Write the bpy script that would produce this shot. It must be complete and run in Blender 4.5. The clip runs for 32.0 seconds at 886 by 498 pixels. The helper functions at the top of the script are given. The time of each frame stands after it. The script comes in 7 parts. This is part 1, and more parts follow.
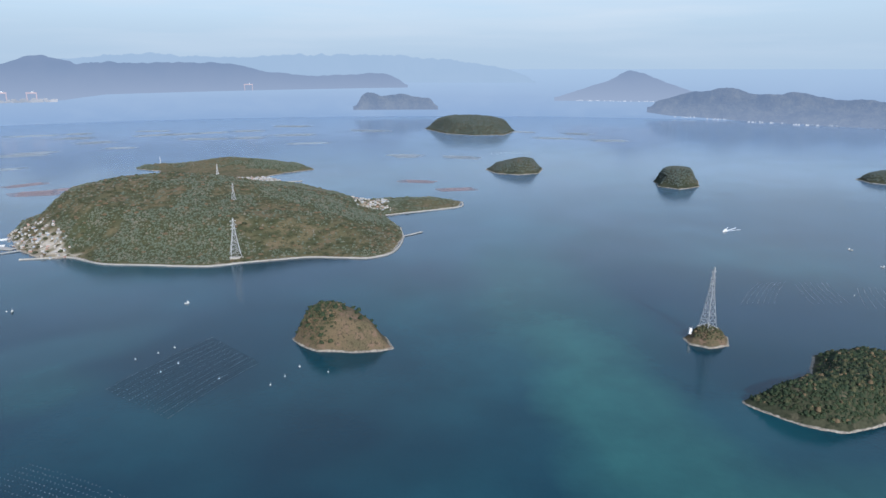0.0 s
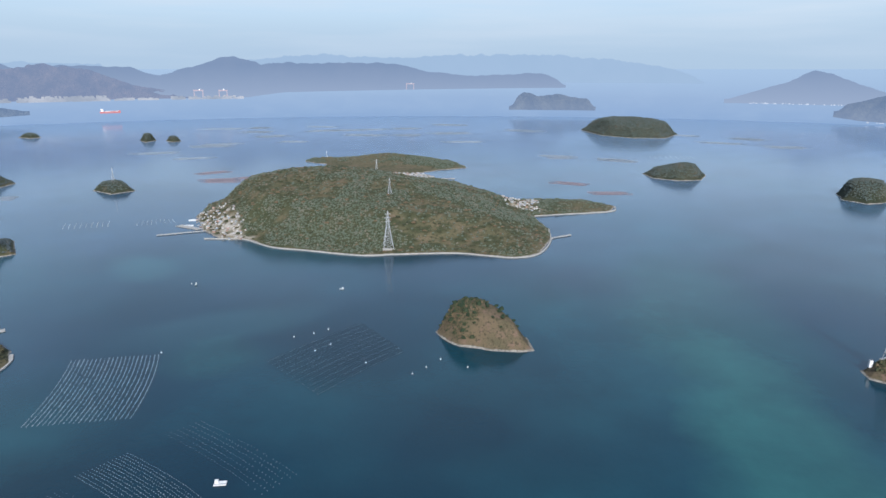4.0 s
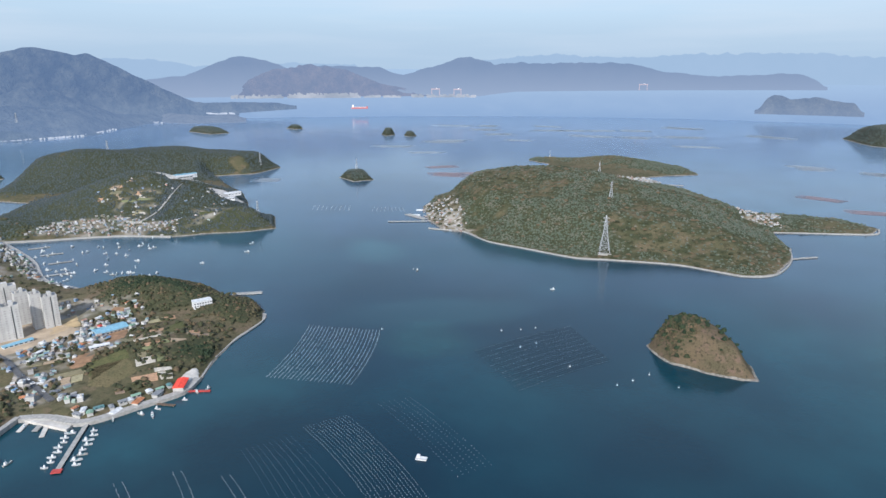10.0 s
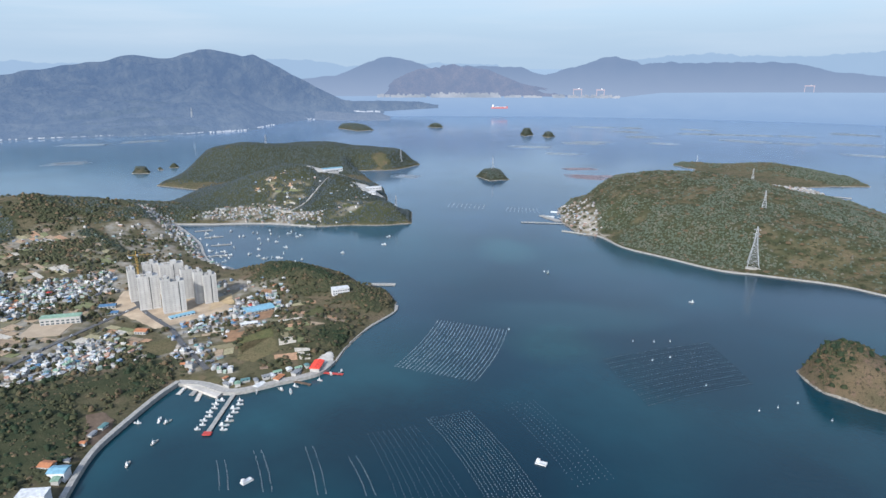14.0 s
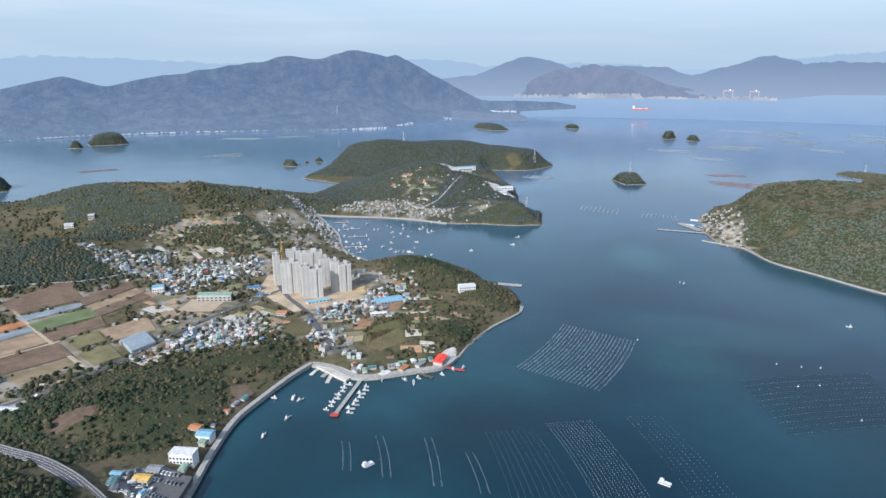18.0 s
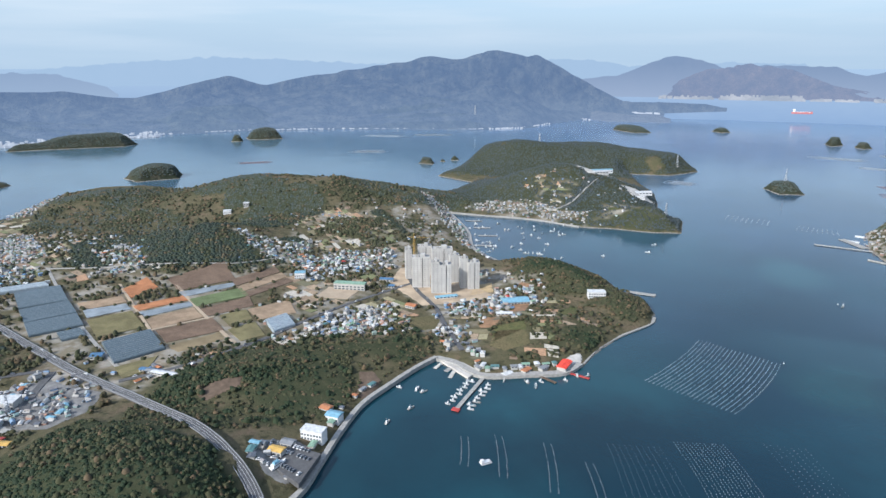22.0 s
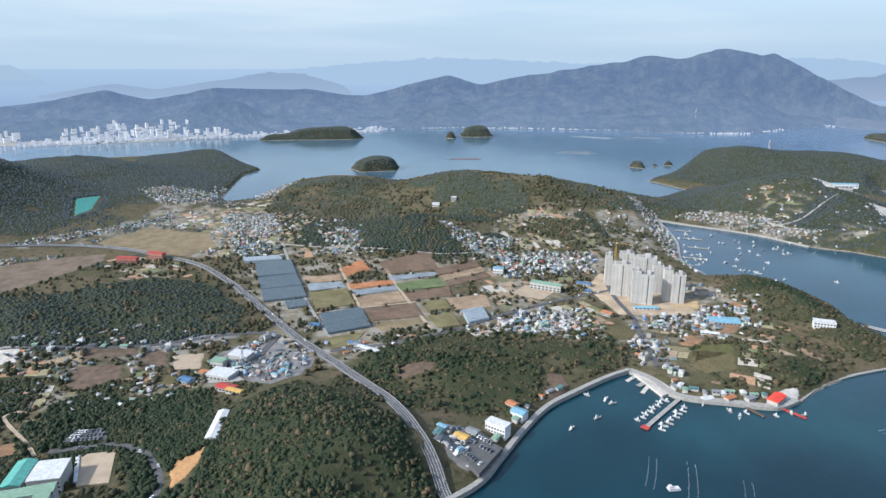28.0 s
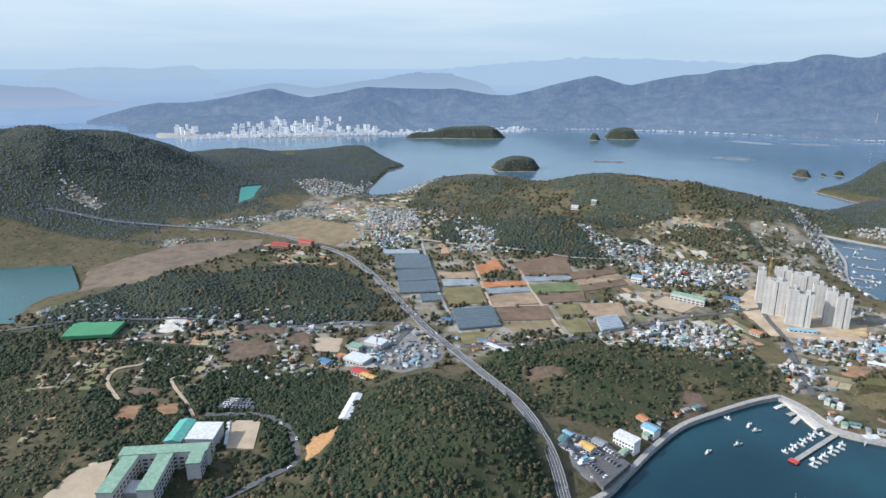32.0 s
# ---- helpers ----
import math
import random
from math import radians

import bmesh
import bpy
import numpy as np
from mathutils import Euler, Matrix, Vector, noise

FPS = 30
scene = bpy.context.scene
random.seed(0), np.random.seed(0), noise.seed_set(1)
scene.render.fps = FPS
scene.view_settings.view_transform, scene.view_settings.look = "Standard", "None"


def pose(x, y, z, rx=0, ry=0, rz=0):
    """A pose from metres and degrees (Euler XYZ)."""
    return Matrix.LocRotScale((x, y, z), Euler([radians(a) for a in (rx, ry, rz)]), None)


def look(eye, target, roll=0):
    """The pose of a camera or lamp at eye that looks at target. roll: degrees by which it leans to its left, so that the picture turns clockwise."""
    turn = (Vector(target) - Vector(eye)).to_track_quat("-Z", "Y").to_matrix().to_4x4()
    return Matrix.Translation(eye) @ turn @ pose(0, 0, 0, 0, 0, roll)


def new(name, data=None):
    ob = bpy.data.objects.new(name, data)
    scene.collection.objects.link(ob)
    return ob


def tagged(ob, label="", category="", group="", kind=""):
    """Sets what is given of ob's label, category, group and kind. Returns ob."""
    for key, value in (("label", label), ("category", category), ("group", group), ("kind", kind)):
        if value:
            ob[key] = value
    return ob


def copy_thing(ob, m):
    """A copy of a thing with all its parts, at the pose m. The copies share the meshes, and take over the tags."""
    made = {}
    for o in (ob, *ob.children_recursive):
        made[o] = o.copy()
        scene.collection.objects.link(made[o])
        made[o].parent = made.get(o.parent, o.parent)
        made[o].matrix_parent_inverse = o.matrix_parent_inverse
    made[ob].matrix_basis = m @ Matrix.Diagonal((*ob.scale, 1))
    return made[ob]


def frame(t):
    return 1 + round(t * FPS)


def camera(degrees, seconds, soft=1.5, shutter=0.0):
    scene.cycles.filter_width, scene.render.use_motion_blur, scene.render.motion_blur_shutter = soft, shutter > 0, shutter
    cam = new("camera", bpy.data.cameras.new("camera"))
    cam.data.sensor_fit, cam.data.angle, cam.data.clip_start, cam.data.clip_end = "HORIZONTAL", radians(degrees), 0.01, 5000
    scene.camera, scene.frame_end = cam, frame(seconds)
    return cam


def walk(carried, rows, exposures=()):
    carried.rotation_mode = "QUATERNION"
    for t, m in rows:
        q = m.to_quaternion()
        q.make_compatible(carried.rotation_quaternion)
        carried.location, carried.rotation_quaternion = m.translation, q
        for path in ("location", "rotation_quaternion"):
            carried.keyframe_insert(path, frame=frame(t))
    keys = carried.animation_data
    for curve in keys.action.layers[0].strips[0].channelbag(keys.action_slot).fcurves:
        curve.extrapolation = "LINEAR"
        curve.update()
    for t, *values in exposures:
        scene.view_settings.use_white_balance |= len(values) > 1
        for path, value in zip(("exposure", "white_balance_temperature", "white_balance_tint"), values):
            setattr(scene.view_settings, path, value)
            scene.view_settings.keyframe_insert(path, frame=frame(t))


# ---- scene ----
# The drone hovers over the strait and turns slowly to its left; it stays at one place.
HEIGHT = 300.0
cam = camera(69.3, 32.0)
YAWS = [0.00, 3.30, 6.69, 10.11, 13.55, 16.96, 20.33, 23.65, 26.91, 30.11, 33.26, 36.36, 39.41, 42.43, 45.43, 48.40, 51.37, 54.33, 57.30, 60.28, 63.26, 66.27, 69.28, 72.31, 75.36, 78.41, 81.47, 84.54, 87.62, 90.71, 93.82, 96.95, 100.11]
walk(cam, [(float(t), pose(0, 0, HEIGHT, 90 - 15.7, 0, yaw)) for t, yaw in enumerate(YAWS)],
     [(0.0, 0.86, 5980, 12), (16.0, 0.92, 5950, 11), (32.0, 1.00, 6020, 10)])

# ---- sky and sun ----
SUN_FROM = Vector((0.27, -0.80, 0.52)).normalized()
world = bpy.data.worlds.new("world")
scene.world = world
world.use_nodes = True
wn, wl = world.node_tree.nodes, world.node_tree.links
wn.clear()
sky = wn.new("ShaderNodeTexSky")
sky.sky_type, sky.sun_disc = "NISHITA", False
sky.sun_elevation = math.asin(SUN_FROM.z)
sky.sun_rotation = math.atan2(SUN_FROM.x, SUN_FROM.y)
sky.altitude, sky.air_density, sky.dust_density, sky.ozone_density = 100, 1.0, 2.2, 1.5
w_co = wn.new("ShaderNodeTexCoord")
w_map = wn.new("ShaderNodeMapping")
w_map.inputs["Scale"].default_value = (1.0, 1.0, 12.0)
w_map.inputs["Rotation"].default_value = (0.05, 0.06, 0)
w_noise = wn.new("ShaderNodeTexNoise")
w_noise.inputs["Scale"].default_value, w_noise.inputs["Detail"].default_value = 2.2, 5
w_ramp = wn.new("ShaderNodeMapRange")
w_ramp.inputs["From Min"].default_value, w_ramp.inputs["From Max"].default_value = 0.44, 0.68
w_ramp.inputs["To Max"].default_value = 0.85
# milky air low over the horizon, clear sky above it
w_sep = wn.new("ShaderNodeSeparateXYZ")
w_low = wn.new("ShaderNodeMapRange")
w_low.inputs["From Min"].default_value, w_low.inputs["From Max"].default_value = 0.0, 0.75
w_low.inputs["To Min"].default_value, w_low.inputs["To Max"].default_value = 1.0, 0.0
w_haze = wn.new("ShaderNodeMix")
w_haze.data_type = "RGBA"
w_haze.inputs[7].default_value = (1.86, 2.34, 2.74, 1)
w_mix = wn.new("ShaderNodeMix")
w_mix.data_type = "RGBA"
w_mix.inputs[7].default_value = (2.45, 2.78, 3.0, 1)
w_bg = wn.new("ShaderNodeBackground")
w_bg.inputs["Strength"].default_value = 0.15
w_out = wn.new("ShaderNodeOutputWorld")
wl.new(w_co.outputs["Generated"], w_sep.inputs["Vector"])
wl.new(w_sep.outputs["Z"], w_low.inputs["Value"])
wl.new(w_low.outputs["Result"], w_haze.inputs[0])
wl.new(sky.outputs["Color"], w_haze.inputs[6])
wl.new(w_co.outputs["Generated"], w_map.inputs["Vector"])
wl.new(w_map.outputs["Vector"], w_noise.inputs["Vector"])
wl.new(w_noise.outputs["Fac"], w_ramp.inputs["Value"])
wl.new(w_ramp.outputs["Result"], w_mix.inputs[0])
wl.new(w_haze.outputs[2], w_mix.inputs[6])
w_near = wn.new("ShaderNodeMapRange")
w_near.inputs["From Min"].default_value, w_near.inputs["From Max"].default_value = 0.0, 0.075
w_near.inputs["To Min"].default_value, w_near.inputs["To Max"].default_value = 0.85, 0.0
w_band = wn.new("ShaderNodeMix")
w_band.data_type = "RGBA"
w_band.inputs[7].default_value = (1.66, 2.12, 2.54, 1)
wl.new(w_sep.outputs["Z"], w_near.inputs["Value"])
wl.new(w_near.outputs["Result"], w_band.inputs[0])
wl.new(w_mix.outputs[2], w_band.inputs[6])
wl.new(w_band.outputs[2], w_bg.inputs["Color"])
wl.new(w_bg.outputs["Background"], w_out.inputs["Surface"])
sun = new("sun", bpy.data.lights.new("sun", "SUN"))
sun.data.energy, sun.data.angle, sun.data.color = 2.9, radians(0.6), (1.0, 0.945, 0.86)
sun.matrix_world = look(SUN_FROM * 1000, (0, 0, 0))

# ---- materials ----
def node(nt, kind, **inputs):
    n = nt.nodes.new(kind)
    for key, value in inputs.items():
        n.inputs[key.replace("_", " ")].default_value = value
    return n


def grain(nt, scale, detail=4, rough=0.6):
    """Noise in world metres: its output runs about 0.3 to 0.7."""
    geo = nt.nodes.new("ShaderNodeNewGeometry")
    n = node(nt, "ShaderNodeTexNoise", Scale=scale, Detail=detail, Roughness=rough)
    nt.links.new(geo.outputs["Position"], n.inputs["Vector"])
    return n.outputs["Fac"]


def spread(nt, value, lo, hi):
    n = nt.nodes.new("ShaderNodeMapRange")
    n.inputs["From Min"].default_value, n.inputs["From Max"].default_value = lo, hi
    nt.links.new(value, n.inputs["Value"])
    return n.outputs["Result"]


def blend(nt, fac, a, b):
    n = nt.nodes.new("ShaderNodeMix")
    n.data_type = "RGBA"
    for socket, value in ((n.inputs[0], fac), (n.inputs[6], a), (n.inputs[7], b)):
        if isinstance(value, (int, float)):
            socket.default_value = value
        elif isinstance(value, (tuple, list)):
            socket.default_value = (*value[:3], 1)
        else:
            nt.links.new(value, socket)
    return n.outputs[2]


def material(name, rough=0.8, metal=0.0, spec=0.3):
    m = bpy.data.materials.new(name)
    m.use_nodes = True
    b = m.node_tree.nodes["Principled BSDF"]
    b.inputs["Roughness"].default_value, b.inputs["Metallic"].default_value = rough, metal
    b.inputs["Specular IOR Level"].default_value = spec
    return m, m.node_tree, b


def bump(nt, b, value, strength, distance):
    n = node(nt, "ShaderNodeBump", Strength=strength, Distance=distance)
    nt.links.new(value, n.inputs["Height"])
    nt.links.new(n.outputs["Normal"], b.inputs["Normal"])


def plain(name, color, rough=0.8, metal=0.0, wear=0.25, scale=0.35):
    """A painted or mineral surface with stains at two scales and a shade of its own per object."""
    m, nt, b = material(name, rough, metal)
    dark = tuple(c * (1 - wear) for c in color)
    light = tuple(min(1, c * (1 + wear * 0.5)) for c in color)
    c1 = blend(nt, spread(nt, grain(nt, scale), 0.35, 0.65), dark, light)
    info = nt.nodes.new("ShaderNodeObjectInfo")
    shade = spread(nt, info.outputs["Random"], -1.0, 1.3)
    c2 = blend(nt, shade, tuple(c * 0.6 for c in color), c1)
    nt.links.new(blend(nt, spread(nt, grain(nt, scale * 9), 0.3, 0.7), c2, c1), b.inputs["Base Color"])
    return m


def foliage(name, dark, light, odd, odd_at=0.86):
    """Crowns: each clump has a shade of its own, a few have turned."""
    m, nt, b = material(name, 0.75, 0, 0.2)
    geo = nt.nodes.new("ShaderNodeNewGeometry")
    rnd = geo.outputs["Random Per Island"]
    c = blend(nt, rnd, dark, light)
    big = spread(nt, grain(nt, 0.012, 3), 0.35, 0.65)
    c = blend(nt, big, blend(nt, 0.45, c, dark), c)
    patch = spread(nt, grain(nt, 0.03, 4), 0.52, 0.68)
    c = blend(nt, patch, c, blend(nt, 0.55, c, odd))
    c = blend(nt, spread(nt, rnd, odd_at, odd_at + 0.03), c, odd)
    nt.links.new(c, b.inputs["Base Color"])
    return m


def soil(name, base, second, third, scale=0.01, wooded=False):
    """Rough open ground: grass, scrub and earth in patches."""
    m, nt, b = material(name, 0.95, 0, 0.1)
    c = blend(nt, spread(nt, grain(nt, scale, 6), 0.4, 0.6), base, second)
    c = blend(nt, spread(nt, grain(nt, scale * 3.7, 5), 0.52, 0.66), c, third)
    c = blend(nt, spread(nt, grain(nt, scale * 11, 4), 0.54, 0.62), c, tuple(v * 0.62 for v in base))
    c = blend(nt, spread(nt, grain(nt, scale * 30, 3), 0.35, 0.75), blend(nt, 0.5, c, tuple(v * 0.5 for v in base)), c)
    low = nt.nodes.new("ShaderNodeSeparateXYZ")
    where = nt.nodes.new("ShaderNodeNewGeometry")
    nt.links.new(where.outputs["Position"], low.inputs[0])
    high = nt.nodes.new("ShaderNodeMath")
    high.operation = "MULTIPLY_ADD"
    high.inputs[1].default_value = -3.5
    nt.links.new(grain(nt, 0.07, 4), high.inputs[0])
    nt.links.new(low.outputs["Z"], high.inputs[2])
    stone = blend(nt, spread(nt, grain(nt, 0.3, 4), 0.35, 0.65), (0.11, 0.10, 0.085), (0.27, 0.25, 0.215))
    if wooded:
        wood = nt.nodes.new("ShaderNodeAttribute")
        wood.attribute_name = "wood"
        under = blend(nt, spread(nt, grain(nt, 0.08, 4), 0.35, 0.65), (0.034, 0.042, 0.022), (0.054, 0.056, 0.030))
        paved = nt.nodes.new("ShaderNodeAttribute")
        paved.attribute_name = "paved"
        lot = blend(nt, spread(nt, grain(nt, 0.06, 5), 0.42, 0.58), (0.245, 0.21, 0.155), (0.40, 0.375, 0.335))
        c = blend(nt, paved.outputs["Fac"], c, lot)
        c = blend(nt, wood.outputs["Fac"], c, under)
    c = blend(nt, spread(nt, high.outputs["Value"], -0.75, -0.25), stone, c)
    nt.links.new(c, b.inputs["Base Color"])
    bump(nt, b, grain(nt, 0.25, 4), 0.6, 1.2)
    return m


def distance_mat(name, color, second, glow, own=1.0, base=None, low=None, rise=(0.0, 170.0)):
    """Far land or sea in the backdrop, through kilometres of air: haze painted as glow."""
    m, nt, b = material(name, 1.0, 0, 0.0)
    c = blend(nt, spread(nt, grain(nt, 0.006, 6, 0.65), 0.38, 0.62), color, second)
    # haze lying low is painted in: the colour pales towards the foot
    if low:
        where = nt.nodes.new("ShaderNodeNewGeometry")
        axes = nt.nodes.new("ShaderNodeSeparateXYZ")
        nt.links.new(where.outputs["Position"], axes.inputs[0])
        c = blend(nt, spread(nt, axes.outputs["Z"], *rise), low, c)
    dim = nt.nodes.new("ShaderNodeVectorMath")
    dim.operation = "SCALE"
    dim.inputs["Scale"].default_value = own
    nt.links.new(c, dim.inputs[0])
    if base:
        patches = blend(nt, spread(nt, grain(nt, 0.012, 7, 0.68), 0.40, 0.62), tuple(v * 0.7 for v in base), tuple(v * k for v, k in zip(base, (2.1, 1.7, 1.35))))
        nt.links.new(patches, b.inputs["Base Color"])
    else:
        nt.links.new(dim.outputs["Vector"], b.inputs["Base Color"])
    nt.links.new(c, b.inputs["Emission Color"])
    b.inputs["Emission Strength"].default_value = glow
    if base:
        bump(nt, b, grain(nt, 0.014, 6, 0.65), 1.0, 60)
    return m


def silt_tongue(nt, c, cx, cy, turn, rx, ry, tint, share):
    """A ragged silty tongue or a darker reach in the water, round (cx, cy)."""
    geo = nt.nodes.new("ShaderNodeNewGeometry")
    place = nt.nodes.new("ShaderNodeMapping")
    place.vector_type = "TEXTURE"
    place.inputs["Location"].default_value, place.inputs["Rotation"].default_value, place.inputs["Scale"].default_value = (cx, cy, 0), (0, 0, radians(turn)), (rx, ry, 1000)
    size = nt.nodes.new("ShaderNodeVectorMath")
    size.operation = "LENGTH"
    wob = nt.nodes.new("ShaderNodeMath")
    wob.operation = "MULTIPLY_ADD"
    wob.inputs[1].default_value = 1.1
    nt.links.new(geo.outputs["Position"], place.inputs["Vector"])
    nt.links.new(place.outputs["Vector"], size.inputs[0])
    nt.links.new(grain(nt, 0.009, 5, 0.55), wob.inputs[0])
    nt.links.new(size.outputs["Value"], wob.inputs[2])
    fade = nt.nodes.new("ShaderNodeMapRange")
    fade.inputs["From Min"].default_value, fade.inputs["From Max"].default_value = 1.05, 1.65
    fade.inputs["To Min"].default_value, fade.inputs["To Max"].default_value = share, 0.0
    nt.links.new(wob.outputs["Value"], fade.inputs["Value"])
    return blend(nt, fade.outputs["Result"], c, tint)


def water(name, deep, shallow, rough, drifts=(), strait=None):
    m, nt, b = material(name, rough, 0, 0.5)
    b.inputs["IOR"].default_value = 1.33
    c = blend(nt, spread(nt, grain(nt, 0.0023, 3, 0.5), 0.42, 0.6), deep, shallow)
    if strait:
        # bay before the town across the water: reflected sky and haze painted in pale
        bay_geo = nt.nodes.new("ShaderNodeNewGeometry")
        bay = nt.nodes.new("ShaderNodeMapping")
        bay.vector_type = "TEXTURE"
        bay.inputs["Location"].default_value, bay.inputs["Rotation"].default_value, bay.inputs["Scale"].default_value = (-2600, -150, 0), (0, 0, radians(-15)), (900, 1700, 1000)
        span = nt.nodes.new("ShaderNodeVectorMath")
        span.operation = "LENGTH"
        nt.links.new(bay_geo.outputs["Position"], bay.inputs["Vector"])
        nt.links.new(bay.outputs["Vector"], span.inputs[0])
        wave = nt.nodes.new("ShaderNodeMath")
        wave.operation = "MULTIPLY_ADD"
        wave.inputs[1].default_value = 0.7
        nt.links.new(grain(nt, 0.002, 4, 0.55), wave.inputs[0])
        nt.links.new(span.outputs["Value"], wave.inputs[2])
        bay_haze = spread(nt, wave.outputs["Value"], 0.9, 1.6)
        # haze over the open strait painted in: colour pales with distance, in drifts
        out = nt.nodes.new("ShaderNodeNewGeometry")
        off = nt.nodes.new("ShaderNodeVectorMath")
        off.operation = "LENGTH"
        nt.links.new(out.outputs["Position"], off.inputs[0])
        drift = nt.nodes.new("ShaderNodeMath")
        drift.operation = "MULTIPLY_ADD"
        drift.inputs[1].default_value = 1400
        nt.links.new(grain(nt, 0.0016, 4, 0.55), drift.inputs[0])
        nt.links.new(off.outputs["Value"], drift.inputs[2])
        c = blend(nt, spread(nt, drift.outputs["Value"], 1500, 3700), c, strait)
        c = blend(nt, bay_haze, (0.080, 0.150, 0.200), c)
    for cx, cy, turn, rx, ry, tint, share in drifts:
        c = silt_tongue(nt, c, cx, cy, turn, rx, ry, tint, share)
    c = blend(nt, spread(nt, grain(nt, 0.011, 4), 0.3, 0.8), c, blend(nt, 0.5, c, tuple(v * 0.6 for v in deep)))
    nt.links.new(c, b.inputs["Base Color"])
    # bump and roughness ease with distance from the camera's spot, brightening far water
    geo2 = nt.nodes.new("ShaderNodeNewGeometry")
    reach = nt.nodes.new("ShaderNodeVectorMath")
    reach.operation = "LENGTH"
    nt.links.new(geo2.outputs["Position"], reach.inputs[0])
    calm = nt.nodes.new("ShaderNodeMapRange")
    calm.inputs["From Min"].default_value, calm.inputs["From Max"].default_value = 700, 3600
    calm.inputs["To Min"].default_value, calm.inputs["To Max"].default_value = 0.26, 0.03
    nt.links.new(reach.outputs["Value"], calm.inputs["Value"])
    windy = nt.nodes.new("ShaderNodeMapRange")
    windy.inputs["From Min"].default_value, windy.inputs["From Max"].default_value = 700, 2600
    windy.inputs["To Min"].default_value, windy.inputs["To Max"].default_value = rough, 0.12
    nt.links.new(reach.outputs["Value"], windy.inputs["Value"])
    nt.links.new(windy.outputs["Result"], b.inputs["Roughness"])
    ripple = node(nt, "ShaderNodeBump", Distance=0.5)
    nt.links.new(calm.outputs["Result"], ripple.inputs["Strength"])
    nt.links.new(grain(nt, 0.2, 5, 0.65), ripple.inputs["Height"])
    nt.links.new(ripple.outputs["Normal"], b.inputs["Normal"])
    return m


def crowd(name, colors, rough=0.85, stain=(0.3, 0.29, 0.27)):
    """Many joined pieces, each with one of the colours."""
    m, nt, b = material(name, rough)
    geo = nt.nodes.new("ShaderNodeNewGeometry")
    ramp = nt.nodes.new("ShaderNodeValToRGB")
    ramp.color_ramp.interpolation = "CONSTANT"
    for i, c in enumerate(colors):
        e = ramp.color_ramp.elements[i] if i < 2 else ramp.color_ramp.elements.new(i / len(colors))
        e.position, e.color = i / len(colors), (*c, 1)
    nt.links.new(geo.outputs["Random Per Island"], ramp.inputs["Fac"])
    nt.links.new(blend(nt, spread(nt, grain(nt, 0.4), 0.3, 1.0), ramp.outputs["Color"], stain), b.inputs["Base Color"])
    return m


SILT, DIRTY, DEEP = (0.020, 0.088, 0.086), (0.026, 0.086, 0.100), (0.002, 0.014, 0.026)
DRIFTS = [(170, 480, 8, 80, 260, SILT, 0.9), (140, 820, 6, 120, 330, SILT, 0.5), (300, 340, 20, 150, 90, SILT, 0.7), (400, 850, 70, 130, 230, (0.008, 0.028, 0.052), 0.7), (900, 1250, 60, 420, 560, (0.014, 0.040, 0.076), 0.8), (-1000, 1150, 40, 300, 360, (0.020, 0.060, 0.115), 0.55),
          (-690, 825, -35, 95, 55, DIRTY, 0.7), (-430, 640, 42, 150, 60, DIRTY, 0.35), (-390, 560, 20, 60, 55, SILT, 0.35), (-262, 600, 30, 75, 95, DEEP, 0.5), (-330, 320, 25, 170, 130, DEEP, 0.75), (-430, 140, 40, 90, 110, DEEP, 0.5)]
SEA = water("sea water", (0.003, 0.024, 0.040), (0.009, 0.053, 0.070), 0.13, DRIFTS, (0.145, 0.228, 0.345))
POND = water("pond water", (0.03, 0.09, 0.09), (0.05, 0.12, 0.11), 0.15)
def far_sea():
    """The strait's far reach: bluer near by, paler farther off, haze painted as glow."""
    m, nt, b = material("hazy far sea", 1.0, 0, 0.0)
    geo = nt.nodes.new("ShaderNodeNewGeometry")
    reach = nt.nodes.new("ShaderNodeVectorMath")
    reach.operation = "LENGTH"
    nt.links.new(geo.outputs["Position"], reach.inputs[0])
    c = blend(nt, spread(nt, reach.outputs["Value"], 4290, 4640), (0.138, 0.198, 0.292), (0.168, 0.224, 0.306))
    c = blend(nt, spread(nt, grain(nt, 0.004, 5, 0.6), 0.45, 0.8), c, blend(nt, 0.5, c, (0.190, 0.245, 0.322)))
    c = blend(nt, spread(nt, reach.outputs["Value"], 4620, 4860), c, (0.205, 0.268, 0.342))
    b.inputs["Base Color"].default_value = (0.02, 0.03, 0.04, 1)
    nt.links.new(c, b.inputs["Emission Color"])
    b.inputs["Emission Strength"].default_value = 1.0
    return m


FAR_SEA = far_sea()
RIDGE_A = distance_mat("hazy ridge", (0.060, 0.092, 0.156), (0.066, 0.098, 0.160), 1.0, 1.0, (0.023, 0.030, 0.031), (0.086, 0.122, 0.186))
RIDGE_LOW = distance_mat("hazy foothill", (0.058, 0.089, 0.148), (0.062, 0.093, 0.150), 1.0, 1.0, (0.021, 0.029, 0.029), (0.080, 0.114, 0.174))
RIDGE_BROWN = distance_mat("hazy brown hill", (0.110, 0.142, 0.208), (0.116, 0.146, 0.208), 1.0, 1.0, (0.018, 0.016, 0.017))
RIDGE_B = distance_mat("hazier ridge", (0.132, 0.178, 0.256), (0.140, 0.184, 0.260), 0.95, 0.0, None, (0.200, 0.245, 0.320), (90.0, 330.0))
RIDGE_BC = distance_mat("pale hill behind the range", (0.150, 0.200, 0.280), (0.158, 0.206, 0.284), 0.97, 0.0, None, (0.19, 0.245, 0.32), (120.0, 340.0))
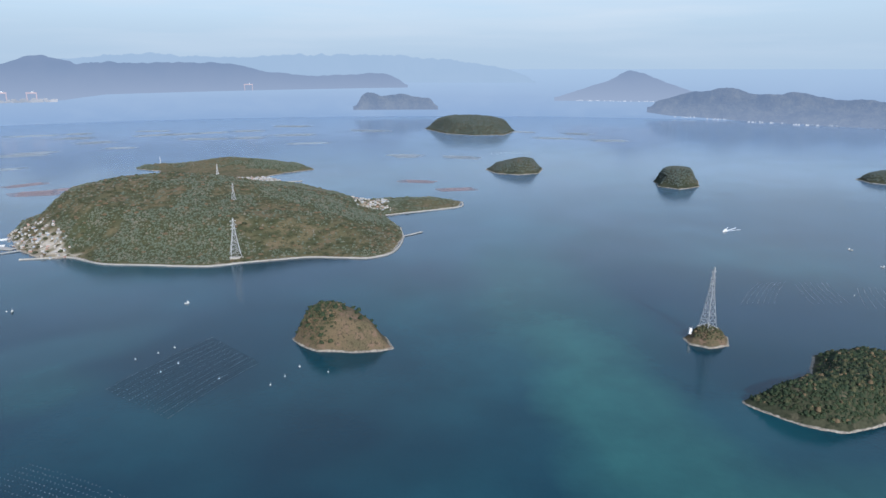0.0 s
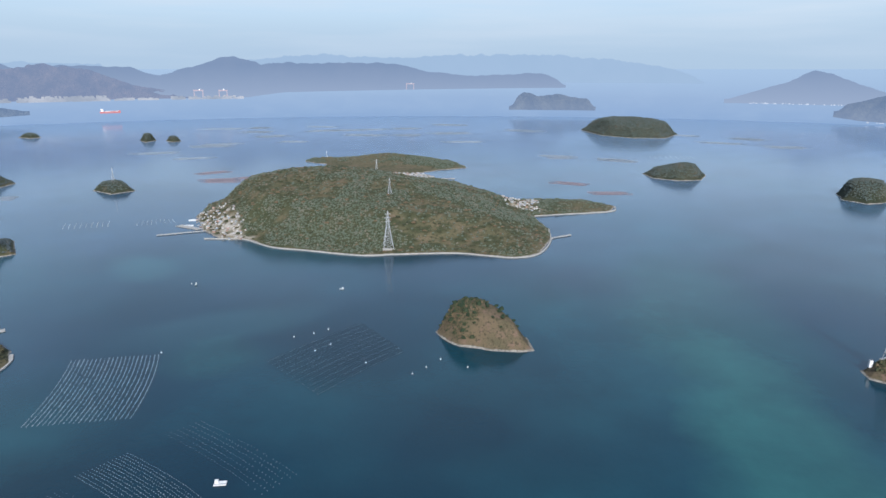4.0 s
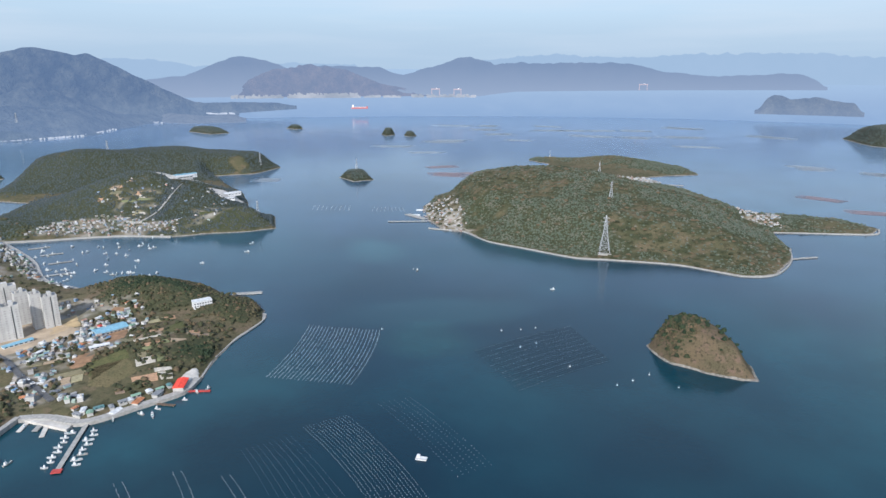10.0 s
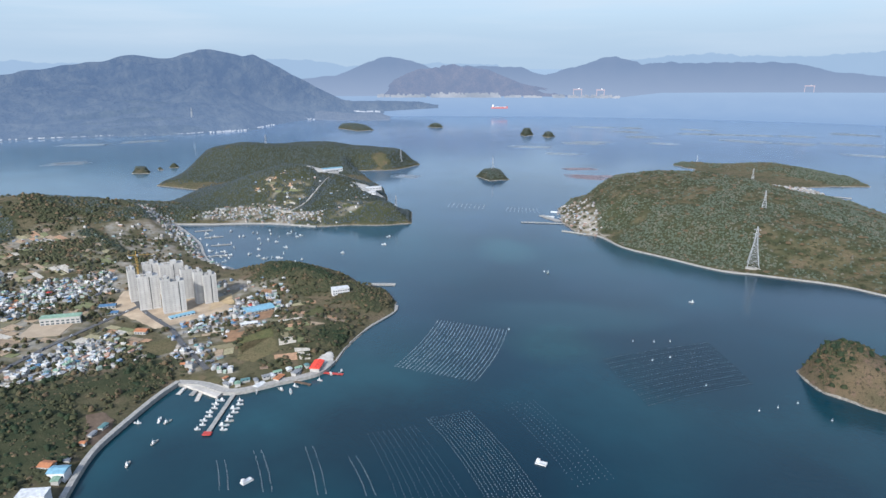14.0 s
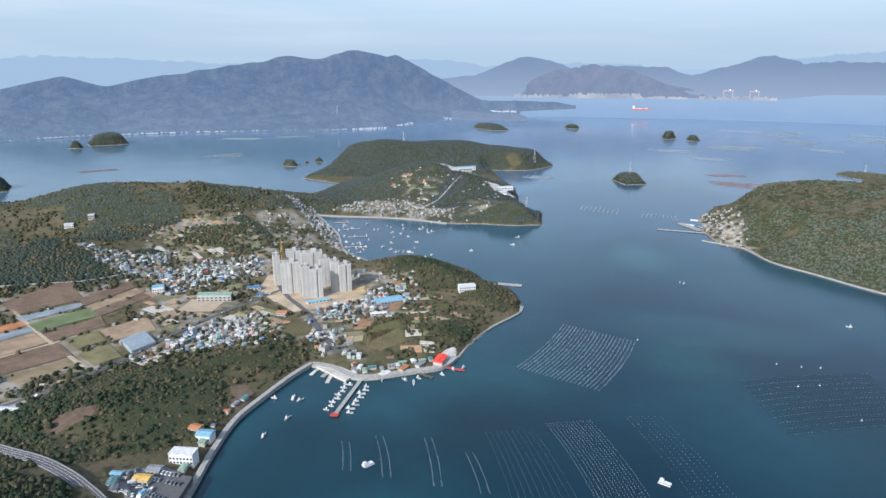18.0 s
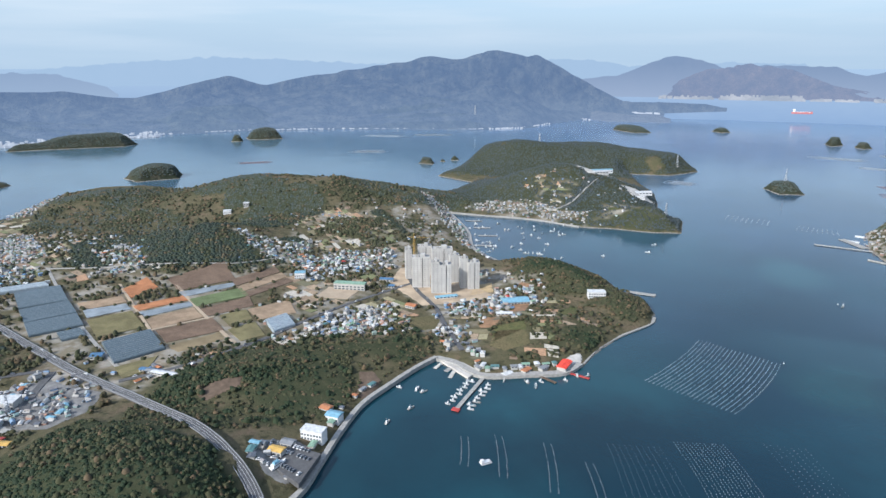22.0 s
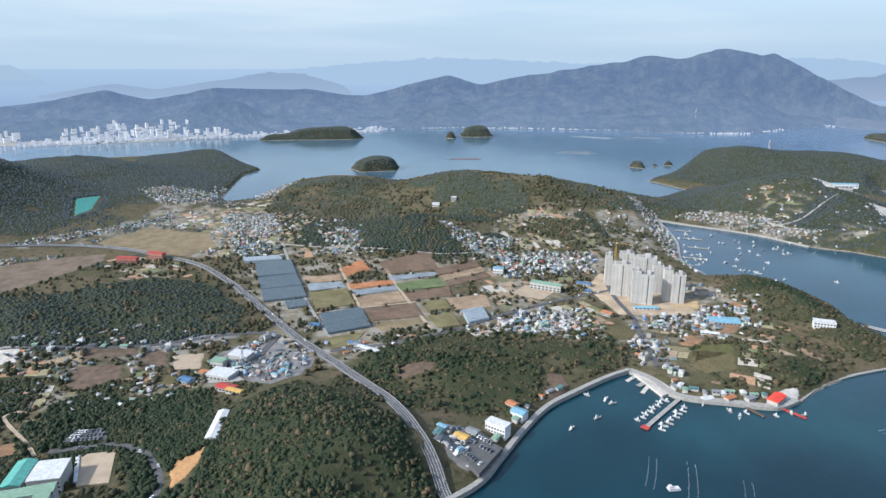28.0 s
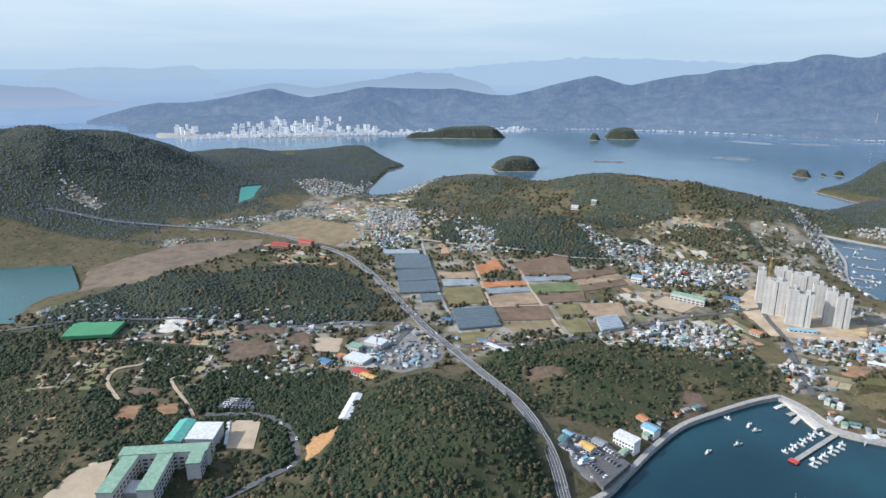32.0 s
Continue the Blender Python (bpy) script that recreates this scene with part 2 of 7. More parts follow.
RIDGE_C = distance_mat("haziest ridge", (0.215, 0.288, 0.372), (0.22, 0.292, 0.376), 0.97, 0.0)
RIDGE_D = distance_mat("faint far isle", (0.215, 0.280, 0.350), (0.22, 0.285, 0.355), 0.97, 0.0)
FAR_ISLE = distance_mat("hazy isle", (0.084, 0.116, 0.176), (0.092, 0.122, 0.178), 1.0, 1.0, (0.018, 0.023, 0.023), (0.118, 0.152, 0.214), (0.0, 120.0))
TURF = soil("dry grass and scrub", (0.088, 0.084, 0.046), (0.135, 0.112, 0.068), (0.160, 0.118, 0.080), 0.01, True)
ISLE_TURF = soil("brown island grass", (0.085, 0.075, 0.045), (0.125, 0.095, 0.06), (0.155, 0.105, 0.08), 0.03)
FLOOR_WOOD = soil("woodland floor", (0.035, 0.042, 0.026), (0.055, 0.056, 0.035), (0.10, 0.085, 0.06))
PINE = foliage("pine foliage", (0.014, 0.025, 0.012), (0.024, 0.037, 0.016), (0.042, 0.044, 0.020), 0.94)
MIXED = foliage("autumn wood foliage", (0.032, 0.037, 0.018), (0.060, 0.060, 0.028), (0.096, 0.070, 0.040), 0.80)
# the next four leaf colours are lightened and blued in place of haze
BLUISH = foliage("haze-tinted distant woods", (0.046, 0.060, 0.062), (0.054, 0.068, 0.068), (0.070, 0.076, 0.070), 0.9)
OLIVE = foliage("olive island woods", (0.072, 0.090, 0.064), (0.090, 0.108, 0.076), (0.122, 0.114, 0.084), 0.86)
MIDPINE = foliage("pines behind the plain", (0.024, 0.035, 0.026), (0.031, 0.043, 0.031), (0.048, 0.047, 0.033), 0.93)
AIRY = foliage("haze-tinted mid-distance woods", (0.054, 0.070, 0.064), (0.062, 0.079, 0.070), (0.082, 0.086, 0.072), 0.88)
BARK = plain("bark", (0.12, 0.085, 0.06))
CONCRETE = plain("concrete", (0.33, 0.32, 0.295), 0.85)
PALE_CONCRETE = plain("lighter concrete", (0.52, 0.49, 0.44), 0.85, 0, 0.3, 0.1)
PALE = plain("pale wall", (0.42, 0.41, 0.385), 0.8, 0, 0.12)
TOWER = plain("bare tower concrete", (0.46, 0.45, 0.425), 0.85, 0, 0.12, 0.12)
ASPHALT = plain("asphalt", (0.105, 0.105, 0.107), 0.9)
STEEL = plain("galvanised steel", (0.40, 0.42, 0.44), 0.5, 0.3)
DARK = plain("dark opening", (0.04, 0.045, 0.05), 0.3)
FILM = plain("greenhouse film", (0.125, 0.16, 0.18), 0.35, 0, 0.25)
PALE_FILM = plain("pale greenhouse film", (0.31, 0.36, 0.39), 0.35)
WHITE = plain("white paint", (0.66, 0.66, 0.65), 0.5, 0, 0.1)
TAN = plain("pale sand yard", (0.40, 0.32, 0.23), 0.95, 0, 0.15, 0.1)
GLASS = plain("window glass", (0.05, 0.07, 0.09), 0.15)
ROPE = plain("weathered float", (0.33, 0.37, 0.39), 0.7)
FLOATS = plain("algae-grown float", (0.25, 0.27, 0.31), 0.8)
DIM = plain("sunken line", (0.020, 0.034, 0.048), 0.7)
ROOFS = {name: plain(name + " roof", c, 0.6) for name, c in dict(orange=(0.40, 0.17, 0.08), blue=(0.08, 0.17, 0.29), teal=(0.10, 0.20, 0.20), grey=(0.23, 0.24, 0.25),
    slate=(0.13, 0.14, 0.16), white=(0.58, 0.59, 0.59), green=(0.22, 0.34, 0.25), red=(0.42, 0.06, 0.05), sky=(0.20, 0.38, 0.48), scarlet=(0.75, 0.07, 0.04), ochre=(0.55, 0.35, 0.10)).items()}


VILLAGE = crowd("village walls and roofs", [(0.333, 0.333, 0.326), (0.222, 0.228, 0.236), (0.457, 0.457, 0.444), (0.333, 0.166, 0.110), (0.166, 0.276, 0.276), (0.151, 0.151, 0.166), (0.374, 0.361, 0.333), (0.110, 0.222, 0.374), (0.276, 0.290, 0.312), (0.208, 0.290, 0.236), (0.498, 0.498, 0.486), (0.195, 0.178, 0.166), (0.236, 0.208, 0.178), (0.305, 0.361, 0.374)])
WHITE_VILLAGE = crowd("whitewashed village walls and roofs", [(0.316, 0.316, 0.309), (0.226, 0.226, 0.219), (0.392, 0.392, 0.377), (0.241, 0.128, 0.090), (0.181, 0.226, 0.234), (0.272, 0.257, 0.234), (0.151, 0.151, 0.158), (0.347, 0.339, 0.326), (0.151, 0.212, 0.286), (0.257, 0.234, 0.203)])
PLOTS = crowd("garden plots", [(0.298, 0.220, 0.149), (0.210, 0.184, 0.104), (0.384, 0.288, 0.193), (0.174, 0.193, 0.088), (0.436, 0.262, 0.156), (0.245, 0.174, 0.131), (0.331, 0.298, 0.174), (0.156, 0.149, 0.088), (0.524, 0.488, 0.419)], 0.95, (0.10, 0.085, 0.06))
# far walls and cranes: the haze before them is painted in as glow
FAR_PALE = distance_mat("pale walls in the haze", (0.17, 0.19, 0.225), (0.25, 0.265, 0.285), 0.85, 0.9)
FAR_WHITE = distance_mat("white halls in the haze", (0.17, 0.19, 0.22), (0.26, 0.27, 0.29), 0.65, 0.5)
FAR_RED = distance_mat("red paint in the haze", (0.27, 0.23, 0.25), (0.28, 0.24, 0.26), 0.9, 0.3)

# ---- making meshes ----
def np_mesh(name, verts, faces, smooth=False):
    """A mesh from arrays: vertices (n, 3) and faces (m, 3) or (m, 4)."""
    verts, faces = np.asarray(verts, dtype=np.float32), np.asarray(faces, dtype=np.int32)
    me = bpy.data.meshes.new(name)
    k = faces.shape[1]
    me.vertices.add(len(verts))
    me.vertices.foreach_set("co", verts.ravel())
    me.loops.add(faces.size)
    me.loops.foreach_set("vertex_index", faces.ravel())
    me.polygons.add(len(faces))
    me.polygons.foreach_set("loop_start", np.arange(0, faces.size, k, dtype=np.int32))
    me.polygons.foreach_set("use_smooth", np.full(len(faces), smooth))
    me.update(calc_edges=True)
    return me


def thing(name, me=None, mat=None, label="", category="", group="", kind="", m=None):
    ob = new(name, me)
    if mat and me:
        me.materials.append(mat)
    if m is not None:
        ob.matrix_world = m
    return tagged(ob, label, category, group, kind)


def part(name, data, mat, parent, label="", m=None):
    """One mesh (a bmesh or mesh data) under a thing or a part."""
    if isinstance(data, bmesh.types.BMesh):
        me = bpy.data.meshes.new(name)
        data.to_mesh(me)
        data.free()
    else:
        me = data
    if mat and not me.materials:
        me.materials.append(mat)
    ob = new(name, me)
    ob.parent = parent
    if m is not None:
        ob.matrix_basis = m
    return tagged(ob, label)


def box(bm, sx, sy, sz, m=Matrix(), taper=1.0):
    """A block whose base is centred on m's origin, narrowed to the top by taper."""
    vs = [bm.verts.new(m @ Vector((x * sx / 2 * (taper if z else 1), y * sy / 2 * (taper if z else 1), z * sz)))
          for z in (0, 1) for x, y in ((-1, -1), (1, -1), (1, 1), (-1, 1))]
    for f in ((3, 2, 1, 0), (4, 5, 6, 7), (0, 1, 5, 4), (1, 2, 6, 5), (2, 3, 7, 6), (3, 0, 4, 7)):
        bm.faces.new([vs[i] for i in f])
    return bm


def beam(bm, a, b, w):
    """A square bar from a to b."""
    a, b = Vector(a), Vector(b)
    m = Matrix.Translation(a) @ (b - a).to_track_quat("Z", "Y").to_matrix().to_4x4()
    return box(bm, w, w, (b - a).length, m)


# ---- the lie of the land ----
RNG = np.random.default_rng(7)
LATTICE = RNG.random((256, 256))


def field(x, y, size):
    """Smooth value noise, -1 to 1, with features about size metres wide."""
    x, y = np.asarray(x) / size + 1000, np.asarray(y) / size + 1000
    i, j = np.floor(x).astype(int), np.floor(y).astype(int)
    u, v = x - i, y - j
    u, v = u * u * (3 - 2 * u), v * v * (3 - 2 * v)
    at = lambda a, b: LATTICE[a % 256, b % 256]
    return 2 * ((at(i, j) * (1 - u) + at(i + 1, j) * u) * (1 - v) + (at(i, j + 1) * (1 - u) + at(i + 1, j + 1) * u) * v) - 1


def fractal(x, y, size):
    return field(x, y, size) * 0.55 + field(y, x, size / 2.1) * 0.28 + field(x + 77, y, size / 4.3) * 0.17


def inset(outline, x, y):
    """Metres from the outline: above nought inside, below outside."""
    x, y = np.asarray(x, float), np.asarray(y, float)
    best, inside = np.full(x.shape, 1e18), np.zeros(x.shape, bool)
    for (ax, ay), (bx, by) in zip(outline, outline[1:] + outline[:1]):
        ex, ey = bx - ax, by - ay
        s = np.clip(((x - ax) * ex + (y - ay) * ey) / (ex * ex + ey * ey), 0, 1)
        best = np.minimum(best, (x - ax - s * ex) ** 2 + (y - ay - s * ey) ** 2)
        if ey:
            inside ^= ((ay > y) != (by > y)) & (x < ax + (y - ay) / ey * ex)
    return np.sqrt(best) * np.where(inside, 1, -1)


def step(v, lo, hi):
    u = np.clip((v - lo) / (hi - lo), 0, 1)
    return u * u * (3 - 2 * u)


def thin_scrub(x, y):
    """Terraced slopes where trees stand thin: 0 there, 1 elsewhere."""
    return np.minimum(1, np.hypot((x + 1120) / 150, (y - 235) / 110)) ** 3 * np.minimum(1, np.hypot((x + 600) / 60, (y - 375) / 60)) ** 2


def wooded(x, y):
    """Where woods stand, 1, and where clearings and terraces lie between them, 0."""
    terraces = (x > -1560) & (x < -950) & (y > -330) & (y < 440)
    isle = (x > -930) & (y > 960)
    lo = np.where(terraces, 0.02, np.where(isle, np.where((x < -480) & (y < 1300), 0.20, -0.04), -0.47))
    n = fractal(np.asarray(x) + 300, y, 90)
    return step(n, lo - 0.1, lo + 0.1)


class Land:
    """An outline with hills on it: (x, y, radius along, radius across, turn in degrees, height)."""

    def __init__(self, outline, hills, flat=4.0, bank=0.5, shore=60.0, rough=0.12, jag=5.0):
        self.outline, self.hills, self.flat, self.bank, self.shore, self.rough, self.jag = outline, hills, flat, bank, shore, rough, jag

    def depth(self, x, y):
        return inset(self.outline, x, y) + self.jag * fractal(x, y, 40)

    def hill(self, x, y):
        total = np.zeros(np.shape(x))
        for hx, hy, ra, rb, turn, high in self.hills:
            c, s = math.cos(radians(turn)), math.sin(radians(turn))
            u, v = ((x - hx) * c + (y - hy) * s) / ra, (-(x - hx) * s + (y - hy) * c) / rb
            total += np.maximum(high, 0.01) ** 3 * np.exp(-1.5 * (u * u + v * v))
        return np.cbrt(total)

    def z(self, x, y, d=None):
        x, y = np.asarray(x, float), np.asarray(y, float)
        d = self.depth(x, y) if d is None else d
        h = self.hill(x, y) * step(d, 0, self.shore)
        return np.clip(d * self.bank, -5, self.flat) + h * (1 + self.rough * fractal(x, y, 120)) + 0.06 * self.flat * field(x, y, 60)

    def at(self, x, y):
        return float(self.z(np.array([x]), np.array([y]))[0])

    def mesh(self, name, pitch, margin=15):
        xs, ys = [p[0] for p in self.outline], [p[1] for p in self.outline]
        gx, gy = np.arange(min(xs) - margin, max(xs) + margin, pitch), np.arange(min(ys) - margin, max(ys) + margin, pitch)
        X, Y = np.meshgrid(gx, gy)
        d = self.depth(X, Y)
        Z = self.z(X, Y, d)
        n, m = X.shape
        ids = np.arange(n * m).reshape(n, m)
        quads = np.stack([ids[:-1, :-1], ids[:-1, 1:], ids[1:, 1:], ids[1:, :-1]], -1).reshape(-1, 4)
        quads = quads[(d.ravel()[quads] > -pitch * 1.6).any(1)]
        used, back = np.unique(quads, return_inverse=True)
        me = np_mesh(name, np.stack([X, Y, Z], -1).reshape(-1, 3)[used], back.reshape(-1, 4), True)
        cover = step(self.hill(X, Y), 5, 11) * thin_scrub(X, Y) * wooded(X, Y)
        me.attributes.new("wood", "FLOAT", "POINT").data.foreach_set("value", cover.ravel()[used].astype(np.float32))
        return me


NEAR_RIM, RIM, REACH = 4300.0, 570.0, 2500.0


def far(v):
    """Brings what lies beyond the near rim closer along its line of sight, as the backdrop behind the strait."""
    v = np.asarray(v, float)
    r = np.hypot(v[..., 0], v[..., 1])
    r2 = np.where(r > NEAR_RIM, NEAR_RIM + RIM * (r - NEAR_RIM) / (np.maximum(r - NEAR_RIM, 0) + REACH), r)
    k = r2 / np.maximum(r, 1)
    return np.stack([v[..., 0] * k, v[..., 1] * k, HEIGHT + (v[..., 2] - HEIGHT) * k], -1)


def polar(rs, azs):
    r, a = np.meshgrid(rs, np.radians(azs), indexing="ij")
    n, m = r.shape
    ids = np.arange(n * m).reshape(n, m)
    quads = np.stack([ids[:-1, :-1], ids[1:, :-1], ids[1:, 1:], ids[:-1, 1:]], -1).reshape(-1, 4)
    return r * np.sin(a), r * np.cos(a), quads


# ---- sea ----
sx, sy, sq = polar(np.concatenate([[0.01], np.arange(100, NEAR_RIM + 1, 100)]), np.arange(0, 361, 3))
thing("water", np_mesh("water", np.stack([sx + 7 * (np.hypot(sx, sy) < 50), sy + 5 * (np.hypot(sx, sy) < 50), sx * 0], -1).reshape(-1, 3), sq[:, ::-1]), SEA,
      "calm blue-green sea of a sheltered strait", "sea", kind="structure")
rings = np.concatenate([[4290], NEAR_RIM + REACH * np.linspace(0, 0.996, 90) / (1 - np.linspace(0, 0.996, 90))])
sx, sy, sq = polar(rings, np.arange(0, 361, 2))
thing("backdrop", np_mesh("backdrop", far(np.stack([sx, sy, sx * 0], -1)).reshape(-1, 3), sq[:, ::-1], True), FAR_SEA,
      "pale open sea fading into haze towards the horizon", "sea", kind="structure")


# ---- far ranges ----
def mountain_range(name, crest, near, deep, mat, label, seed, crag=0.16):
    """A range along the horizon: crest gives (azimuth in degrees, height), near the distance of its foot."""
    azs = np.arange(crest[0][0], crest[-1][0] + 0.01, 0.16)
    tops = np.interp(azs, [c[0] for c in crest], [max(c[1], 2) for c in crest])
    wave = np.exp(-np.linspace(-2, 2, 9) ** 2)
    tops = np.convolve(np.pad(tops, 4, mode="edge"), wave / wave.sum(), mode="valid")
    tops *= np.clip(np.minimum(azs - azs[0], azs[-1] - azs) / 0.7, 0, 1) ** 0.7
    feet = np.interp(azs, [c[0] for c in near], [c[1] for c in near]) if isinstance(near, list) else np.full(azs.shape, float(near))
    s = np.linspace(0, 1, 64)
    # a long range's depth tapers at its ends, so no blunt edge shows in view
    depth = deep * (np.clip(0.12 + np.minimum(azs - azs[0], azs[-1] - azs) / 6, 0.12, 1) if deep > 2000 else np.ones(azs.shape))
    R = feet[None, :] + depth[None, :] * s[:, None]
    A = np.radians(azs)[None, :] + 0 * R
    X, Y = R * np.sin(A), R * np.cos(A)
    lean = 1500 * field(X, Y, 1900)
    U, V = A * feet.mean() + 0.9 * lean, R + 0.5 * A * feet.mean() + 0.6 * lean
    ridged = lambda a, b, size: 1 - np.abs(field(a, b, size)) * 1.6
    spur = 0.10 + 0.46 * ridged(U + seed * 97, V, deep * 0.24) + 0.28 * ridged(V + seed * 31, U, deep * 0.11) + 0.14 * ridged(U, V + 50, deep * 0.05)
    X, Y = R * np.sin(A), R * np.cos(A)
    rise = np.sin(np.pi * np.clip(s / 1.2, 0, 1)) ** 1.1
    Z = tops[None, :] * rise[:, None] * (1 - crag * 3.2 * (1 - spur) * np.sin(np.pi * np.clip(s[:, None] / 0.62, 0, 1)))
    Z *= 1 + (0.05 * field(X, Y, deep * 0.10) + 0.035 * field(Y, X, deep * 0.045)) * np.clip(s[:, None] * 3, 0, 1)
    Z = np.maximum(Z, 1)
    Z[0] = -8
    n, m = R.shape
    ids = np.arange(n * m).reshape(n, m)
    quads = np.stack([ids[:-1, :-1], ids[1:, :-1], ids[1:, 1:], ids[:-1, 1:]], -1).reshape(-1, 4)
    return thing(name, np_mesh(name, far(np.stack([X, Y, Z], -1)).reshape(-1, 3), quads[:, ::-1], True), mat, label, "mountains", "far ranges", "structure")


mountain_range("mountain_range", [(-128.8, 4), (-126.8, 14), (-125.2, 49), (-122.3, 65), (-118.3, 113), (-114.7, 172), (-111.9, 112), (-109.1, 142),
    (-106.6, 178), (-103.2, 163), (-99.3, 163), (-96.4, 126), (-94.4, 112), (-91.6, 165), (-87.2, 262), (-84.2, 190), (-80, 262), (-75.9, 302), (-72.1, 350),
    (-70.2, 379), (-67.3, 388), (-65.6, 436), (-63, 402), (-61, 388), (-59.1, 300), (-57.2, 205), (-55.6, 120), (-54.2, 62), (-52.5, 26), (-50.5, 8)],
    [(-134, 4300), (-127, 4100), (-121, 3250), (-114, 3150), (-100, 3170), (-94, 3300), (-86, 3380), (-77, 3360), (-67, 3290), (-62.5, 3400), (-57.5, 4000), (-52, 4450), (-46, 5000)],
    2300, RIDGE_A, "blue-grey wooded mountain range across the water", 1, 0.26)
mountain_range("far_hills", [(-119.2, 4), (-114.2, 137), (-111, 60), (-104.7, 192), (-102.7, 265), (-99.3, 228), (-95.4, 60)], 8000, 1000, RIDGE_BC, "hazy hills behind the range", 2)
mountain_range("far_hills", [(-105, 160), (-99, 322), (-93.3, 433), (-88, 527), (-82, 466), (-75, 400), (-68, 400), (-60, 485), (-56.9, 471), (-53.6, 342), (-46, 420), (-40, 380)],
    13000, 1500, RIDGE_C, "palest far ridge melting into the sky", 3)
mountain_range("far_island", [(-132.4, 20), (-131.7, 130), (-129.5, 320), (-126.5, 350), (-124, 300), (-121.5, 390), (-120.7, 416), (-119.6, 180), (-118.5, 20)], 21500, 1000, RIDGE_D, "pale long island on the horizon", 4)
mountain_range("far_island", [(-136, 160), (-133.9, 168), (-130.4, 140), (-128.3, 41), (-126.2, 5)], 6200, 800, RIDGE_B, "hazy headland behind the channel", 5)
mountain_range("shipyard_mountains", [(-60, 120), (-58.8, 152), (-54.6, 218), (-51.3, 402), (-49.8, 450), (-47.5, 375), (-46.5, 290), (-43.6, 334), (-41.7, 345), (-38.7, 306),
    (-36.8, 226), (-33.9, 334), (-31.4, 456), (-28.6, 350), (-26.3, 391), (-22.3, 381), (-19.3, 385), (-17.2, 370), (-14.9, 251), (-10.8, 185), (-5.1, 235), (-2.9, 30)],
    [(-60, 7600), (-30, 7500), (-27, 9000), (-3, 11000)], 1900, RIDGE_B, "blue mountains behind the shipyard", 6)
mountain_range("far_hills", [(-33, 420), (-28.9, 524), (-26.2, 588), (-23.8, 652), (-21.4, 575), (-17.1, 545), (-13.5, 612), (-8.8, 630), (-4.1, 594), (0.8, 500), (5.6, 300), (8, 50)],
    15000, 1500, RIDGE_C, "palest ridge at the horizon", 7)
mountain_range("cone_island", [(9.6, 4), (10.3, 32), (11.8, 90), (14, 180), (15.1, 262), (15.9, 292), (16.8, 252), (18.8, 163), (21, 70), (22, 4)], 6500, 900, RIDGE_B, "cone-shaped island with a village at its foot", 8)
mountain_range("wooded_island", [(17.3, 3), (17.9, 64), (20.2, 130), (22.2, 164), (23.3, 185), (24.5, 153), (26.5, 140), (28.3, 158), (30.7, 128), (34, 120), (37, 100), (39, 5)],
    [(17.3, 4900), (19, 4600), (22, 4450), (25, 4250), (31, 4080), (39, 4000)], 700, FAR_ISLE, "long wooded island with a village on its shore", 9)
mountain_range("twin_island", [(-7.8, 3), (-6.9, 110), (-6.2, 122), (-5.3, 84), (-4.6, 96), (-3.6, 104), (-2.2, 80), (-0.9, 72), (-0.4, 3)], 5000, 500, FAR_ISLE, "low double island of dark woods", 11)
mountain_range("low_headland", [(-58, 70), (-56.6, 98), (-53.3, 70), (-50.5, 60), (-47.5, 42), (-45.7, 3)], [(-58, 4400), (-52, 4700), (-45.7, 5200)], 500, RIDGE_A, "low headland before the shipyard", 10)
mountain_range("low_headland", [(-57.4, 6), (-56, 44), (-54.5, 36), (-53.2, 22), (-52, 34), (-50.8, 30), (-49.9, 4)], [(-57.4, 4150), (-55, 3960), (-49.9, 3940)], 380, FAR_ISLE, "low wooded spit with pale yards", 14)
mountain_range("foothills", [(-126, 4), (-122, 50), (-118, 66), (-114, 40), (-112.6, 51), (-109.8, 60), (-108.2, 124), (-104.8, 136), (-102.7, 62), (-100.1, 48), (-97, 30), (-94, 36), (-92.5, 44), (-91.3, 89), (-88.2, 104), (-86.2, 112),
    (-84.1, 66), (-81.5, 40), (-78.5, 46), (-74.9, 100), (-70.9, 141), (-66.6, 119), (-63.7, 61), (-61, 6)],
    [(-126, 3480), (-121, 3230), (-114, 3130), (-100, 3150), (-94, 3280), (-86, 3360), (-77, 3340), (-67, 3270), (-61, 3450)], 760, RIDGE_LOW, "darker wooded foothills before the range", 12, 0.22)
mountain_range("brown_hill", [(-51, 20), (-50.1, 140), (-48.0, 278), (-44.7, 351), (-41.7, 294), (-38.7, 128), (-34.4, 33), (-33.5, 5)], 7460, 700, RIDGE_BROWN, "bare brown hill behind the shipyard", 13)

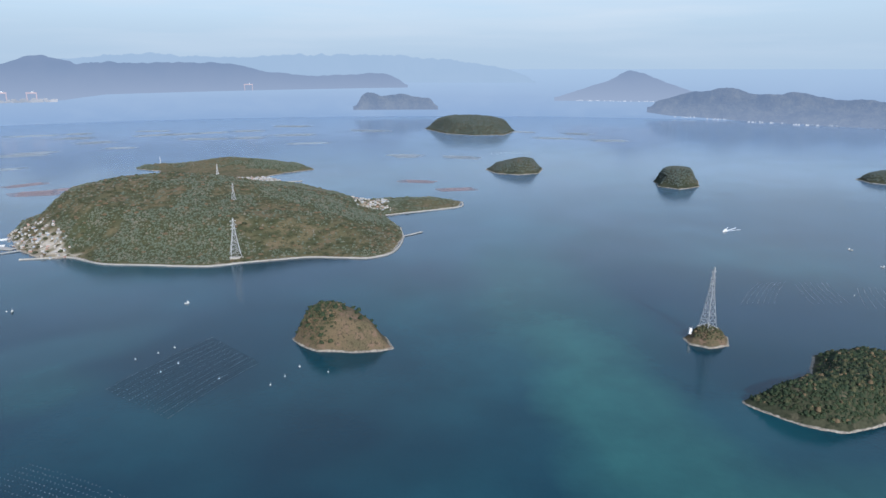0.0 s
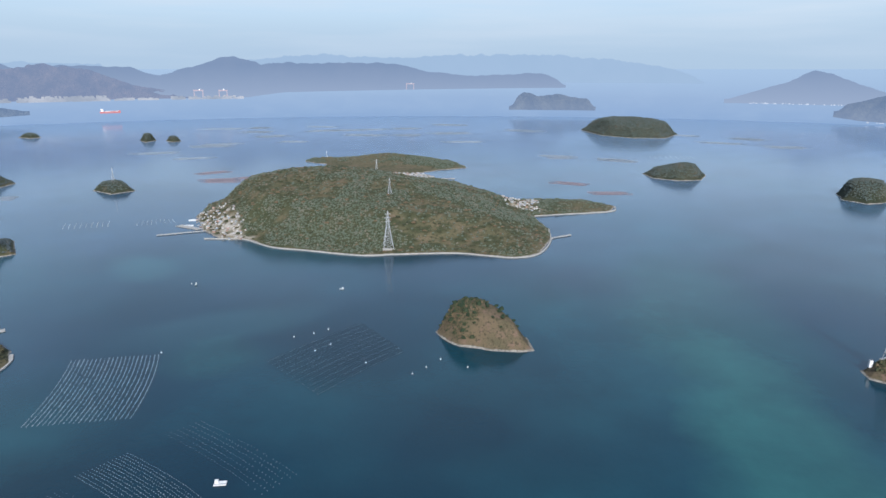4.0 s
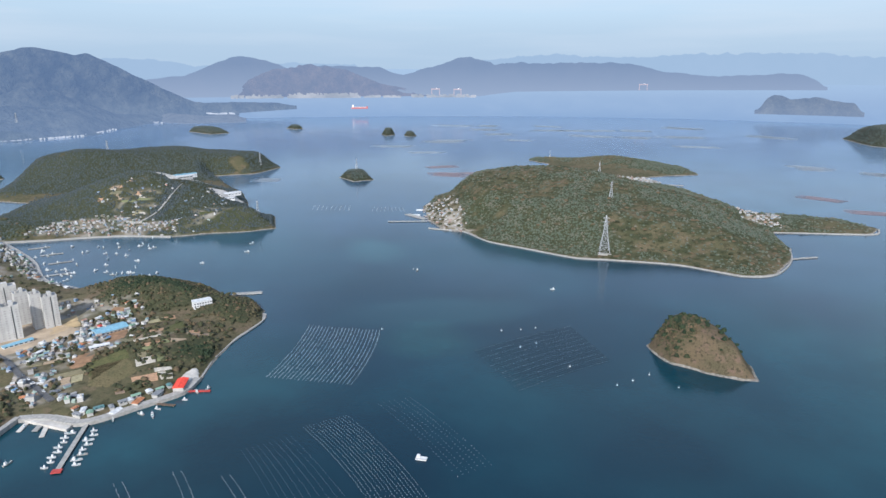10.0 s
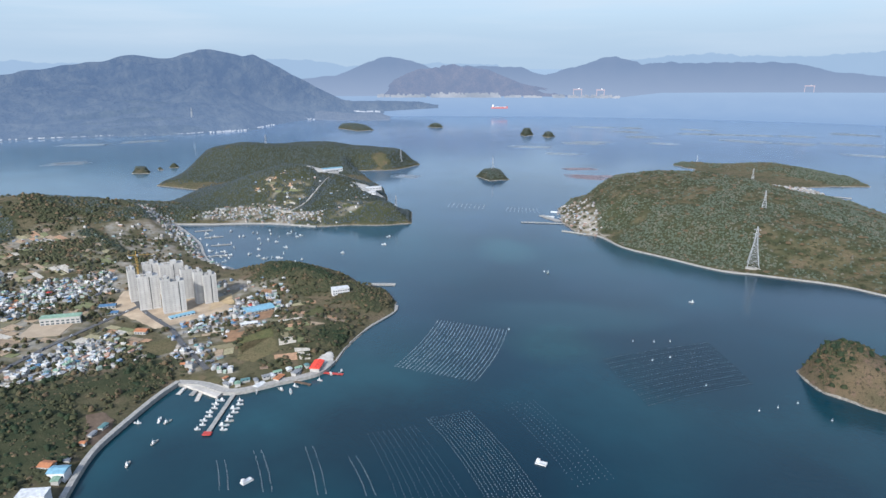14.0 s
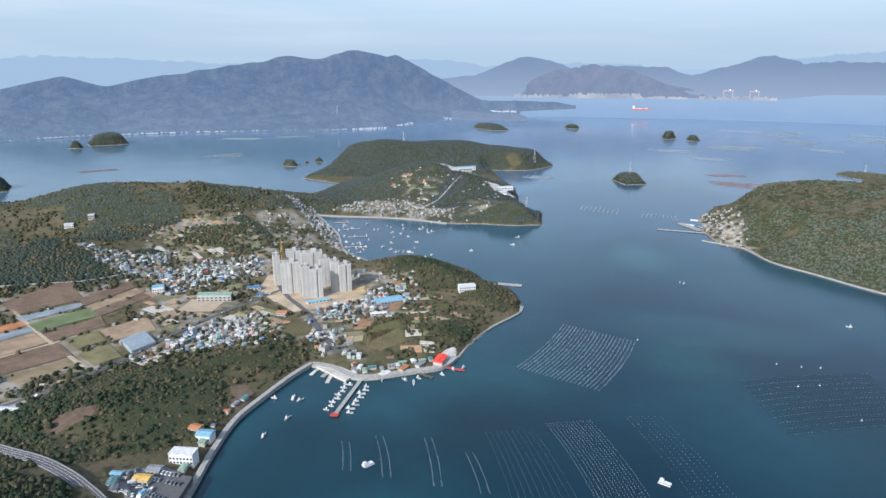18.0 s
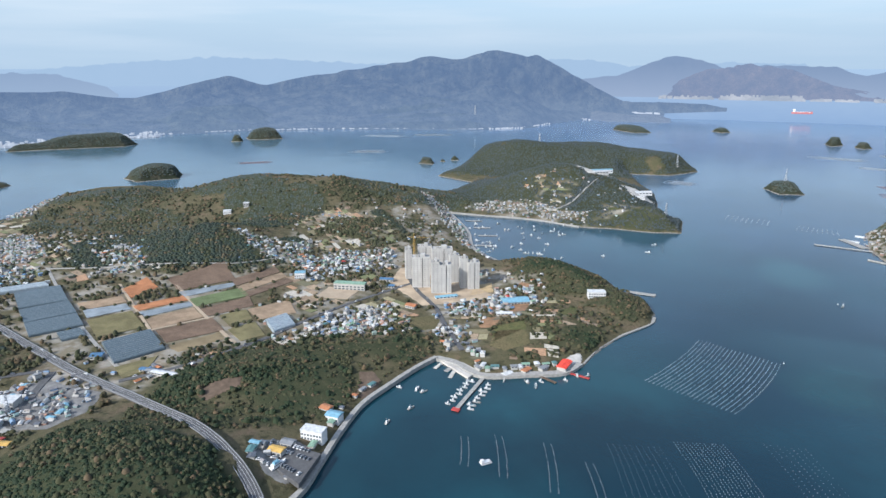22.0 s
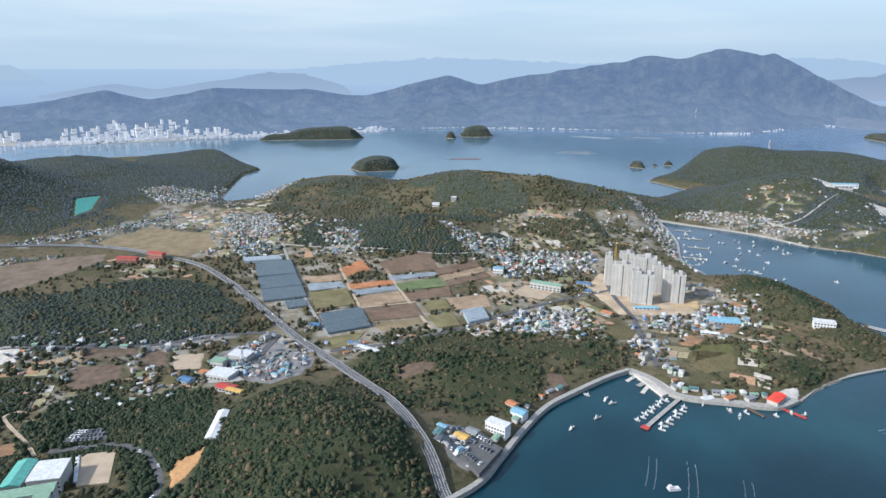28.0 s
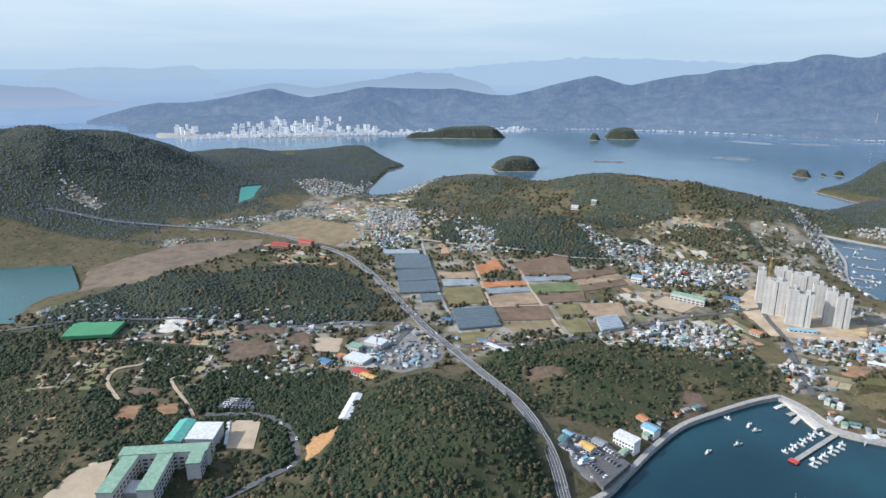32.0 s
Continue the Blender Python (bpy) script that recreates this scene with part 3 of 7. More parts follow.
# ---- islands and mainland ----
MAIN = Land([(-658, 1007), (-612, 1013), (-543, 976), (-472, 970), (-374, 963), (-316, 985), (-225, 1015), (-168, 1012), (-122, 1010), (-83, 1044), (-72, 1133), (-83, 1221),
    (-124, 1328), (-72, 1356), (34, 1413), (47, 1477), (-36, 1529), (-132, 1514), (-197, 1500), (-272, 1600), (-380, 1710), (-449, 1760), (-519, 1830), (-470, 1905), (-397, 1974),
    (-482, 2112), (-708, 2202), (-864, 2100), (-959, 2060), (-960, 1990), (-860, 1940), (-800, 1700), (-820, 1450), (-846, 1328), (-856, 1269), (-815, 1162), (-727, 1053)],
    [(-600, 1310, 240, 190, 0, 82), (-420, 1260, 210, 150, -15, 52), (-240, 1190, 170, 110, -25, 26), (-710, 1180, 140, 140, 40, 40), (-560, 1120, 240, 110, 0, 44),
     (-640, 2090, 190, 80, 0, 24), (-460, 2010, 70, 60, 0, 19), (-915, 2040, 45, 45, 0, 22), (-20, 1450, 60, 45, 30, 17), (-330, 1110, 170, 90, 0, 30)], 3.0, 0.45, 120)
SMALL = Land([(-174, 683), (-161, 666), (-137, 648), (-100, 645), (-71, 647), (-53, 656), (-66, 690), (-95, 718), (-131, 738), (-165, 722)],
    [(-138, 690, 50, 44, 0, 33), (-102, 680, 50, 34, -20, 23)], 2.0, 0.35, 22, 0.1, 3.0)
TOWER_ISLE = Land([(276, 688), (278, 667), (296, 655), (322, 664), (330, 690), (305, 706)], [(300, 680, 26, 20, 0, 12)], 2.5, 0.5, 14, 0.1, 3.0)
RIGHT = Land([(279, 539), (290, 520), (313, 496), (341, 483), (393, 498), (450, 520), (520, 590), (470, 660), (400, 640), (372, 588), (325, 560)],
    [(328, 522, 42, 34, 0, 24), (385, 536, 50, 40, 20, 21), (420, 590, 50, 40, 0, 10)], 2.0, 0.5, 26, 0.1, 4.0)
ISLES = {
    "egg-shaped wooded islet": Land([(131, 1981), (156, 1900), (220, 1869), (286, 1898), (312, 2001), (272, 2060), (182, 2050)], [(245, 1960, 62, 50, 20, 44), (180, 1970, 45, 40, 0, 22)], 2, 0.5, 30),
    "flat-topped wooded island": Land([(-97, 3383), (11, 3120), (143, 3032), (291, 3051), (362, 3249), (300, 3500), (34, 3480)], [(130, 3280, 190, 150, 0, 92), (250, 3220, 90, 90, 0, 60), (20, 3300, 80, 90, 0, 45)], 3, 0.5, 60),
    "round dark wooded islet": Land([(582, 1763), (572, 1680), (608, 1630), (682, 1680), (712, 1780), (644, 1830)], [(640, 1735, 62, 60, 0, 52)], 2, 0.6, 26),
    "low wooded islet in open water": Land([(1165, 1795), (1164, 1730), (1200, 1690), (1330, 1700), (1340, 1800), (1240, 1840)], [(1250, 1770, 70, 50, 0, 30)], 2, 0.5, 26),
    "wooded islet with a pylon": Land([(-1252, 1362), (-1166, 1330), (-1140, 1385), (-1215, 1445), (-1272, 1420)], [(-1205, 1388, 44, 38, 0, 26)], 2, 0.6, 20),
    "tiny round islet": Land([(-1940, 2420), (-1861, 2360), (-1870, 2440), (-1930, 2480)], [(-1898, 2425, 34, 34, 0, 34)], 2, 0.6, 16),
    "tiny wooded islet": Land([(-1825, 2440), (-1749, 2386), (-1755, 2450), (-1810, 2490)], [(-1785, 2440, 30, 30, 0, 22)], 2, 0.6, 16),
    "low tree-covered islet": Land([(-2559, 2400), (-2468, 2376), (-2460, 2430), (-2540, 2460)], [(-2510, 2420, 50, 26, -20, 20)], 2, 0.6, 16),
    "low rocky island": Land([(-2817, 1998), (-2616, 1972), (-2585, 2062), (-2800, 2150), (-2960, 2120)], [(-2740, 2050, 110, 50, 0, 26)], 3, 0.5, 30),
    "dome-shaped wooded islet": Land([(-2010, -210), (-1930, -170), (-1950, -60), (-2040, -50), (-2080, -140)], [(-2000, -120, 60, 60, 0, 46)], 2, 0.6, 24),
    "long wooded island before the city": Land([(-2824, -683), (-2847, -553), (-2857, -402), (-2867, -276), (-2931, -231), (-3043, -320), (-3022, -479), (-2945, -572), (-2879, -686)],
        [(-2948, -362, 120, 80, 90, 58), (-2924, -489, 80, 60, 90, 44), (-2869, -620, 80, 40, 90, 26)], 3, 0.5, 40),
    "low islet off the far shore": Land([(-2958, 207), (-2936, 283), (-2954, 352), (-3070, 355), (-3098, 271), (-3053, 203)], [(-3017, 285, 75, 70, 90, 50)], 2, 0.5, 30),
    "small knoll off the far shore": Land([(-2897, 126), (-2885, 171), (-2924, 184), (-2947, 139)], [(-2916, 153, 30, 28, 0, 30)], 2, 0.5, 16),
    "wooded islet beside the cape": Land([(-2001, 670), (-1966, 708), (-2012, 728), (-2046, 693)], [(-2007, 699, 34, 28, 20, 18)], 2, 0.5, 14),
    "rock with bushes beside the cape": Land([(-2014, 753), (-2004, 765), (-2027, 774), (-2037, 762)], [(-2021, 764, 14, 12, 20, 10)], 2, 0.5, 8),
    "tiny knoll beside the cape": Land([(-2030, 795), (-2015, 818), (-2043, 830), (-2056, 810)], [(-2036, 812, 20, 16, 20, 14)], 2, 0.5, 8),
}
COAST = [(-380, 0), (-411, 41), (-440, 60), (-482, 86), (-520, 114), (-547, 148), (-575, 188), (-590, 215), (-571, 232), (-536, 245), (-520, 292), (-512, 328), (-526, 361), (-551, 393),
    (-573, 440), (-591, 497), (-617, 520), (-666, 543), (-700, 535), (-775, 545), (-850, 530), (-890, 490), (-898, 431), (-977, 425), (-1086, 461), (-1182, 479), (-1261, 490)]
BAY = [(-1261, 500), (-1216, 538), (-1184, 579), (-1131, 634), (-1049, 684), (-1015, 740), (-966, 785), (-937, 837), (-1017, 906), (-1089, 887), (-1165, 964), (-1291, 1051), (-1441, 1118),
    (-1567, 1184), (-1502, 1274), (-1533, 1408), (-1640, 1440), (-1900, 1430), (-2130, 1260), (-2130, 1040), (-1960, 860), (-1739, 641), (-1600, 690), (-1520, 620)]
BACK = [(-1470, 540), (-1600, 480), (-1700, 350), (-1760, 150), (-1740, 20), (-1760, -50), (-1850, -140), (-1860, -250), (-1784, -329), (-1519, -392), (-1488, -440), (-1530, -470), (-1736, -490), (-1901, -505),
    (-1990, -476), (-2108, -559), (-2290, -700), (-2330, -900), (-2200, -1300), (-1900, -1900), (-500, -1900), (-250, -900), (-260, -200)]
MAINLAND = Land(COAST + BAY + BACK, [
    (-770, 465, 85, 46, 10, 19), (-632, 492, 50, 34, 20, 13), (-600, 380, 60, 55, 60, 12),
    (-605, 30, 75, 44, 100, 15), (-628, 140, 70, 36, 110, 8), (-448, -80, 84, 62, 50, 31), (-515, -120, 45, 45, 0, 6),
    (-800, -385, 90, 46, 60, 14), (-725, -465, 95, 48, 50, 18), (-640, -555, 75, 42, 50, 14),
    (-1110, 0, 110, 75, 80, 38), (-1150, -195, 100, 70, 80, 20), (-1140, 225, 130, 90, 70, 24), (-1600, -180, 100, 75, 90, 29),
    (-1460, 110, 140, 105, 70, 62), (-1390, 270, 140, 100, 80, 64), (-1310, 390, 110, 85, 120, 32),
    (-1830, 940, 125, 110, 60, 76), (-1770, 1130, 220, 140, 80, 66), (-1600, 1330, 120, 95, 120, 42), (-1320, 805, 125, 95, 45, 72), (-985, 775, 90, 60, 60, 42),
    (-1400, -1080, 205, 175, 0, 134), (-1230, -1170, 205, 185, 0, 154), (-1800, -930, 220, 120, 60, 60), (-2160, -680, 130, 90, 60, 34), (-1010, -1120, 160, 110, 60, 45)],
    5.0, 0.6, 55, 0.14, 3.0)

LANDS = {}
for land_name, body, pitch, mat, label in (
        ("mainland", MAINLAND, 8.0, TURF, "built-up peninsula with wooded hills, fields and villages"),
        ("main_island", MAIN, 8.0, TURF, "large wooded island with pylons and a sea wall"),
        ("small_island", SMALL, 3.0, ISLE_TURF, "small island, wooded on one side, brown grass on the other"),
        ("pylon_islet", TOWER_ISLE, 2.5, ISLE_TURF, "rocky islet that carries a tall pylon"),
        ("wooded_islet", RIGHT, 4.0, FLOOR_WOOD, "dark wooded island with a pale rock shore")):
    LANDS[land_name] = thing(land_name, body.mesh(land_name, pitch), mat, label, "land", kind="structure")
for label, body in ISLES.items():
    body.hills = [(*h[:5], h[5] * 0.8) for h in body.hills]
    LANDS[label] = thing("islet", body.mesh("islet", 6.0), FLOOR_WOOD, label, "islet", "islets", "structure")

# ---- plan of the mainland: lanes, fields, villages ----
ROADS = {
    "highway": (9, [(-385, 24), (-399, 17), (-424, 10), (-455, -3), (-515, -30), (-587, -75), (-640, -110), (-693, -147), (-775, -200), (-878, -266), (-966, -338), (-1020, -415), (-1068, -500), (-1088, -593), (-1078, -700), (-1053, -811), (-1030, -940)]),
    "harbour street": (6, [(-592, 246), (-664, 253), (-723, 263), (-794, 263), (-852, 269)]),
    "village street": (6, [(-828, 266), (-777, 162), (-736, 98), (-689, 39), (-650, -30), (-640, -95)]),
    "field lane": (4, [(-1066, -230), (-811, -150), (-679, -100)]),
    "dirt lane": (4, [(-945, -51), (-805, -15), (-690, 19)]),
    "cross lane": (3.5, [(-757, -127), (-774, -72), (-792, -3)]),
    "upper lane": (3.5, [(-963, -123), (-766, -72)]),
    "country road": (6, [(-588, -628), (-607, -556), (-641, -472), (-654, -334), (-691, -215), (-695, -165)]),
    "school road": (6, [(-461, -296), (-467, -251), (-452, -218), (-422, -194), (-401, -185), (-381, -201), (-355, -222)]),
    "hill road": (4, [(-1000, 130), (-985, 40), (-1010, -60), (-1060, -230)]),
    "school loop": (3.5, [(-472, -389), (-502, -423), (-527, -431), (-538, -416), (-553, -401)]),
    "farm lane": (3, [(-456, -304), (-474, -320), (-518, -365), (-527, -352)]),
    "cape lane": (4, [(-1155, 675), (-1167, 730), (-1199, 786), (-1240, 850)]),
    "works road": (7, [(-560, -145), (-600, -165), (-640, -168), (-690, -160)]),
}
FIELDS = {
    "tan": [[(-903, -168), (-914, -117), (-887, -108), (-874, -158)], [(-815, -82), (-835, -27), (-795, -15), (-776, -72)], [(-803, 38), (-819, 92), (-769, 94), (-761, 47)], [(-897, 30), (-936, 96), (-916, 103), (-874, 35)]],
    "film": [[(-874, -158), (-880, -109), (-857, -101), (-842, -149)], [(-840, -91), (-859, -31), (-842, -27), (-821, -82)], [(-903, -45), (-917, 26), (-902, 30), (-881, -38)]],
    "olive": [[(-833, -148), (-850, -100), (-787, -81), (-768, -129)], [(-794, 4), (-803, 36), (-767, 41), (-755, 13)], [(-743, 11), (-757, 43), (-708, 50), (-700, 23)], [(-679, -103), (-693, -62), (-654, -72), (-645, -92)]],
    "orange": [[(-940, -118), (-975, -89), (-932, -72), (-902, -104)], [(-867, -100), (-887, -40), (-866, -33), (-847, -92)]],
    "brown": [[(-961, -61), (-995, 19), (-928, 31), (-909, -45)], [(-826, -19), (-852, 44), (-814, 46), (-796, -9)], [(-928, 22), (-960, 90), (-939, 96), (-902, 30)], [(-869, 35), (-911, 102), (-894, 109), (-849, 40)], [(-770, -68), (-788, -5), (-743, 7), (-728, -55)]],
    "green": [[(-869, -32), (-892, 36), (-856, 44), (-837, -23)]],
    "ochre": [[(-719, -54), (-740, 1), (-716, 8), (-694, -43)], [(-1108, -562), (-1220, -513), (-1166, -388), (-1066, -341), (-1023, -383), (-1058, -490)]],
    "mud": [[(-719, -627), (-818, -693), (-891, -678), (-979, -636), (-1018, -575), (-1042, -514), (-1000, -500), (-926, -526), (-855, -551), (-761, -560), (-747, -617)]],
}
YARDS = {
    "green": [(-566, -526), (-582, -476), (-618, -485), (-606, -541)], "tan": [(-639, -262), (-645, -229), (-605, -223), (-605, -249)],
    "sand": [(-453, -268), (-457, -241), (-416, -228), (-413, -250)],
    "school": [(-315, -345), (-338, -350), (-368, -350), (-388, -331), (-342, -312), (-315, -312)], "court": [(-819, 127), (-795, 165), (-828, 191), (-854, 152)],
    "slip": [(-590, 216), (-597, 244), (-548, 250), (-537, 230)], "cars": [(-473, -292), (-476, -256), (-493, -266), (-489, -289)],
    "site": [(-735, 250), (-735, 350), (-880, 350), (-900, 270), (-840, 235)], "quay": [(-445, 66), (-470, 42), (-440, 30), (-412, 44)],
    "clay": [(-400, -178), (-420, -165), (-441, -166), (-430, -188)], "depot": [(-565, -165), (-640, -175), (-645, -210), (-570, -205)],
}
GREENHOUSES = [[(-969, -253), (-982, -200), (-917, -181), (-900, -233)], [(-895, -232), (-912, -179), (-862, -164), (-845, -216)], [(-841, -215), (-857, -162), (-811, -149), (-798, -202)],
               [(-797, -174), (-804, -151), (-779, -141), (-772, -165)], [(-749, -122), (-770, -74), (-701, -58), (-687, -104)], [(-994, -279), (-1005, -223), (-985, -216), (-975, -270)], [(-751, 55), (-764, 81), (-721, 94), (-711, 60)]]
VILLAGES = [  # outline, street grid's turn, house share
    ([(-1000, 130), (-993, 290), (-904, 268), (-883, 132)], 20, 0.75), ([(-750, 92), (-754, 215), (-674, 194), (-670, 102)], 35, 0.85),
    ([(-742, 275), (-755, 428), (-675, 386), (-680, 265)], 10, 0.55), ([(-681, 242), (-647, 276), (-560, 262), (-590, 226)], 50, 0.9),
    ([(-644, -466), (-682, -240), (-660, -228), (-630, -420)], 80, 0.55), ([(-1104, 40), (-1036, 185), (-950, 119), (-1028, 54)], 10, 0.45),
    ([(-1108, -337), (-1066, -240), (-1005, -244), (-1017, -294)], 60, 0.7), ([(-1101, -178), (-1098, -98), (-1025, -83), (-980, -131)], 0, 0.5),
    ([(-640, -130), (-690, -70), (-640, -20), (-600, -90)], 30, 0.25), ([(-600, -140), (-660, -110), (-700, -165), (-640, -215)], 40, 0.5)]
FAR_VILLAGES = [  # of the land, outline, share
    ("m", [(-1341, 446), (-1257, 510), (-985, 432), (-987, 408), (-1202, 440)], 0.66), ("m", [(-1262, 522), (-1046, 700), (-1087, 740), (-1231, 670), (-1288, 596)], 0.5),
    ("m", [(-1318, -400), (-1334, -303), (-1101, -229), (-1086, -320)], 0.8), ("m", [(-1421, -554), (-1545, -449), (-1607, -609), (-1552, -681)], 0.7),
    ("m", [(-1085, -710), (-1330, -507), (-1275, -487), (-1071, -666)], 0.6), ("m", [(-1145, -1002), (-1106, -869), (-1065, -858), (-1081, -957)], 0.7),
    ("m", [(-1700, -370), (-1500, -330), (-1480, -385), (-1700, -340)], 0.5), ("m", [(-880, -640), (-900, -560), (-1040, -560), (-1000, -680)], 0.35), ("m", [(-640, -640), (-600, -560), (-640, -480), (-680, -540)], 0.25),
    ("i", [(-790, 1110), (-815, 1190), (-740, 1170), (-640, 1060), (-600, 1018), (-655, 1003)], 0.33), ("i", [(-211, 1413), (-126, 1451), (-110, 1352), (-184, 1351)], 0.6), ("i", [(-597, 1790), (-467, 1830), (-444, 1740), (-537, 1690)], 0.7)]

SCATTERED = [([(-1519, -388), (-1720, -345), (-1700, -300), (-1500, -345)], 0.5, 8.0), ([(-1495, -448), (-1640, -486), (-1640, -520), (-1470, -485)], 0.6, 8.0), ([(-1254, -392), (-1262, -276), (-1040, -228), (-987, -273), (-1022, -350)], 0.3, 9.5), ([(-1204, -210), (-1234, -143), (-1080, -77), (-1041, -124), (-1071, -152)], 0.28, 9.5), ([(-686, 325), (-686, 390), (-639, 375), (-651, 318)], 0.25, 9.0), ([(-718, 53), (-761, 154), (-709, 210), (-644, 187), (-669, 122), (-671, 57)], 0.3, 8.0),
    ([(-560, -160), (-700, -260), (-720, -330), (-640, -520), (-560, -480), (-520, -300)], 0.28, 9.0), ([(-620, 250), (-700, 250), (-880, 360), (-760, 440), (-690, 420)], 0.26, 9.0),
    ([(-600, -90), (-760, 100), (-1000, 130), (-1030, 60), (-800, -120), (-660, -200)], 0.10, 11.0), ([(-1000, 130), (-1260, 150), (-1280, 330), (-1000, 330)], 0.13, 12.0),
    ([(-985, -60), (-1330, -240), (-1400, -480), (-1060, -470), (-1000, -330)], 0.2, 12.0), ([(-1260, 440), (-1000, 400), (-960, 330), (-1230, 350)], 0.22, 11.0),
    ([(-1030, 640), (-1230, 680), (-1290, 800), (-1160, 900), (-1020, 860)], 0.14, 13.0), ([(-1100, -600), (-1430, -560), (-1560, -460), (-1420, -400), (-1150, -430)], 0.16, 13.0), ([(-600, 245), (-660, 240), (-770, 200), (-760, 100), (-690, 90)], 0.3, 9.0),
    ([(-1330, 700), (-1300, 800), (-1217, 799), (-1125, 657), (-1185, 636)], 0.12, 11.0)]
PLAIN = [(-600, -95), (-690, -155), (-880, -275), (-1010, -300), (-1050, -120), (-1000, 60), (-1010, 290), (-880, 360), (-740, 400), (-640, 300), (-655, 230), (-680, 110), (-665, 20)]
CLEARINGS = [[(-1330, 700), (-1300, 800), (-1217, 799), (-1125, 657), (-1185, 636)], [(-1145, 793), (-1120, 905), (-1010, 800), (-1045, 715)], [(-1310, 825), (-1250, 835), (-1150, 880), (-1165, 955), (-1340, 955)]]

PATCHES = [
    ("concrete", [(-1312, 832), (-1262, 835), (-1252, 930), (-1330, 948)]),
    ("concrete", [(-1215, 895), (-1165, 890), (-1160, 955), (-1205, 955)]),
    ("meadow", [(-1120, 800), (-1095, 860), (-1030, 800), (-1060, 750)]),
    ("grey yard", [(-659, -206), (-675, -163), (-620, -105), (-576, -115), (-548, -138), (-573, -174), (-630, -220)]),
    ("grey yard", [(-664, -290), (-660, -275), (-683, -205), (-700, -200), (-690, -260)]),
    ("grey yard", [(-473, 14), (-479, 48), (-462, 62), (-436, 50), (-420, 36), (-432, 22)]),  # rough ground of another kind, with an uneven rim
    ("bare earth", [(-438, -376), (-467, -383), (-470, -362), (-443, -351)]),
    ("bare earth", [(-450, -340), (-472, -349), (-477, -329), (-459, -321)]),
    ("pale sand", [(-370, -341), (-379, -348), (-388, -331), (-371, -324)]),
    ("concrete", [(-612, -442), (-649, -458), (-651, -426), (-618, -412)]),
    ("brown soil", [(-628, -353), (-655, -359), (-668, -310), (-639, -298), (-630, -324)]),
    ("brown soil", [(-612, -286), (-645, -296), (-652, -272), (-614, -257)]),
    ("brown soil", [(-565, -339), (-608, -347), (-619, -304), (-587, -294), (-566, -315)]),
    ("pasture", [(-570, -255), (-593, -260), (-594, -241), (-572, -235)]),
    ("brown soil", [(-480, -391), (-498, -392), (-503, -366), (-485, -356)]),
    ("brown soil", [(-567, -24), (-588, -11), (-589, 20), (-571, 14), (-557, -15)]),
    ("ochre sand", [(-747, 316), (-787, 348), (-784, 371), (-751, 357)]),
    ("bare earth", [(-665, 338), (-695, 360), (-687, 379), (-658, 359)]),
    ("bare earth", [(-643, 287), (-666, 305), (-657, 318), (-634, 289)]),
    ("pasture", [(-673, 208), (-699, 220), (-698, 255), (-664, 239)]),
    ("meadow", [(-593, 281), (-633, 304), (-626, 338), (-601, 330)]),
    ("meadow", [(-618, 378), (-644, 399), (-651, 426), (-620, 408)]),
    ("concrete", [(-532, 332), (-540, 358), (-538, 362), (-507, 344), (-517, 331)]),
    ("ochre sand", [(-860, 311), (-880, 328), (-817, 341), (-795, 323)]),
    ("brown soil", [(-577, 128), (-576, 143), (-557, 145), (-530, 128), (-533, 115)]),
    ("bare earth", [(-636, 287), (-655, 301), (-647, 319), (-629, 303)]),
    ("pasture", [(-589, 277), (-621, 299), (-604, 330), (-572, 318), (-571, 287)]),
    ("bare earth", [(-755, 390), (-758, 404), (-745, 412), (-731, 401)]),
    ("pasture", [(-678, 209), (-701, 228), (-681, 255), (-653, 239), (-654, 216)]),
]

CELL, MX, MY = 3.0, -2400.0, -1950.0
TAKEN = np.zeros((740, 1160), bool)


def cells(lo, hi):
    i0, j0 = int((lo[0] - MX) / CELL), int((lo[1] - MY) / CELL)
    i1, j1 = int((hi[0] - MX) / CELL) + 2, int((hi[1] - MY) / CELL) + 2
    gx, gy = np.meshgrid(MX + CELL * np.arange(i0, i1), MY + CELL * np.arange(j0, j1), indexing="ij")
    return slice(i0, i1), slice(j0, j1), gx, gy


def take(outline, margin=2.0):
    a = np.array(outline)
    si, sj, gx, gy = cells(a.min(0) - margin, a.max(0) + margin)
    TAKEN[si, sj] |= inset(list(outline), gx, gy) > -margin


def is_free(x, y):
    i, j = ((np.asarray(x) - MX) / CELL).astype(int), ((np.asarray(y) - MY) / CELL).astype(int)
    ok = (i >= 0) & (j >= 0) & (i < TAKEN.shape[0]) & (j < TAKEN.shape[1])
    return ~(TAKEN[np.clip(i, 0, 739), np.clip(j, 0, 1159)] & ok)


def chain(points, gap=8.0):
    """A smooth line through the points, sampled about every gap metres."""
    p = [np.array(q, float) for q in points]
    p = [2 * p[0] - p[1]] + p + [2 * p[-1] - p[-2]]
    out = []
    for a, b, c, d in zip(p, p[1:], p[2:], p[3:]):
        n = max(2, int(np.linalg.norm(c - b) / gap))
        for s in np.arange(n) / n:
            out.append(0.5 * (2 * b + (c - a) * s + (2 * a - 5 * b + 4 * c - d) * s * s + (3 * b - a - 3 * c + d) * s ** 3))
    return np.array(out + [p[-2]])


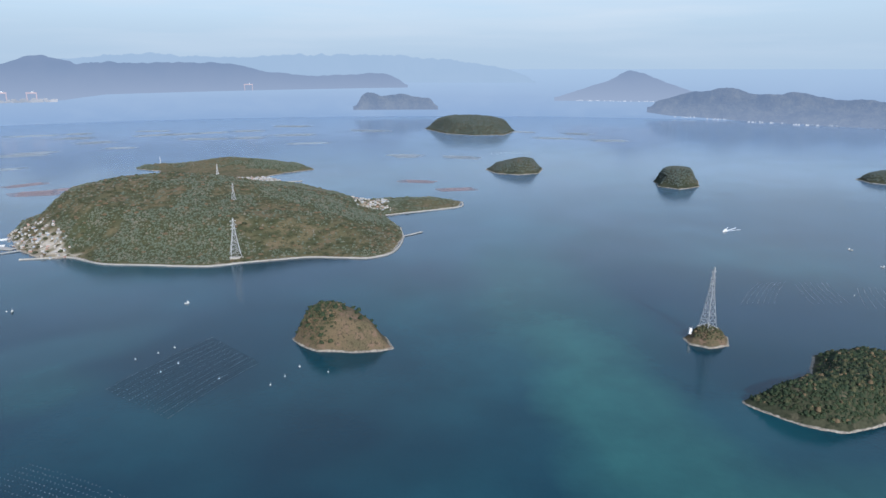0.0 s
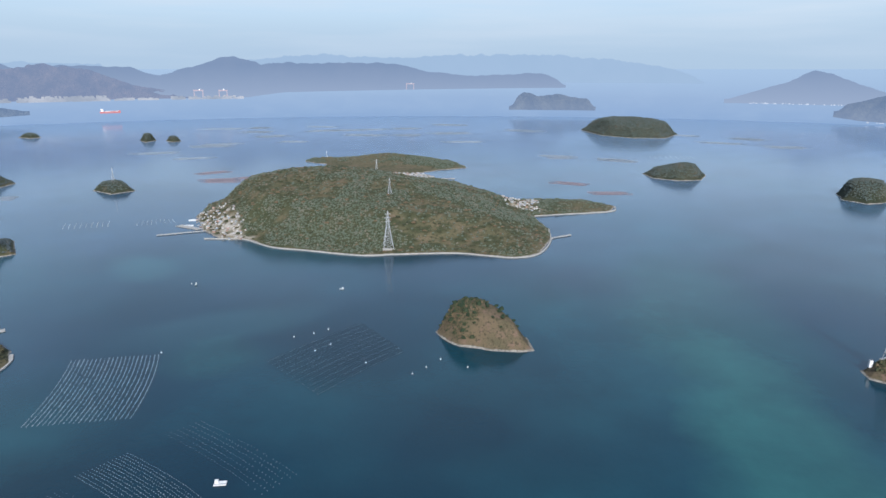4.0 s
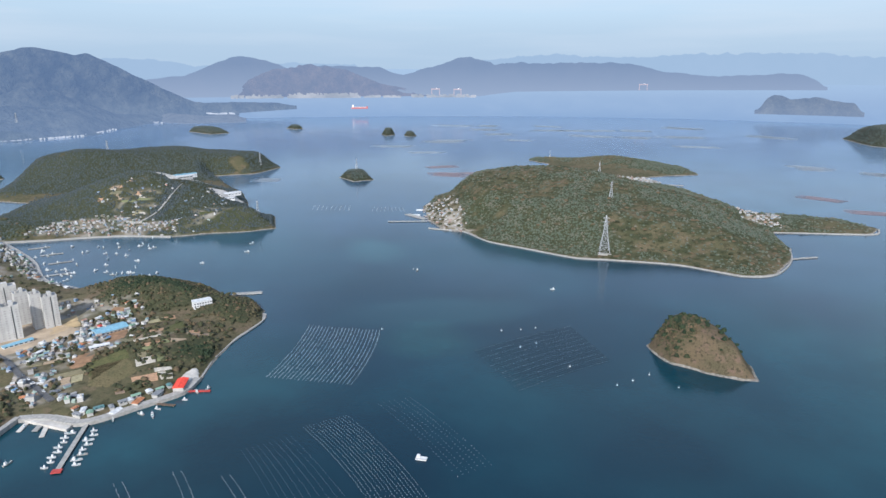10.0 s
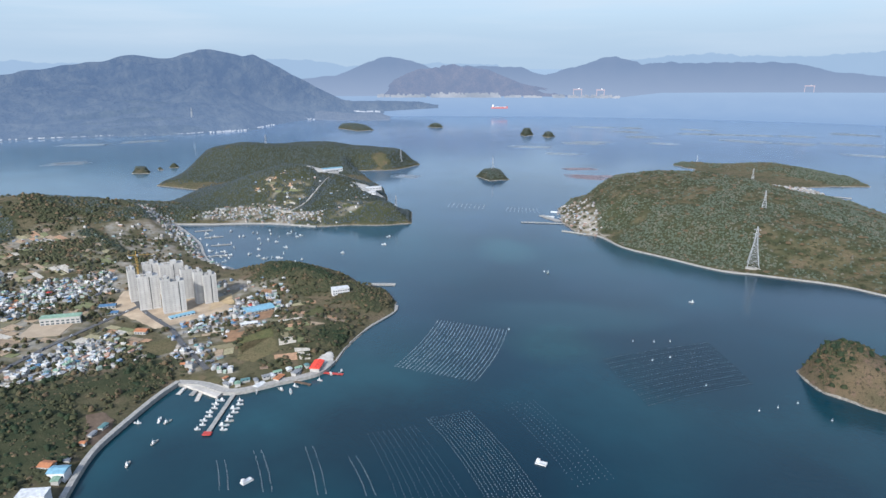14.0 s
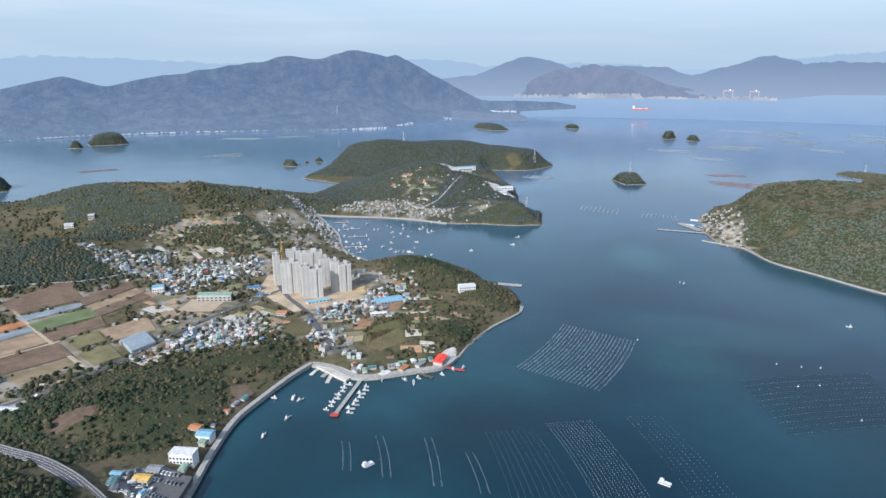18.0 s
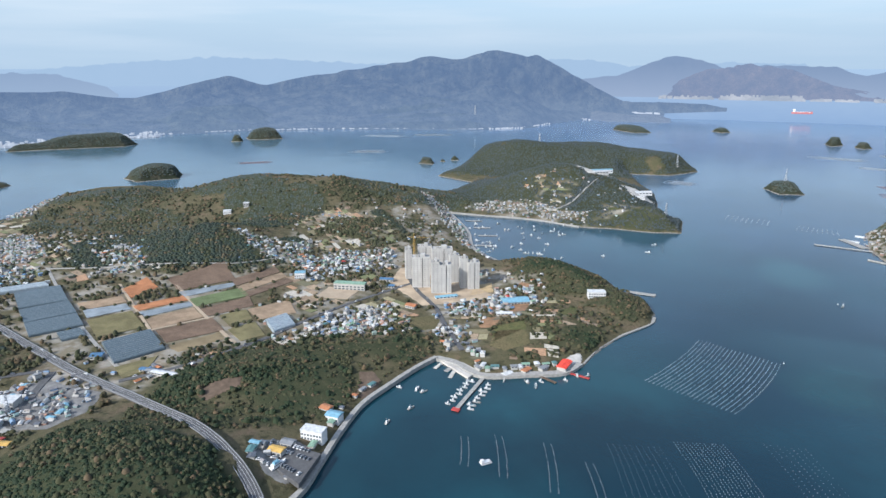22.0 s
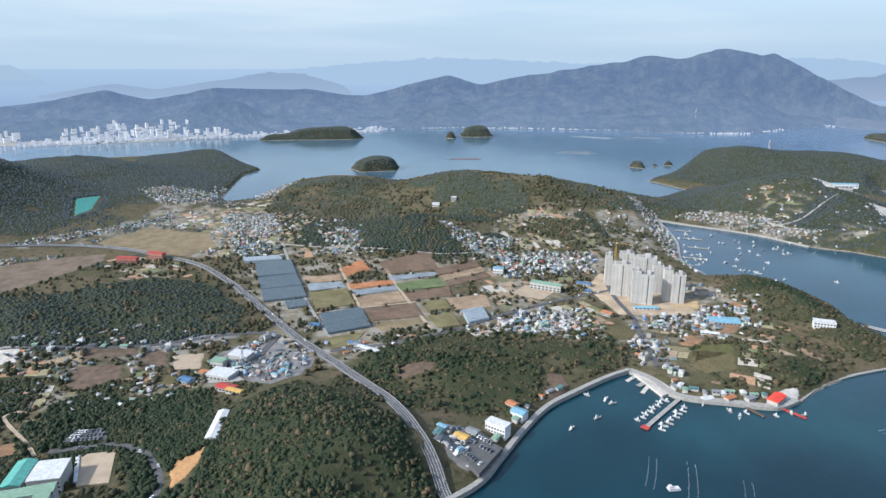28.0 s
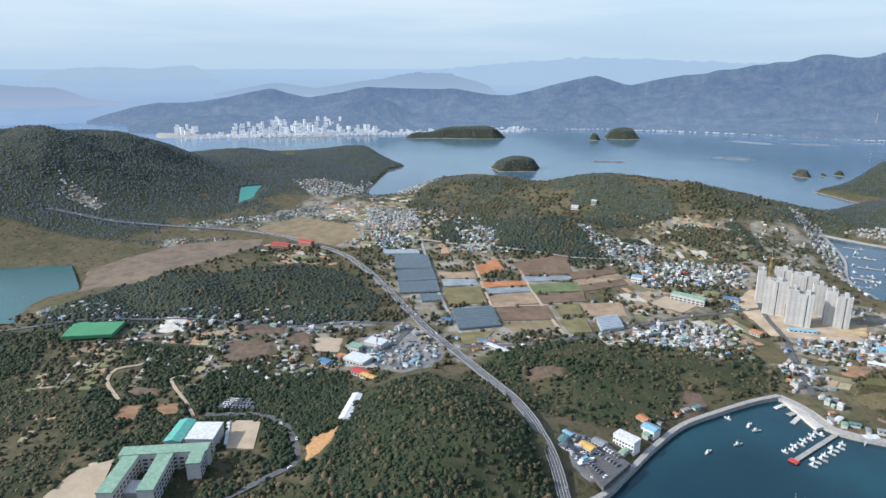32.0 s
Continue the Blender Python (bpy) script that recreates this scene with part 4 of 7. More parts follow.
def strip(line, width, height, side=0.0, down=1.5):
    """A ribbon along a line (n, 2), at the heights given, with its edges turned down."""
    t = np.gradient(line, axis=0)
    t /= np.linalg.norm(t, axis=1)[:, None] + 1e-9
    nrm = np.stack([-t[:, 1], t[:, 0]], -1)
    rows = []
    for off, dz in ((-width / 2, -down), (-width / 2, 0), (width / 2, 0), (width / 2, -down)):
        q = line + nrm * (off + side)
        rows.append(np.stack([q[:, 0], q[:, 1], height + dz], -1))
    v = np.stack(rows, 1).reshape(-1, 3)
    n = len(line)
    f = [(4 * i + k, 4 * i + k + 1, 4 * i + k + 5, 4 * i + k + 4) for i in range(n - 1) for k in range(3)]
    f += [(0, 1, 2, 3), (4 * n - 1, 4 * n - 2, 4 * n - 3, 4 * n - 4)]
    return np_mesh("strip", v, f)


for w, pts in ROADS.values():
    for q in chain(pts, 3.0):
        si, sj, gx, gy = cells(q - w / 2 - 2, q + w / 2 + 2)
        TAKEN[si, sj] |= np.hypot(gx - q[0], gy - q[1]) < w / 2 + 1.5
for quads in FIELDS.values():
    for q in quads:
        take(q, 0)
for q in list(YARDS.values()) + GREENHOUSES:
    take(q, 2)
for kind, q in PATCHES:
    take(q, -1)

# ---- roads, quays, fields ----
LANE_MATS = {"school loop": TAN, "farm lane": TAN, "dirt lane": TAN, "cross lane": TAN, "upper lane": TAN}
for road_name, (w, pts) in ROADS.items():
    line = chain(pts, 7.0)
    high = MAINLAND.z(line[:, 0], line[:, 1])
    high = np.convolve(np.pad(high, 3, mode="edge"), np.ones(7) / 7, mode="valid") + (1.6 if w > 8 else 0.7)
    road = thing("road", strip(line, w, high, 0, 4), LANE_MATS.get(road_name, ASPHALT if w > 5 else CONCRETE), "worn grey " + road_name + " across the plain", "road", "roads", "structure")
    if w > 8:
        for side in (-4.3, 4.3):
            part("crash_barrier", strip(line, 0.5, high + 0.9, side, 1.2), ROOFS["grey"], road, "pale concrete barrier")
        for side in (-2.3, 0.0, 2.3):
            part("lane_marking", strip(line, 0.16, high + 0.06, side, 0.05), WHITE, road, "white painted line")


def sea_wall(name, pts, land, width, high, label, jagless=True):
    line = chain(pts, 6.0)
    return thing(name, strip(line, width, np.full(len(line), high), 0, 5.0), CONCRETE, label, "sea wall", kind="structure")


sea_wall("sea_wall", [(-380, 4), (-411, 43), (-441, 63), (-483, 89), (-521, 117), (-548, 150), (-576, 189), (-591, 216)], MAINLAND, 4.6, 4.2, "concrete promenade and sea wall along the cove")
sea_wall("sea_wall", [(-591, 216), (-572, 231), (-537, 245), (-522, 290), (-513, 326), (-524, 352)], MAINLAND, 7.5, 3.4, "concrete fishing quay round the harbour")
sea_wall("sea_wall", [(-526, 357), (-551, 391), (-572, 436), (-590, 492), (-606, 512)], MAINLAND, 4, 1.4, "pale rocky shore path below the bank")
sea_wall("sea_wall", [(-690, 1000), (-640, 1011), (-612, 1012), (-543, 977), (-472, 971), (-374, 964), (-316, 985), (-225, 1014), (-168, 1012), (-122, 1011), (-85, 1045), (-73, 1133), (-84, 1221)], MAIN, 2.2, 2.0, "pale concrete sea wall round the island's foot")
sea_wall("sea_wall", [(-124, 1330), (-72, 1358), (34, 1415), (45, 1470)], MAIN, 3.2, 1.8, "pale shore wall of the village spit")
sea_wall("sea_wall", [(-1261, 494), (-1216, 540), (-1184, 580), (-1131, 635), (-1050, 684)], MAINLAND, 6, 2.6, "concrete quay before the bay village")
sea_wall("sea_wall", [(-898, 431), (-977, 426), (-1086, 462), (-1182, 480), (-1261, 491)], MAINLAND, 5.5, 2.6, "concrete quay along the bay")

SOILS = {"tan": (0.300, 0.220, 0.146), "film": (0.235, 0.269, 0.291), "olive": (0.179, 0.157, 0.078), "orange": (0.403, 0.179, 0.084), "brown": (0.162, 0.112, 0.078), "green": (0.134, 0.168, 0.078),
         "ochre": (0.224, 0.174, 0.101), "mud": (0.165, 0.125, 0.090)}
SOIL_MATS = {k: plain(k + " earth", c, 0.95, 0, 0.3, 0.06) for k, c in SOILS.items()}


def furrowed(quad, lift, pitch, ridge):
    """A field's sheet between four corners, raised in ridges along its length, on the lie of the land."""
    a, b, c, d = [np.array(p, float) for p in quad]
    n, cols = max(3, int(np.linalg.norm(d - a) / pitch)) * 2, 6
    u = np.arange(cols + 1) / cols
    q = np.stack([(a + (d - a) * i / n)[None] * (1 - u)[:, None] + (b + (c - b) * i / n)[None] * u[:, None] for i in range(n + 1)])
    z = MAINLAND.z(q[..., 0], q[..., 1]) + lift + np.where(np.arange(n + 1) % 2, ridge, 0.0)[:, None]
    ids = np.arange(q.shape[0] * q.shape[1]).reshape(q.shape[:2])
    faces = np.stack([ids[:-1, :-1], ids[1:, :-1], ids[1:, 1:], ids[:-1, 1:]], -1).reshape(-1, 4)
    rim = np.concatenate([ids[0, :], ids[1:, -1], ids[-1, -2::-1], ids[-2:0:-1, 0]])
    top = np.concatenate([q, z[..., None]], -1).reshape(-1, 3)
    low = top[rim] - (0, 0, 3.0)
    k, m = len(top), len(rim)
    skirt = [(rim[i], rim[(i + 1) % m], k + (i + 1) % m, k + i) for i in range(m)]
    return np_mesh("field", np.concatenate([top, low]), np.concatenate([faces, np.array(skirt)]))


def level(quad):
    a = np.array(quad, float)
    return float(MAINLAND.z(a[:, 0], a[:, 1]).max())


def drape(outline, mat, label):
    """A thin layer of other ground that follows the land, with a ragged rim."""
    a = np.array(outline, float)
    X, Y = np.meshgrid(np.arange(a[:, 0].min() - 4, a[:, 0].max() + 4, 2.0), np.arange(a[:, 1].min() - 4, a[:, 1].max() + 4, 2.0))
    d = inset(outline, X, Y) + 2.2 * fractal(X, Y, 12)
    Z = MAINLAND.z(X, Y) + np.clip(d * 0.4, -0.6, 0.35) + 0.12 * field(X, Y, 3.5)
    ids = np.arange(X.size).reshape(X.shape)
    quads = np.stack([ids[:-1, :-1], ids[:-1, 1:], ids[1:, 1:], ids[1:, :-1]], -1).reshape(-1, 4)
    quads = quads[(d.ravel()[quads] > -1.5).all(1)]
    used, back = np.unique(quads, return_inverse=True)
    return thing("ground_patch", np_mesh("ground_patch", np.stack([X, Y, Z], -1).reshape(-1, 3)[used], back.reshape(-1, 4), True), mat, label, "ground", "bare ground", "structure")


for kind, quads in FIELDS.items():
    for q in quads:
        label = {"film": "crop rows under grey plastic film", "mud": "drained reservoir bed of bare brown mud", "green": "green winter crop in rows"}.get(kind, kind + " tilled field in low ridges")
        if kind in ("mud", "ochre"):
            drape(q, SOIL_MATS[kind], label)
            continue
        thing("field", furrowed(q, 0.7, 2.6, 0.35), SOIL_MATS[kind], label, "field", "fields of the plain", "structure")
YARD_LOOKS = {"green": (plain("green turf pitch", (0.07, 0.24, 0.12), 0.9, 0, 0.12, 0.05), "green artificial turf pitch"), "tan": (TAN, "bare sandy plot"), "sand": (TAN, "sandy school sports ground"),
    "school": (TAN, "sandy school playground"), "court": (TAN, "village school playground"), "slip": (PALE_CONCRETE, "wide concrete slipway by the harbour"), "cars": (ASPHALT, "asphalt parking lot"),
    "site": (plain("building site earth", (0.42, 0.33, 0.23), 0.95, 0, 0.3, 0.05), "bare building site round the tower blocks"), "quay": (ASPHALT, "asphalt parking place by the cove"),
    "clay": (plain("orange clay", (0.42, 0.24, 0.11), 0.95), "dug plot of orange clay"), "depot": (CONCRETE, "concrete works yard")}
for kind, q in YARDS.items():
    if kind in ("clay", "tan", "site", "depot"):
        drape(q, YARD_LOOKS[kind][0], YARD_LOOKS[kind][1])
        continue
    top = 2.4 if kind == "slip" else level(q) + 0.5
    v = [(*p, top) for p in q] + [(*p, top - 4) for p in q]
    n = len(q)
    bm = bmesh.new()
    vs = [bm.verts.new(p) for p in v]
    bm.faces.new(vs[:n])
    for i in range(n):
        bm.faces.new((vs[i], vs[n + i], vs[n + (i + 1) % n], vs[(i + 1) % n]))
    bmesh.ops.recalc_face_normals(bm, faces=bm.faces[:])
    me = bpy.data.meshes.new("yard")
    bm.to_mesh(me)
    bm.free()
    thing("yard", me, YARD_LOOKS[kind][0], YARD_LOOKS[kind][1], "yard", "yards", "structure")


def tunnel(length, width, high, seg=6):
    """A film tunnel: an arched skin with closed ends."""
    v, f = [], []
    for y in (0, length):
        for i in range(seg + 1):
            a = math.pi * i / seg
            v.append((-math.cos(a) * width / 2, y, 1.2 + math.sin(a) * (high - 1.2)))
        v += [(width / 2, y, -2), (-width / 2, y, -2)]
    n = seg + 3
    f = [(i, (i + 1) % n, n + (i + 1) % n, n + i) for i in range(n)]
    bm = bmesh.new()
    vs = [bm.verts.new(p) for p in v]
    for q in f:
        bm.faces.new([vs[i] for i in q])
    bm.faces.new(vs[:n]), bm.faces.new(vs[n:])
    bmesh.ops.recalc_face_normals(bm, faces=bm.faces[:])
    return bm


for k, q in enumerate(GREENHOUSES):
    a, b, c, d = [Vector(p) for p in q]
    rows = max(2, round((d - a).length / 5.2))
    long = (b - a).length
    gh = thing("greenhouse", None, None, "row of dark film greenhouse tunnels" if k < 5 else "row of pale film greenhouse tunnels", "greenhouse", "greenhouses")
    gh.location = (a.x, a.y, level(q) + 0.2)
    turn = math.degrees(math.atan2(b.y - a.y, b.x - a.x)) - 90
    shared = None
    for i in range(rows):
        p = a + (d - a) * ((i + 0.5) / rows)
        m = pose(p.x - a.x, p.y - a.y, 0, 0, 0, turn)
        if shared is None:
            shared = part("tunnel", tunnel(long, 5.0, 3.6), FILM if k < 5 else PALE_FILM, gh, "", m).data
        else:
            part("tunnel", shared, None, gh, "", m)
thing("reservoir", np_mesh("reservoir", [(-560, -800, 9.0), (-612, -610, 9.0), (-735, -640, 9.0), (-830, -730, 9.0), (-760, -900, 9.0)], [(0, 1, 2), (0, 2, 3), (0, 3, 4)]), POND, "still grey-green reservoir behind a dam", "reservoir", kind="structure")
TEAL_SHEET = [(-1290, -690), (-1420, -748), (-1480, -724), (-1347, -684)]
take(TEAL_SHEET, 7)
cover = drape(TEAL_SHEET, plain("teal sheeting", (0.06, 0.26, 0.22), 0.7), "teal sheeting over a dug hillside")
cover.name = "slope_cover"


PATCH_LOOKS = {"bare earth": plain("bare orange earth", (0.27, 0.16, 0.09), 0.95, 0, 0.35, 0.12), "brown soil": plain("dug brown soil", (0.14, 0.10, 0.07), 0.95, 0, 0.4, 0.12), "pale sand": TAN, "ochre sand": plain("ochre sand", (0.42, 0.31, 0.17), 0.95, 0, 0.3, 0.1),
    "pasture": soil("dry pasture", (0.13, 0.115, 0.06), (0.17, 0.135, 0.075), (0.10, 0.10, 0.05), 0.04), "meadow": soil("green meadow", (0.10, 0.11, 0.045), (0.13, 0.12, 0.055), (0.08, 0.09, 0.04), 0.04), "concrete": PALE_CONCRETE, "grey yard": plain("worn yard concrete", (0.20, 0.195, 0.185), 0.9, 0, 0.4, 0.1)}
for kind, q in PATCHES:
    drape(q, PATCH_LOOKS[kind], {"bare earth": "bare dug-over patch of orange earth", "brown soil": "rough patch of bare brown soil", "pale sand": "sandy school ground", "ochre sand": "heaped ochre sand on the building site", "pasture": "dry yellow-green pasture", "meadow": "green meadow on the headland", "concrete": "pale concrete yard", "grey yard": "worn grey concrete yard"}[kind])

# ---- woods ----
OCT_V = np.array([(1, 0, 0), (0, 1, 0), (-1, 0, 0), (0, -1, 0), (0, 0, 1), (0, 0, -1)], float)
OCT_F = np.array([(0, 1, 4), (1, 2, 4), (2, 3, 4), (3, 0, 4), (1, 0, 5), (2, 1, 5), (3, 2, 5), (0, 3, 5)])


def crown_shape(clumps, seed):
    """A crown one metre wide and about one high: a ragged dome, with smaller clumps leaning out of it; far off, a ragged cone."""
    r = np.random.default_rng(seed)
    if not clumps:
        ring = np.arange(5) * math.pi * 0.4 + r.uniform(-0.3, 0.3, 5)
        reach = r.uniform(0.38, 0.6, 5)
        cone = np.concatenate([[(r.uniform(-0.14, 0.14), r.uniform(-0.14, 0.14), 1.0)], np.stack([reach * np.cos(ring), reach * np.sin(ring), r.uniform(0.0, 0.4, 5)], -1)])
        return cone, np.array([(0, 1 + k, 1 + (k + 1) % 5) for k in range(5)])
    ring = np.arange(5) * math.pi * 0.4
    dome = np.concatenate([[(0, 0, 1.0)], np.stack([0.36 * np.cos(ring), 0.36 * np.sin(ring), ring * 0 + 0.82], -1), np.stack([0.54 * np.cos(ring + 0.5), 0.54 * np.sin(ring + 0.5), ring * 0 + 0.36], -1)])
    dome[:, :2] *= r.uniform(0.75, 1.25, (11, 1))
    dome[:, 2] *= r.uniform(0.86, 1.12, 11)
    faces = [(0, 1 + k, 1 + (k + 1) % 5) for k in range(5)]
    for k in range(5):
        a, b, c, d = 1 + k, 1 + (k + 1) % 5, 6 + k, 6 + (k + 1) % 5
        faces += [(a, c, b), (b, c, d)]
    vs, fs, count = [dome], [np.array(faces)], 11
    for i in range(clumps - 1):
        a, size = r.uniform(0, 6.28), r.uniform(0.26, 0.36)
        vs.append(OCT_V * r.uniform(0.75, 1.25, (6, 1)) * size + np.array([0.4 * math.cos(a), 0.4 * math.sin(a), r.uniform(0.4, 0.85)]))
        fs.append(OCT_F + count)
        count += 6
    return np.concatenate(vs), np.concatenate(fs)


SHAPES = {n: [crown_shape(n, 100 * n + k) for k in range(9)] for n in (0, 1, 2)}


def planted(name, x, y, z, wide, tall, clumps, mat, label):
    """One joined wood: a ragged crown at each place."""
    r = np.random.default_rng(len(x) + clumps)
    vs, fs, count = [], [], 0
    pick, turn = r.integers(0, 9, len(x)), r.uniform(0, 6.28, len(x))
    for k in range(9):
        sel = np.where(pick == k)[0]
        if not len(sel):
            continue
        v, f = SHAPES[clumps][k]
        c, s = np.cos(turn[sel])[:, None], np.sin(turn[sel])[:, None]
        out = np.stack([(v[None, :, 0] * c - v[None, :, 1] * s) * wide[sel][:, None] + x[sel][:, None],
                        (v[None, :, 0] * s + v[None, :, 1] * c) * wide[sel][:, None] + y[sel][:, None],
                        v[None, :, 2] * tall[sel][:, None] + z[sel][:, None]], -1)
        vs.append(out.reshape(-1, 3))
        fs.append((f[None] + (np.arange(len(sel)) * len(v))[:, None, None] + count).reshape(-1, 3))
        count += len(sel) * len(v)
    return thing(name, np_mesh(name, np.concatenate(vs), np.concatenate(fs), True), mat, label, "woodland", "woods", "stuff")


def spots(land, box_of, gap, seed, share):
    """Places on a jittered grid inside a stretch of the land, kept with the chance that share gives."""
    r = np.random.default_rng(seed)
    x, y = np.meshgrid(np.arange(box_of[0], box_of[2], gap), np.arange(box_of[1], box_of[3], gap))
    x, y = x.ravel() + r.uniform(-0.45, 0.45, x.size) * gap, y.ravel() + r.uniform(-0.45, 0.45, y.size) * gap
    d = land.depth(x, y)
    keep = d > 5
    x, y, d = x[keep], y[keep], d[keep]
    h = land.hill(x, y)
    keep = (r.random(len(x)) < share(x, y, h, d)) & is_free(x, y)
    x, y = x[keep], y[keep]
    return x, y, land.z(x, y), r


TREES = {}


def wood(name, land, box_of, gap, seed, share, clumps, mat, label, size=1.5, tall=1.5):
    x, y, z, r = spots(land, box_of, gap, seed, share)
    if len(x):
        wide = gap * size * r.uniform(0.55, 1.0, len(x)) ** 1.3 * 1.35
        TREES.setdefault(id(land), []).append(np.stack([x, y, wide], -1))
        planted(name, x, y, z - 0.3 * gap * tall * 0.5, wide, wide * tall / size * r.uniform(0.75, 1.3, len(x)), clumps, mat, label)


def clear_of_villages(x, y):
    ok = np.ones(np.shape(x), bool)
    for v, _, _ in VILLAGES:
        ok &= inset(v, x, y) < 4
    for _, v, _ in FAR_VILLAGES:
        ok &= inset(v, x, y) < 4
    return ok


def thinned(x, y):
    """The share of trees that is left in the cleared lots of the cape."""
    left = np.ones(np.shape(x))
    for v in CLEARINGS:
        left = np.where(inset(v, x, y) + 16 * fractal(x, y, 30) > 0, 0.32, left)
    return left


def within(outline, ragged=7.0):
    """A wood that fills an outline, with a ragged rim and a few gaps."""
    def share(x, y, h, d):
        n = fractal(x, y, 24)
        return step(inset(outline, x, y) + ragged * n, -2, 3) * (1 - 0.8 * step(fractal(x + 70, y, 38), 0.24, 0.36))
    return share


def hills_share(lo, hi, gaps=0.35, base=0.05):
    """Wooded hills with clearings, and a few trees on the open ground."""
    def share(x, y, h, d):
        n = fractal(x + 300, y, 90)
        return np.where(clear_of_villages(x, y), np.maximum(step(h, lo, hi) * np.minimum(step(n, -gaps - 0.12, -gaps + 0.12), wooded(x, y)), base * step(n, -0.1, 0.3)) * thinned(x, y), 0.0)
    return share


def near_share(x, y, h, d):
    """Woods on the near hills, broken by clearings above the cove."""
    open_slope = 1 - 0.75 * ((x > -720) & (x < -500) & (y > -30) & (y < 250)) * step(-fractal(x + 500, y, 55), -0.1, 0.12)
    return hills_share(6, 11, 0.45, 0.10)(x, y, h, d) * thin_scrub(x, y) * open_slope


NEAR_HILL = [(-456, -156), (-508, -144), (-547, -112), (-510, -62), (-470, -22), (-432, -2), (-395, 12), (-330, -20), (-330, -172), (-385, -164), (-423, -164)]
DARK_GROVE = [(-487, -239), (-540, -234), (-555, -193), (-507, -178), (-445, -163), (-424, -179), (-462, -243)]
LONG_RIDGE = [(-590, -600), (-660, -590), (-746, -590), (-805, -532), (-822, -467), (-897, -374), (-856, -278), (-765, -221), (-691, -207), (-669, -271), (-651, -331), (-629, -456), (-585, -519)]
wood("wood", MAINLAND, (-570, -190, -320, 25), 2.1, 1, within(NEAR_HILL), 2, PINE, "dense dark pine wood on the near hill", 1.7, 1.25)
wood("wood", MAINLAND, (-570, -190, -320, 25), 3.6, 22, lambda x, y, h, d: within(NEAR_HILL)(x, y, h, d) * (0.15 + 0.6 * step(fractal(x, y, 40), -0.1, 0.2)), 2, MIXED, "brown-leaved trees among the pines", 1.15, 1.1)
SOUTH_GROVE = [(-538, -292), (-544, -252), (-529, -187), (-470, -166), (-429, -159), (-419, -172), (-418, -197), (-436, -253)]
wood("wood", MAINLAND, (-570, -330, -330, -150), 2.5, 24, within(SOUTH_GROVE), 2, PINE, "dark pine grove above the school road", 1.6, 1.2)
wood("wood", MAINLAND, (-570, -260, -410, -150), 2.4, 23, within(DARK_GROVE), 2, PINE, "dark grove beside the workshops", 1.6, 1.3)
wood("wood", MAINLAND, (-720, -80, -520, 240), 2.6, 2, lambda x, y, h, d: near_share(x, y, h, d) * (0.15 + 0.6 * step(fractal(x, y, 45), -0.1, 0.15)), 2, MIXED, "autumn-tinged mixed wood above the cove", 1.3, 0.95)
wood("wood", MAINLAND, (-720, -80, -540, 240), 2.9, 21, lambda x, y, h, d: near_share(x, y, h, d) * step(fractal(x + 90, y, 60), 0.10, 0.22), 2, PINE, "dark pines on the hill above the cove", 1.5, 1.2)
wood("wood", MAINLAND, (-920, -640, -560, -190), 2.9, 3, within(LONG_RIDGE, 12), 1, MIDPINE, "long dark pine wood beyond the country road", 1.7, 1.0)
wood("wood", MAINLAND, (-580, -700, -260, -150), 2.8, 4, lambda x, y, h, d: np.where(clear_of_villages(x, y), step(fractal(x, y, 60), -0.02, 0.14) * 0.8 + 0.10, 0), 2, MIXED, "rough woodland round the school", 1.2, 1.0)
wood("wood", MAINLAND, (-580, -700, -260, -150), 2.9, 41, lambda x, y, h, d: np.where(clear_of_villages(x, y), step(fractal(x + 200, y, 80), 0.1, 0.2), 0), 2, PINE, "dark pine clumps round the school", 1.5, 1.2)
wood("wood", MAINLAND, (-900, 300, -540, 600), 2.8, 5, lambda x, y, h, d: near_share(x, y, h, d) * (0.18 + 0.6 * step(fractal(x + 31, y, 42), 0.02, 0.2)), 2, MIXED, "mixed wood on the harbour headland", 1.25, 1.0)
wood("wood", MAINLAND, (-610, 350, -510, 420), 2.5, 56, within([(-590, 383), (-572, 402), (-545, 398), (-528, 372), (-572, 362)]), 2, PINE, "dark pine clump above the shore", 1.5, 1.3)
wood("wood", MAINLAND, (-690, 440, -570, 545), 2.6, 57, within([(-600, 505), (-625, 520), (-665, 535), (-660, 505), (-615, 480)]), 2, MIXED, "green grove on the point", 1.4, 1.1)
wood("wood", MAINLAND, (-900, 400, -580, 560), 3.0, 55, lambda x, y, h, d: step(h, 13, 18) * step(fractal(x, y, 50), -0.2, 0.0), 2, PINE, "dark pines on the headland's crest", 1.5, 1.1)
wood("wood", MAINLAND, (-1250, -330, -960, 330), 3.2, 6, near_share, 1, MIDPINE, "dark pine wood behind the fields", 1.7, 1.0)
wood("scrub", MAINLAND, (-1260, -330, -880, 420), 4.5, 7, lambda x, y, h, d: np.where(clear_of_villages(x, y), 0.08 + 0.5 * step(fractal(x, y, 50), 0.0, 0.3) * step(h, 3, 10), 0), 1, MIXED, "scrub and single trees on the terraces", 1.2, 0.9)
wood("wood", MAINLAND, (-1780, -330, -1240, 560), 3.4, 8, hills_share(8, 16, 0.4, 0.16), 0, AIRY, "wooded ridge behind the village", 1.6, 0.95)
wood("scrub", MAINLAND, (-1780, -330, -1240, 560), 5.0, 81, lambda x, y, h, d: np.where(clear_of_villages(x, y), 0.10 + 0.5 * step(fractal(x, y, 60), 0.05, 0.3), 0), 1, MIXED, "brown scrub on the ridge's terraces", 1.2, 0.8)
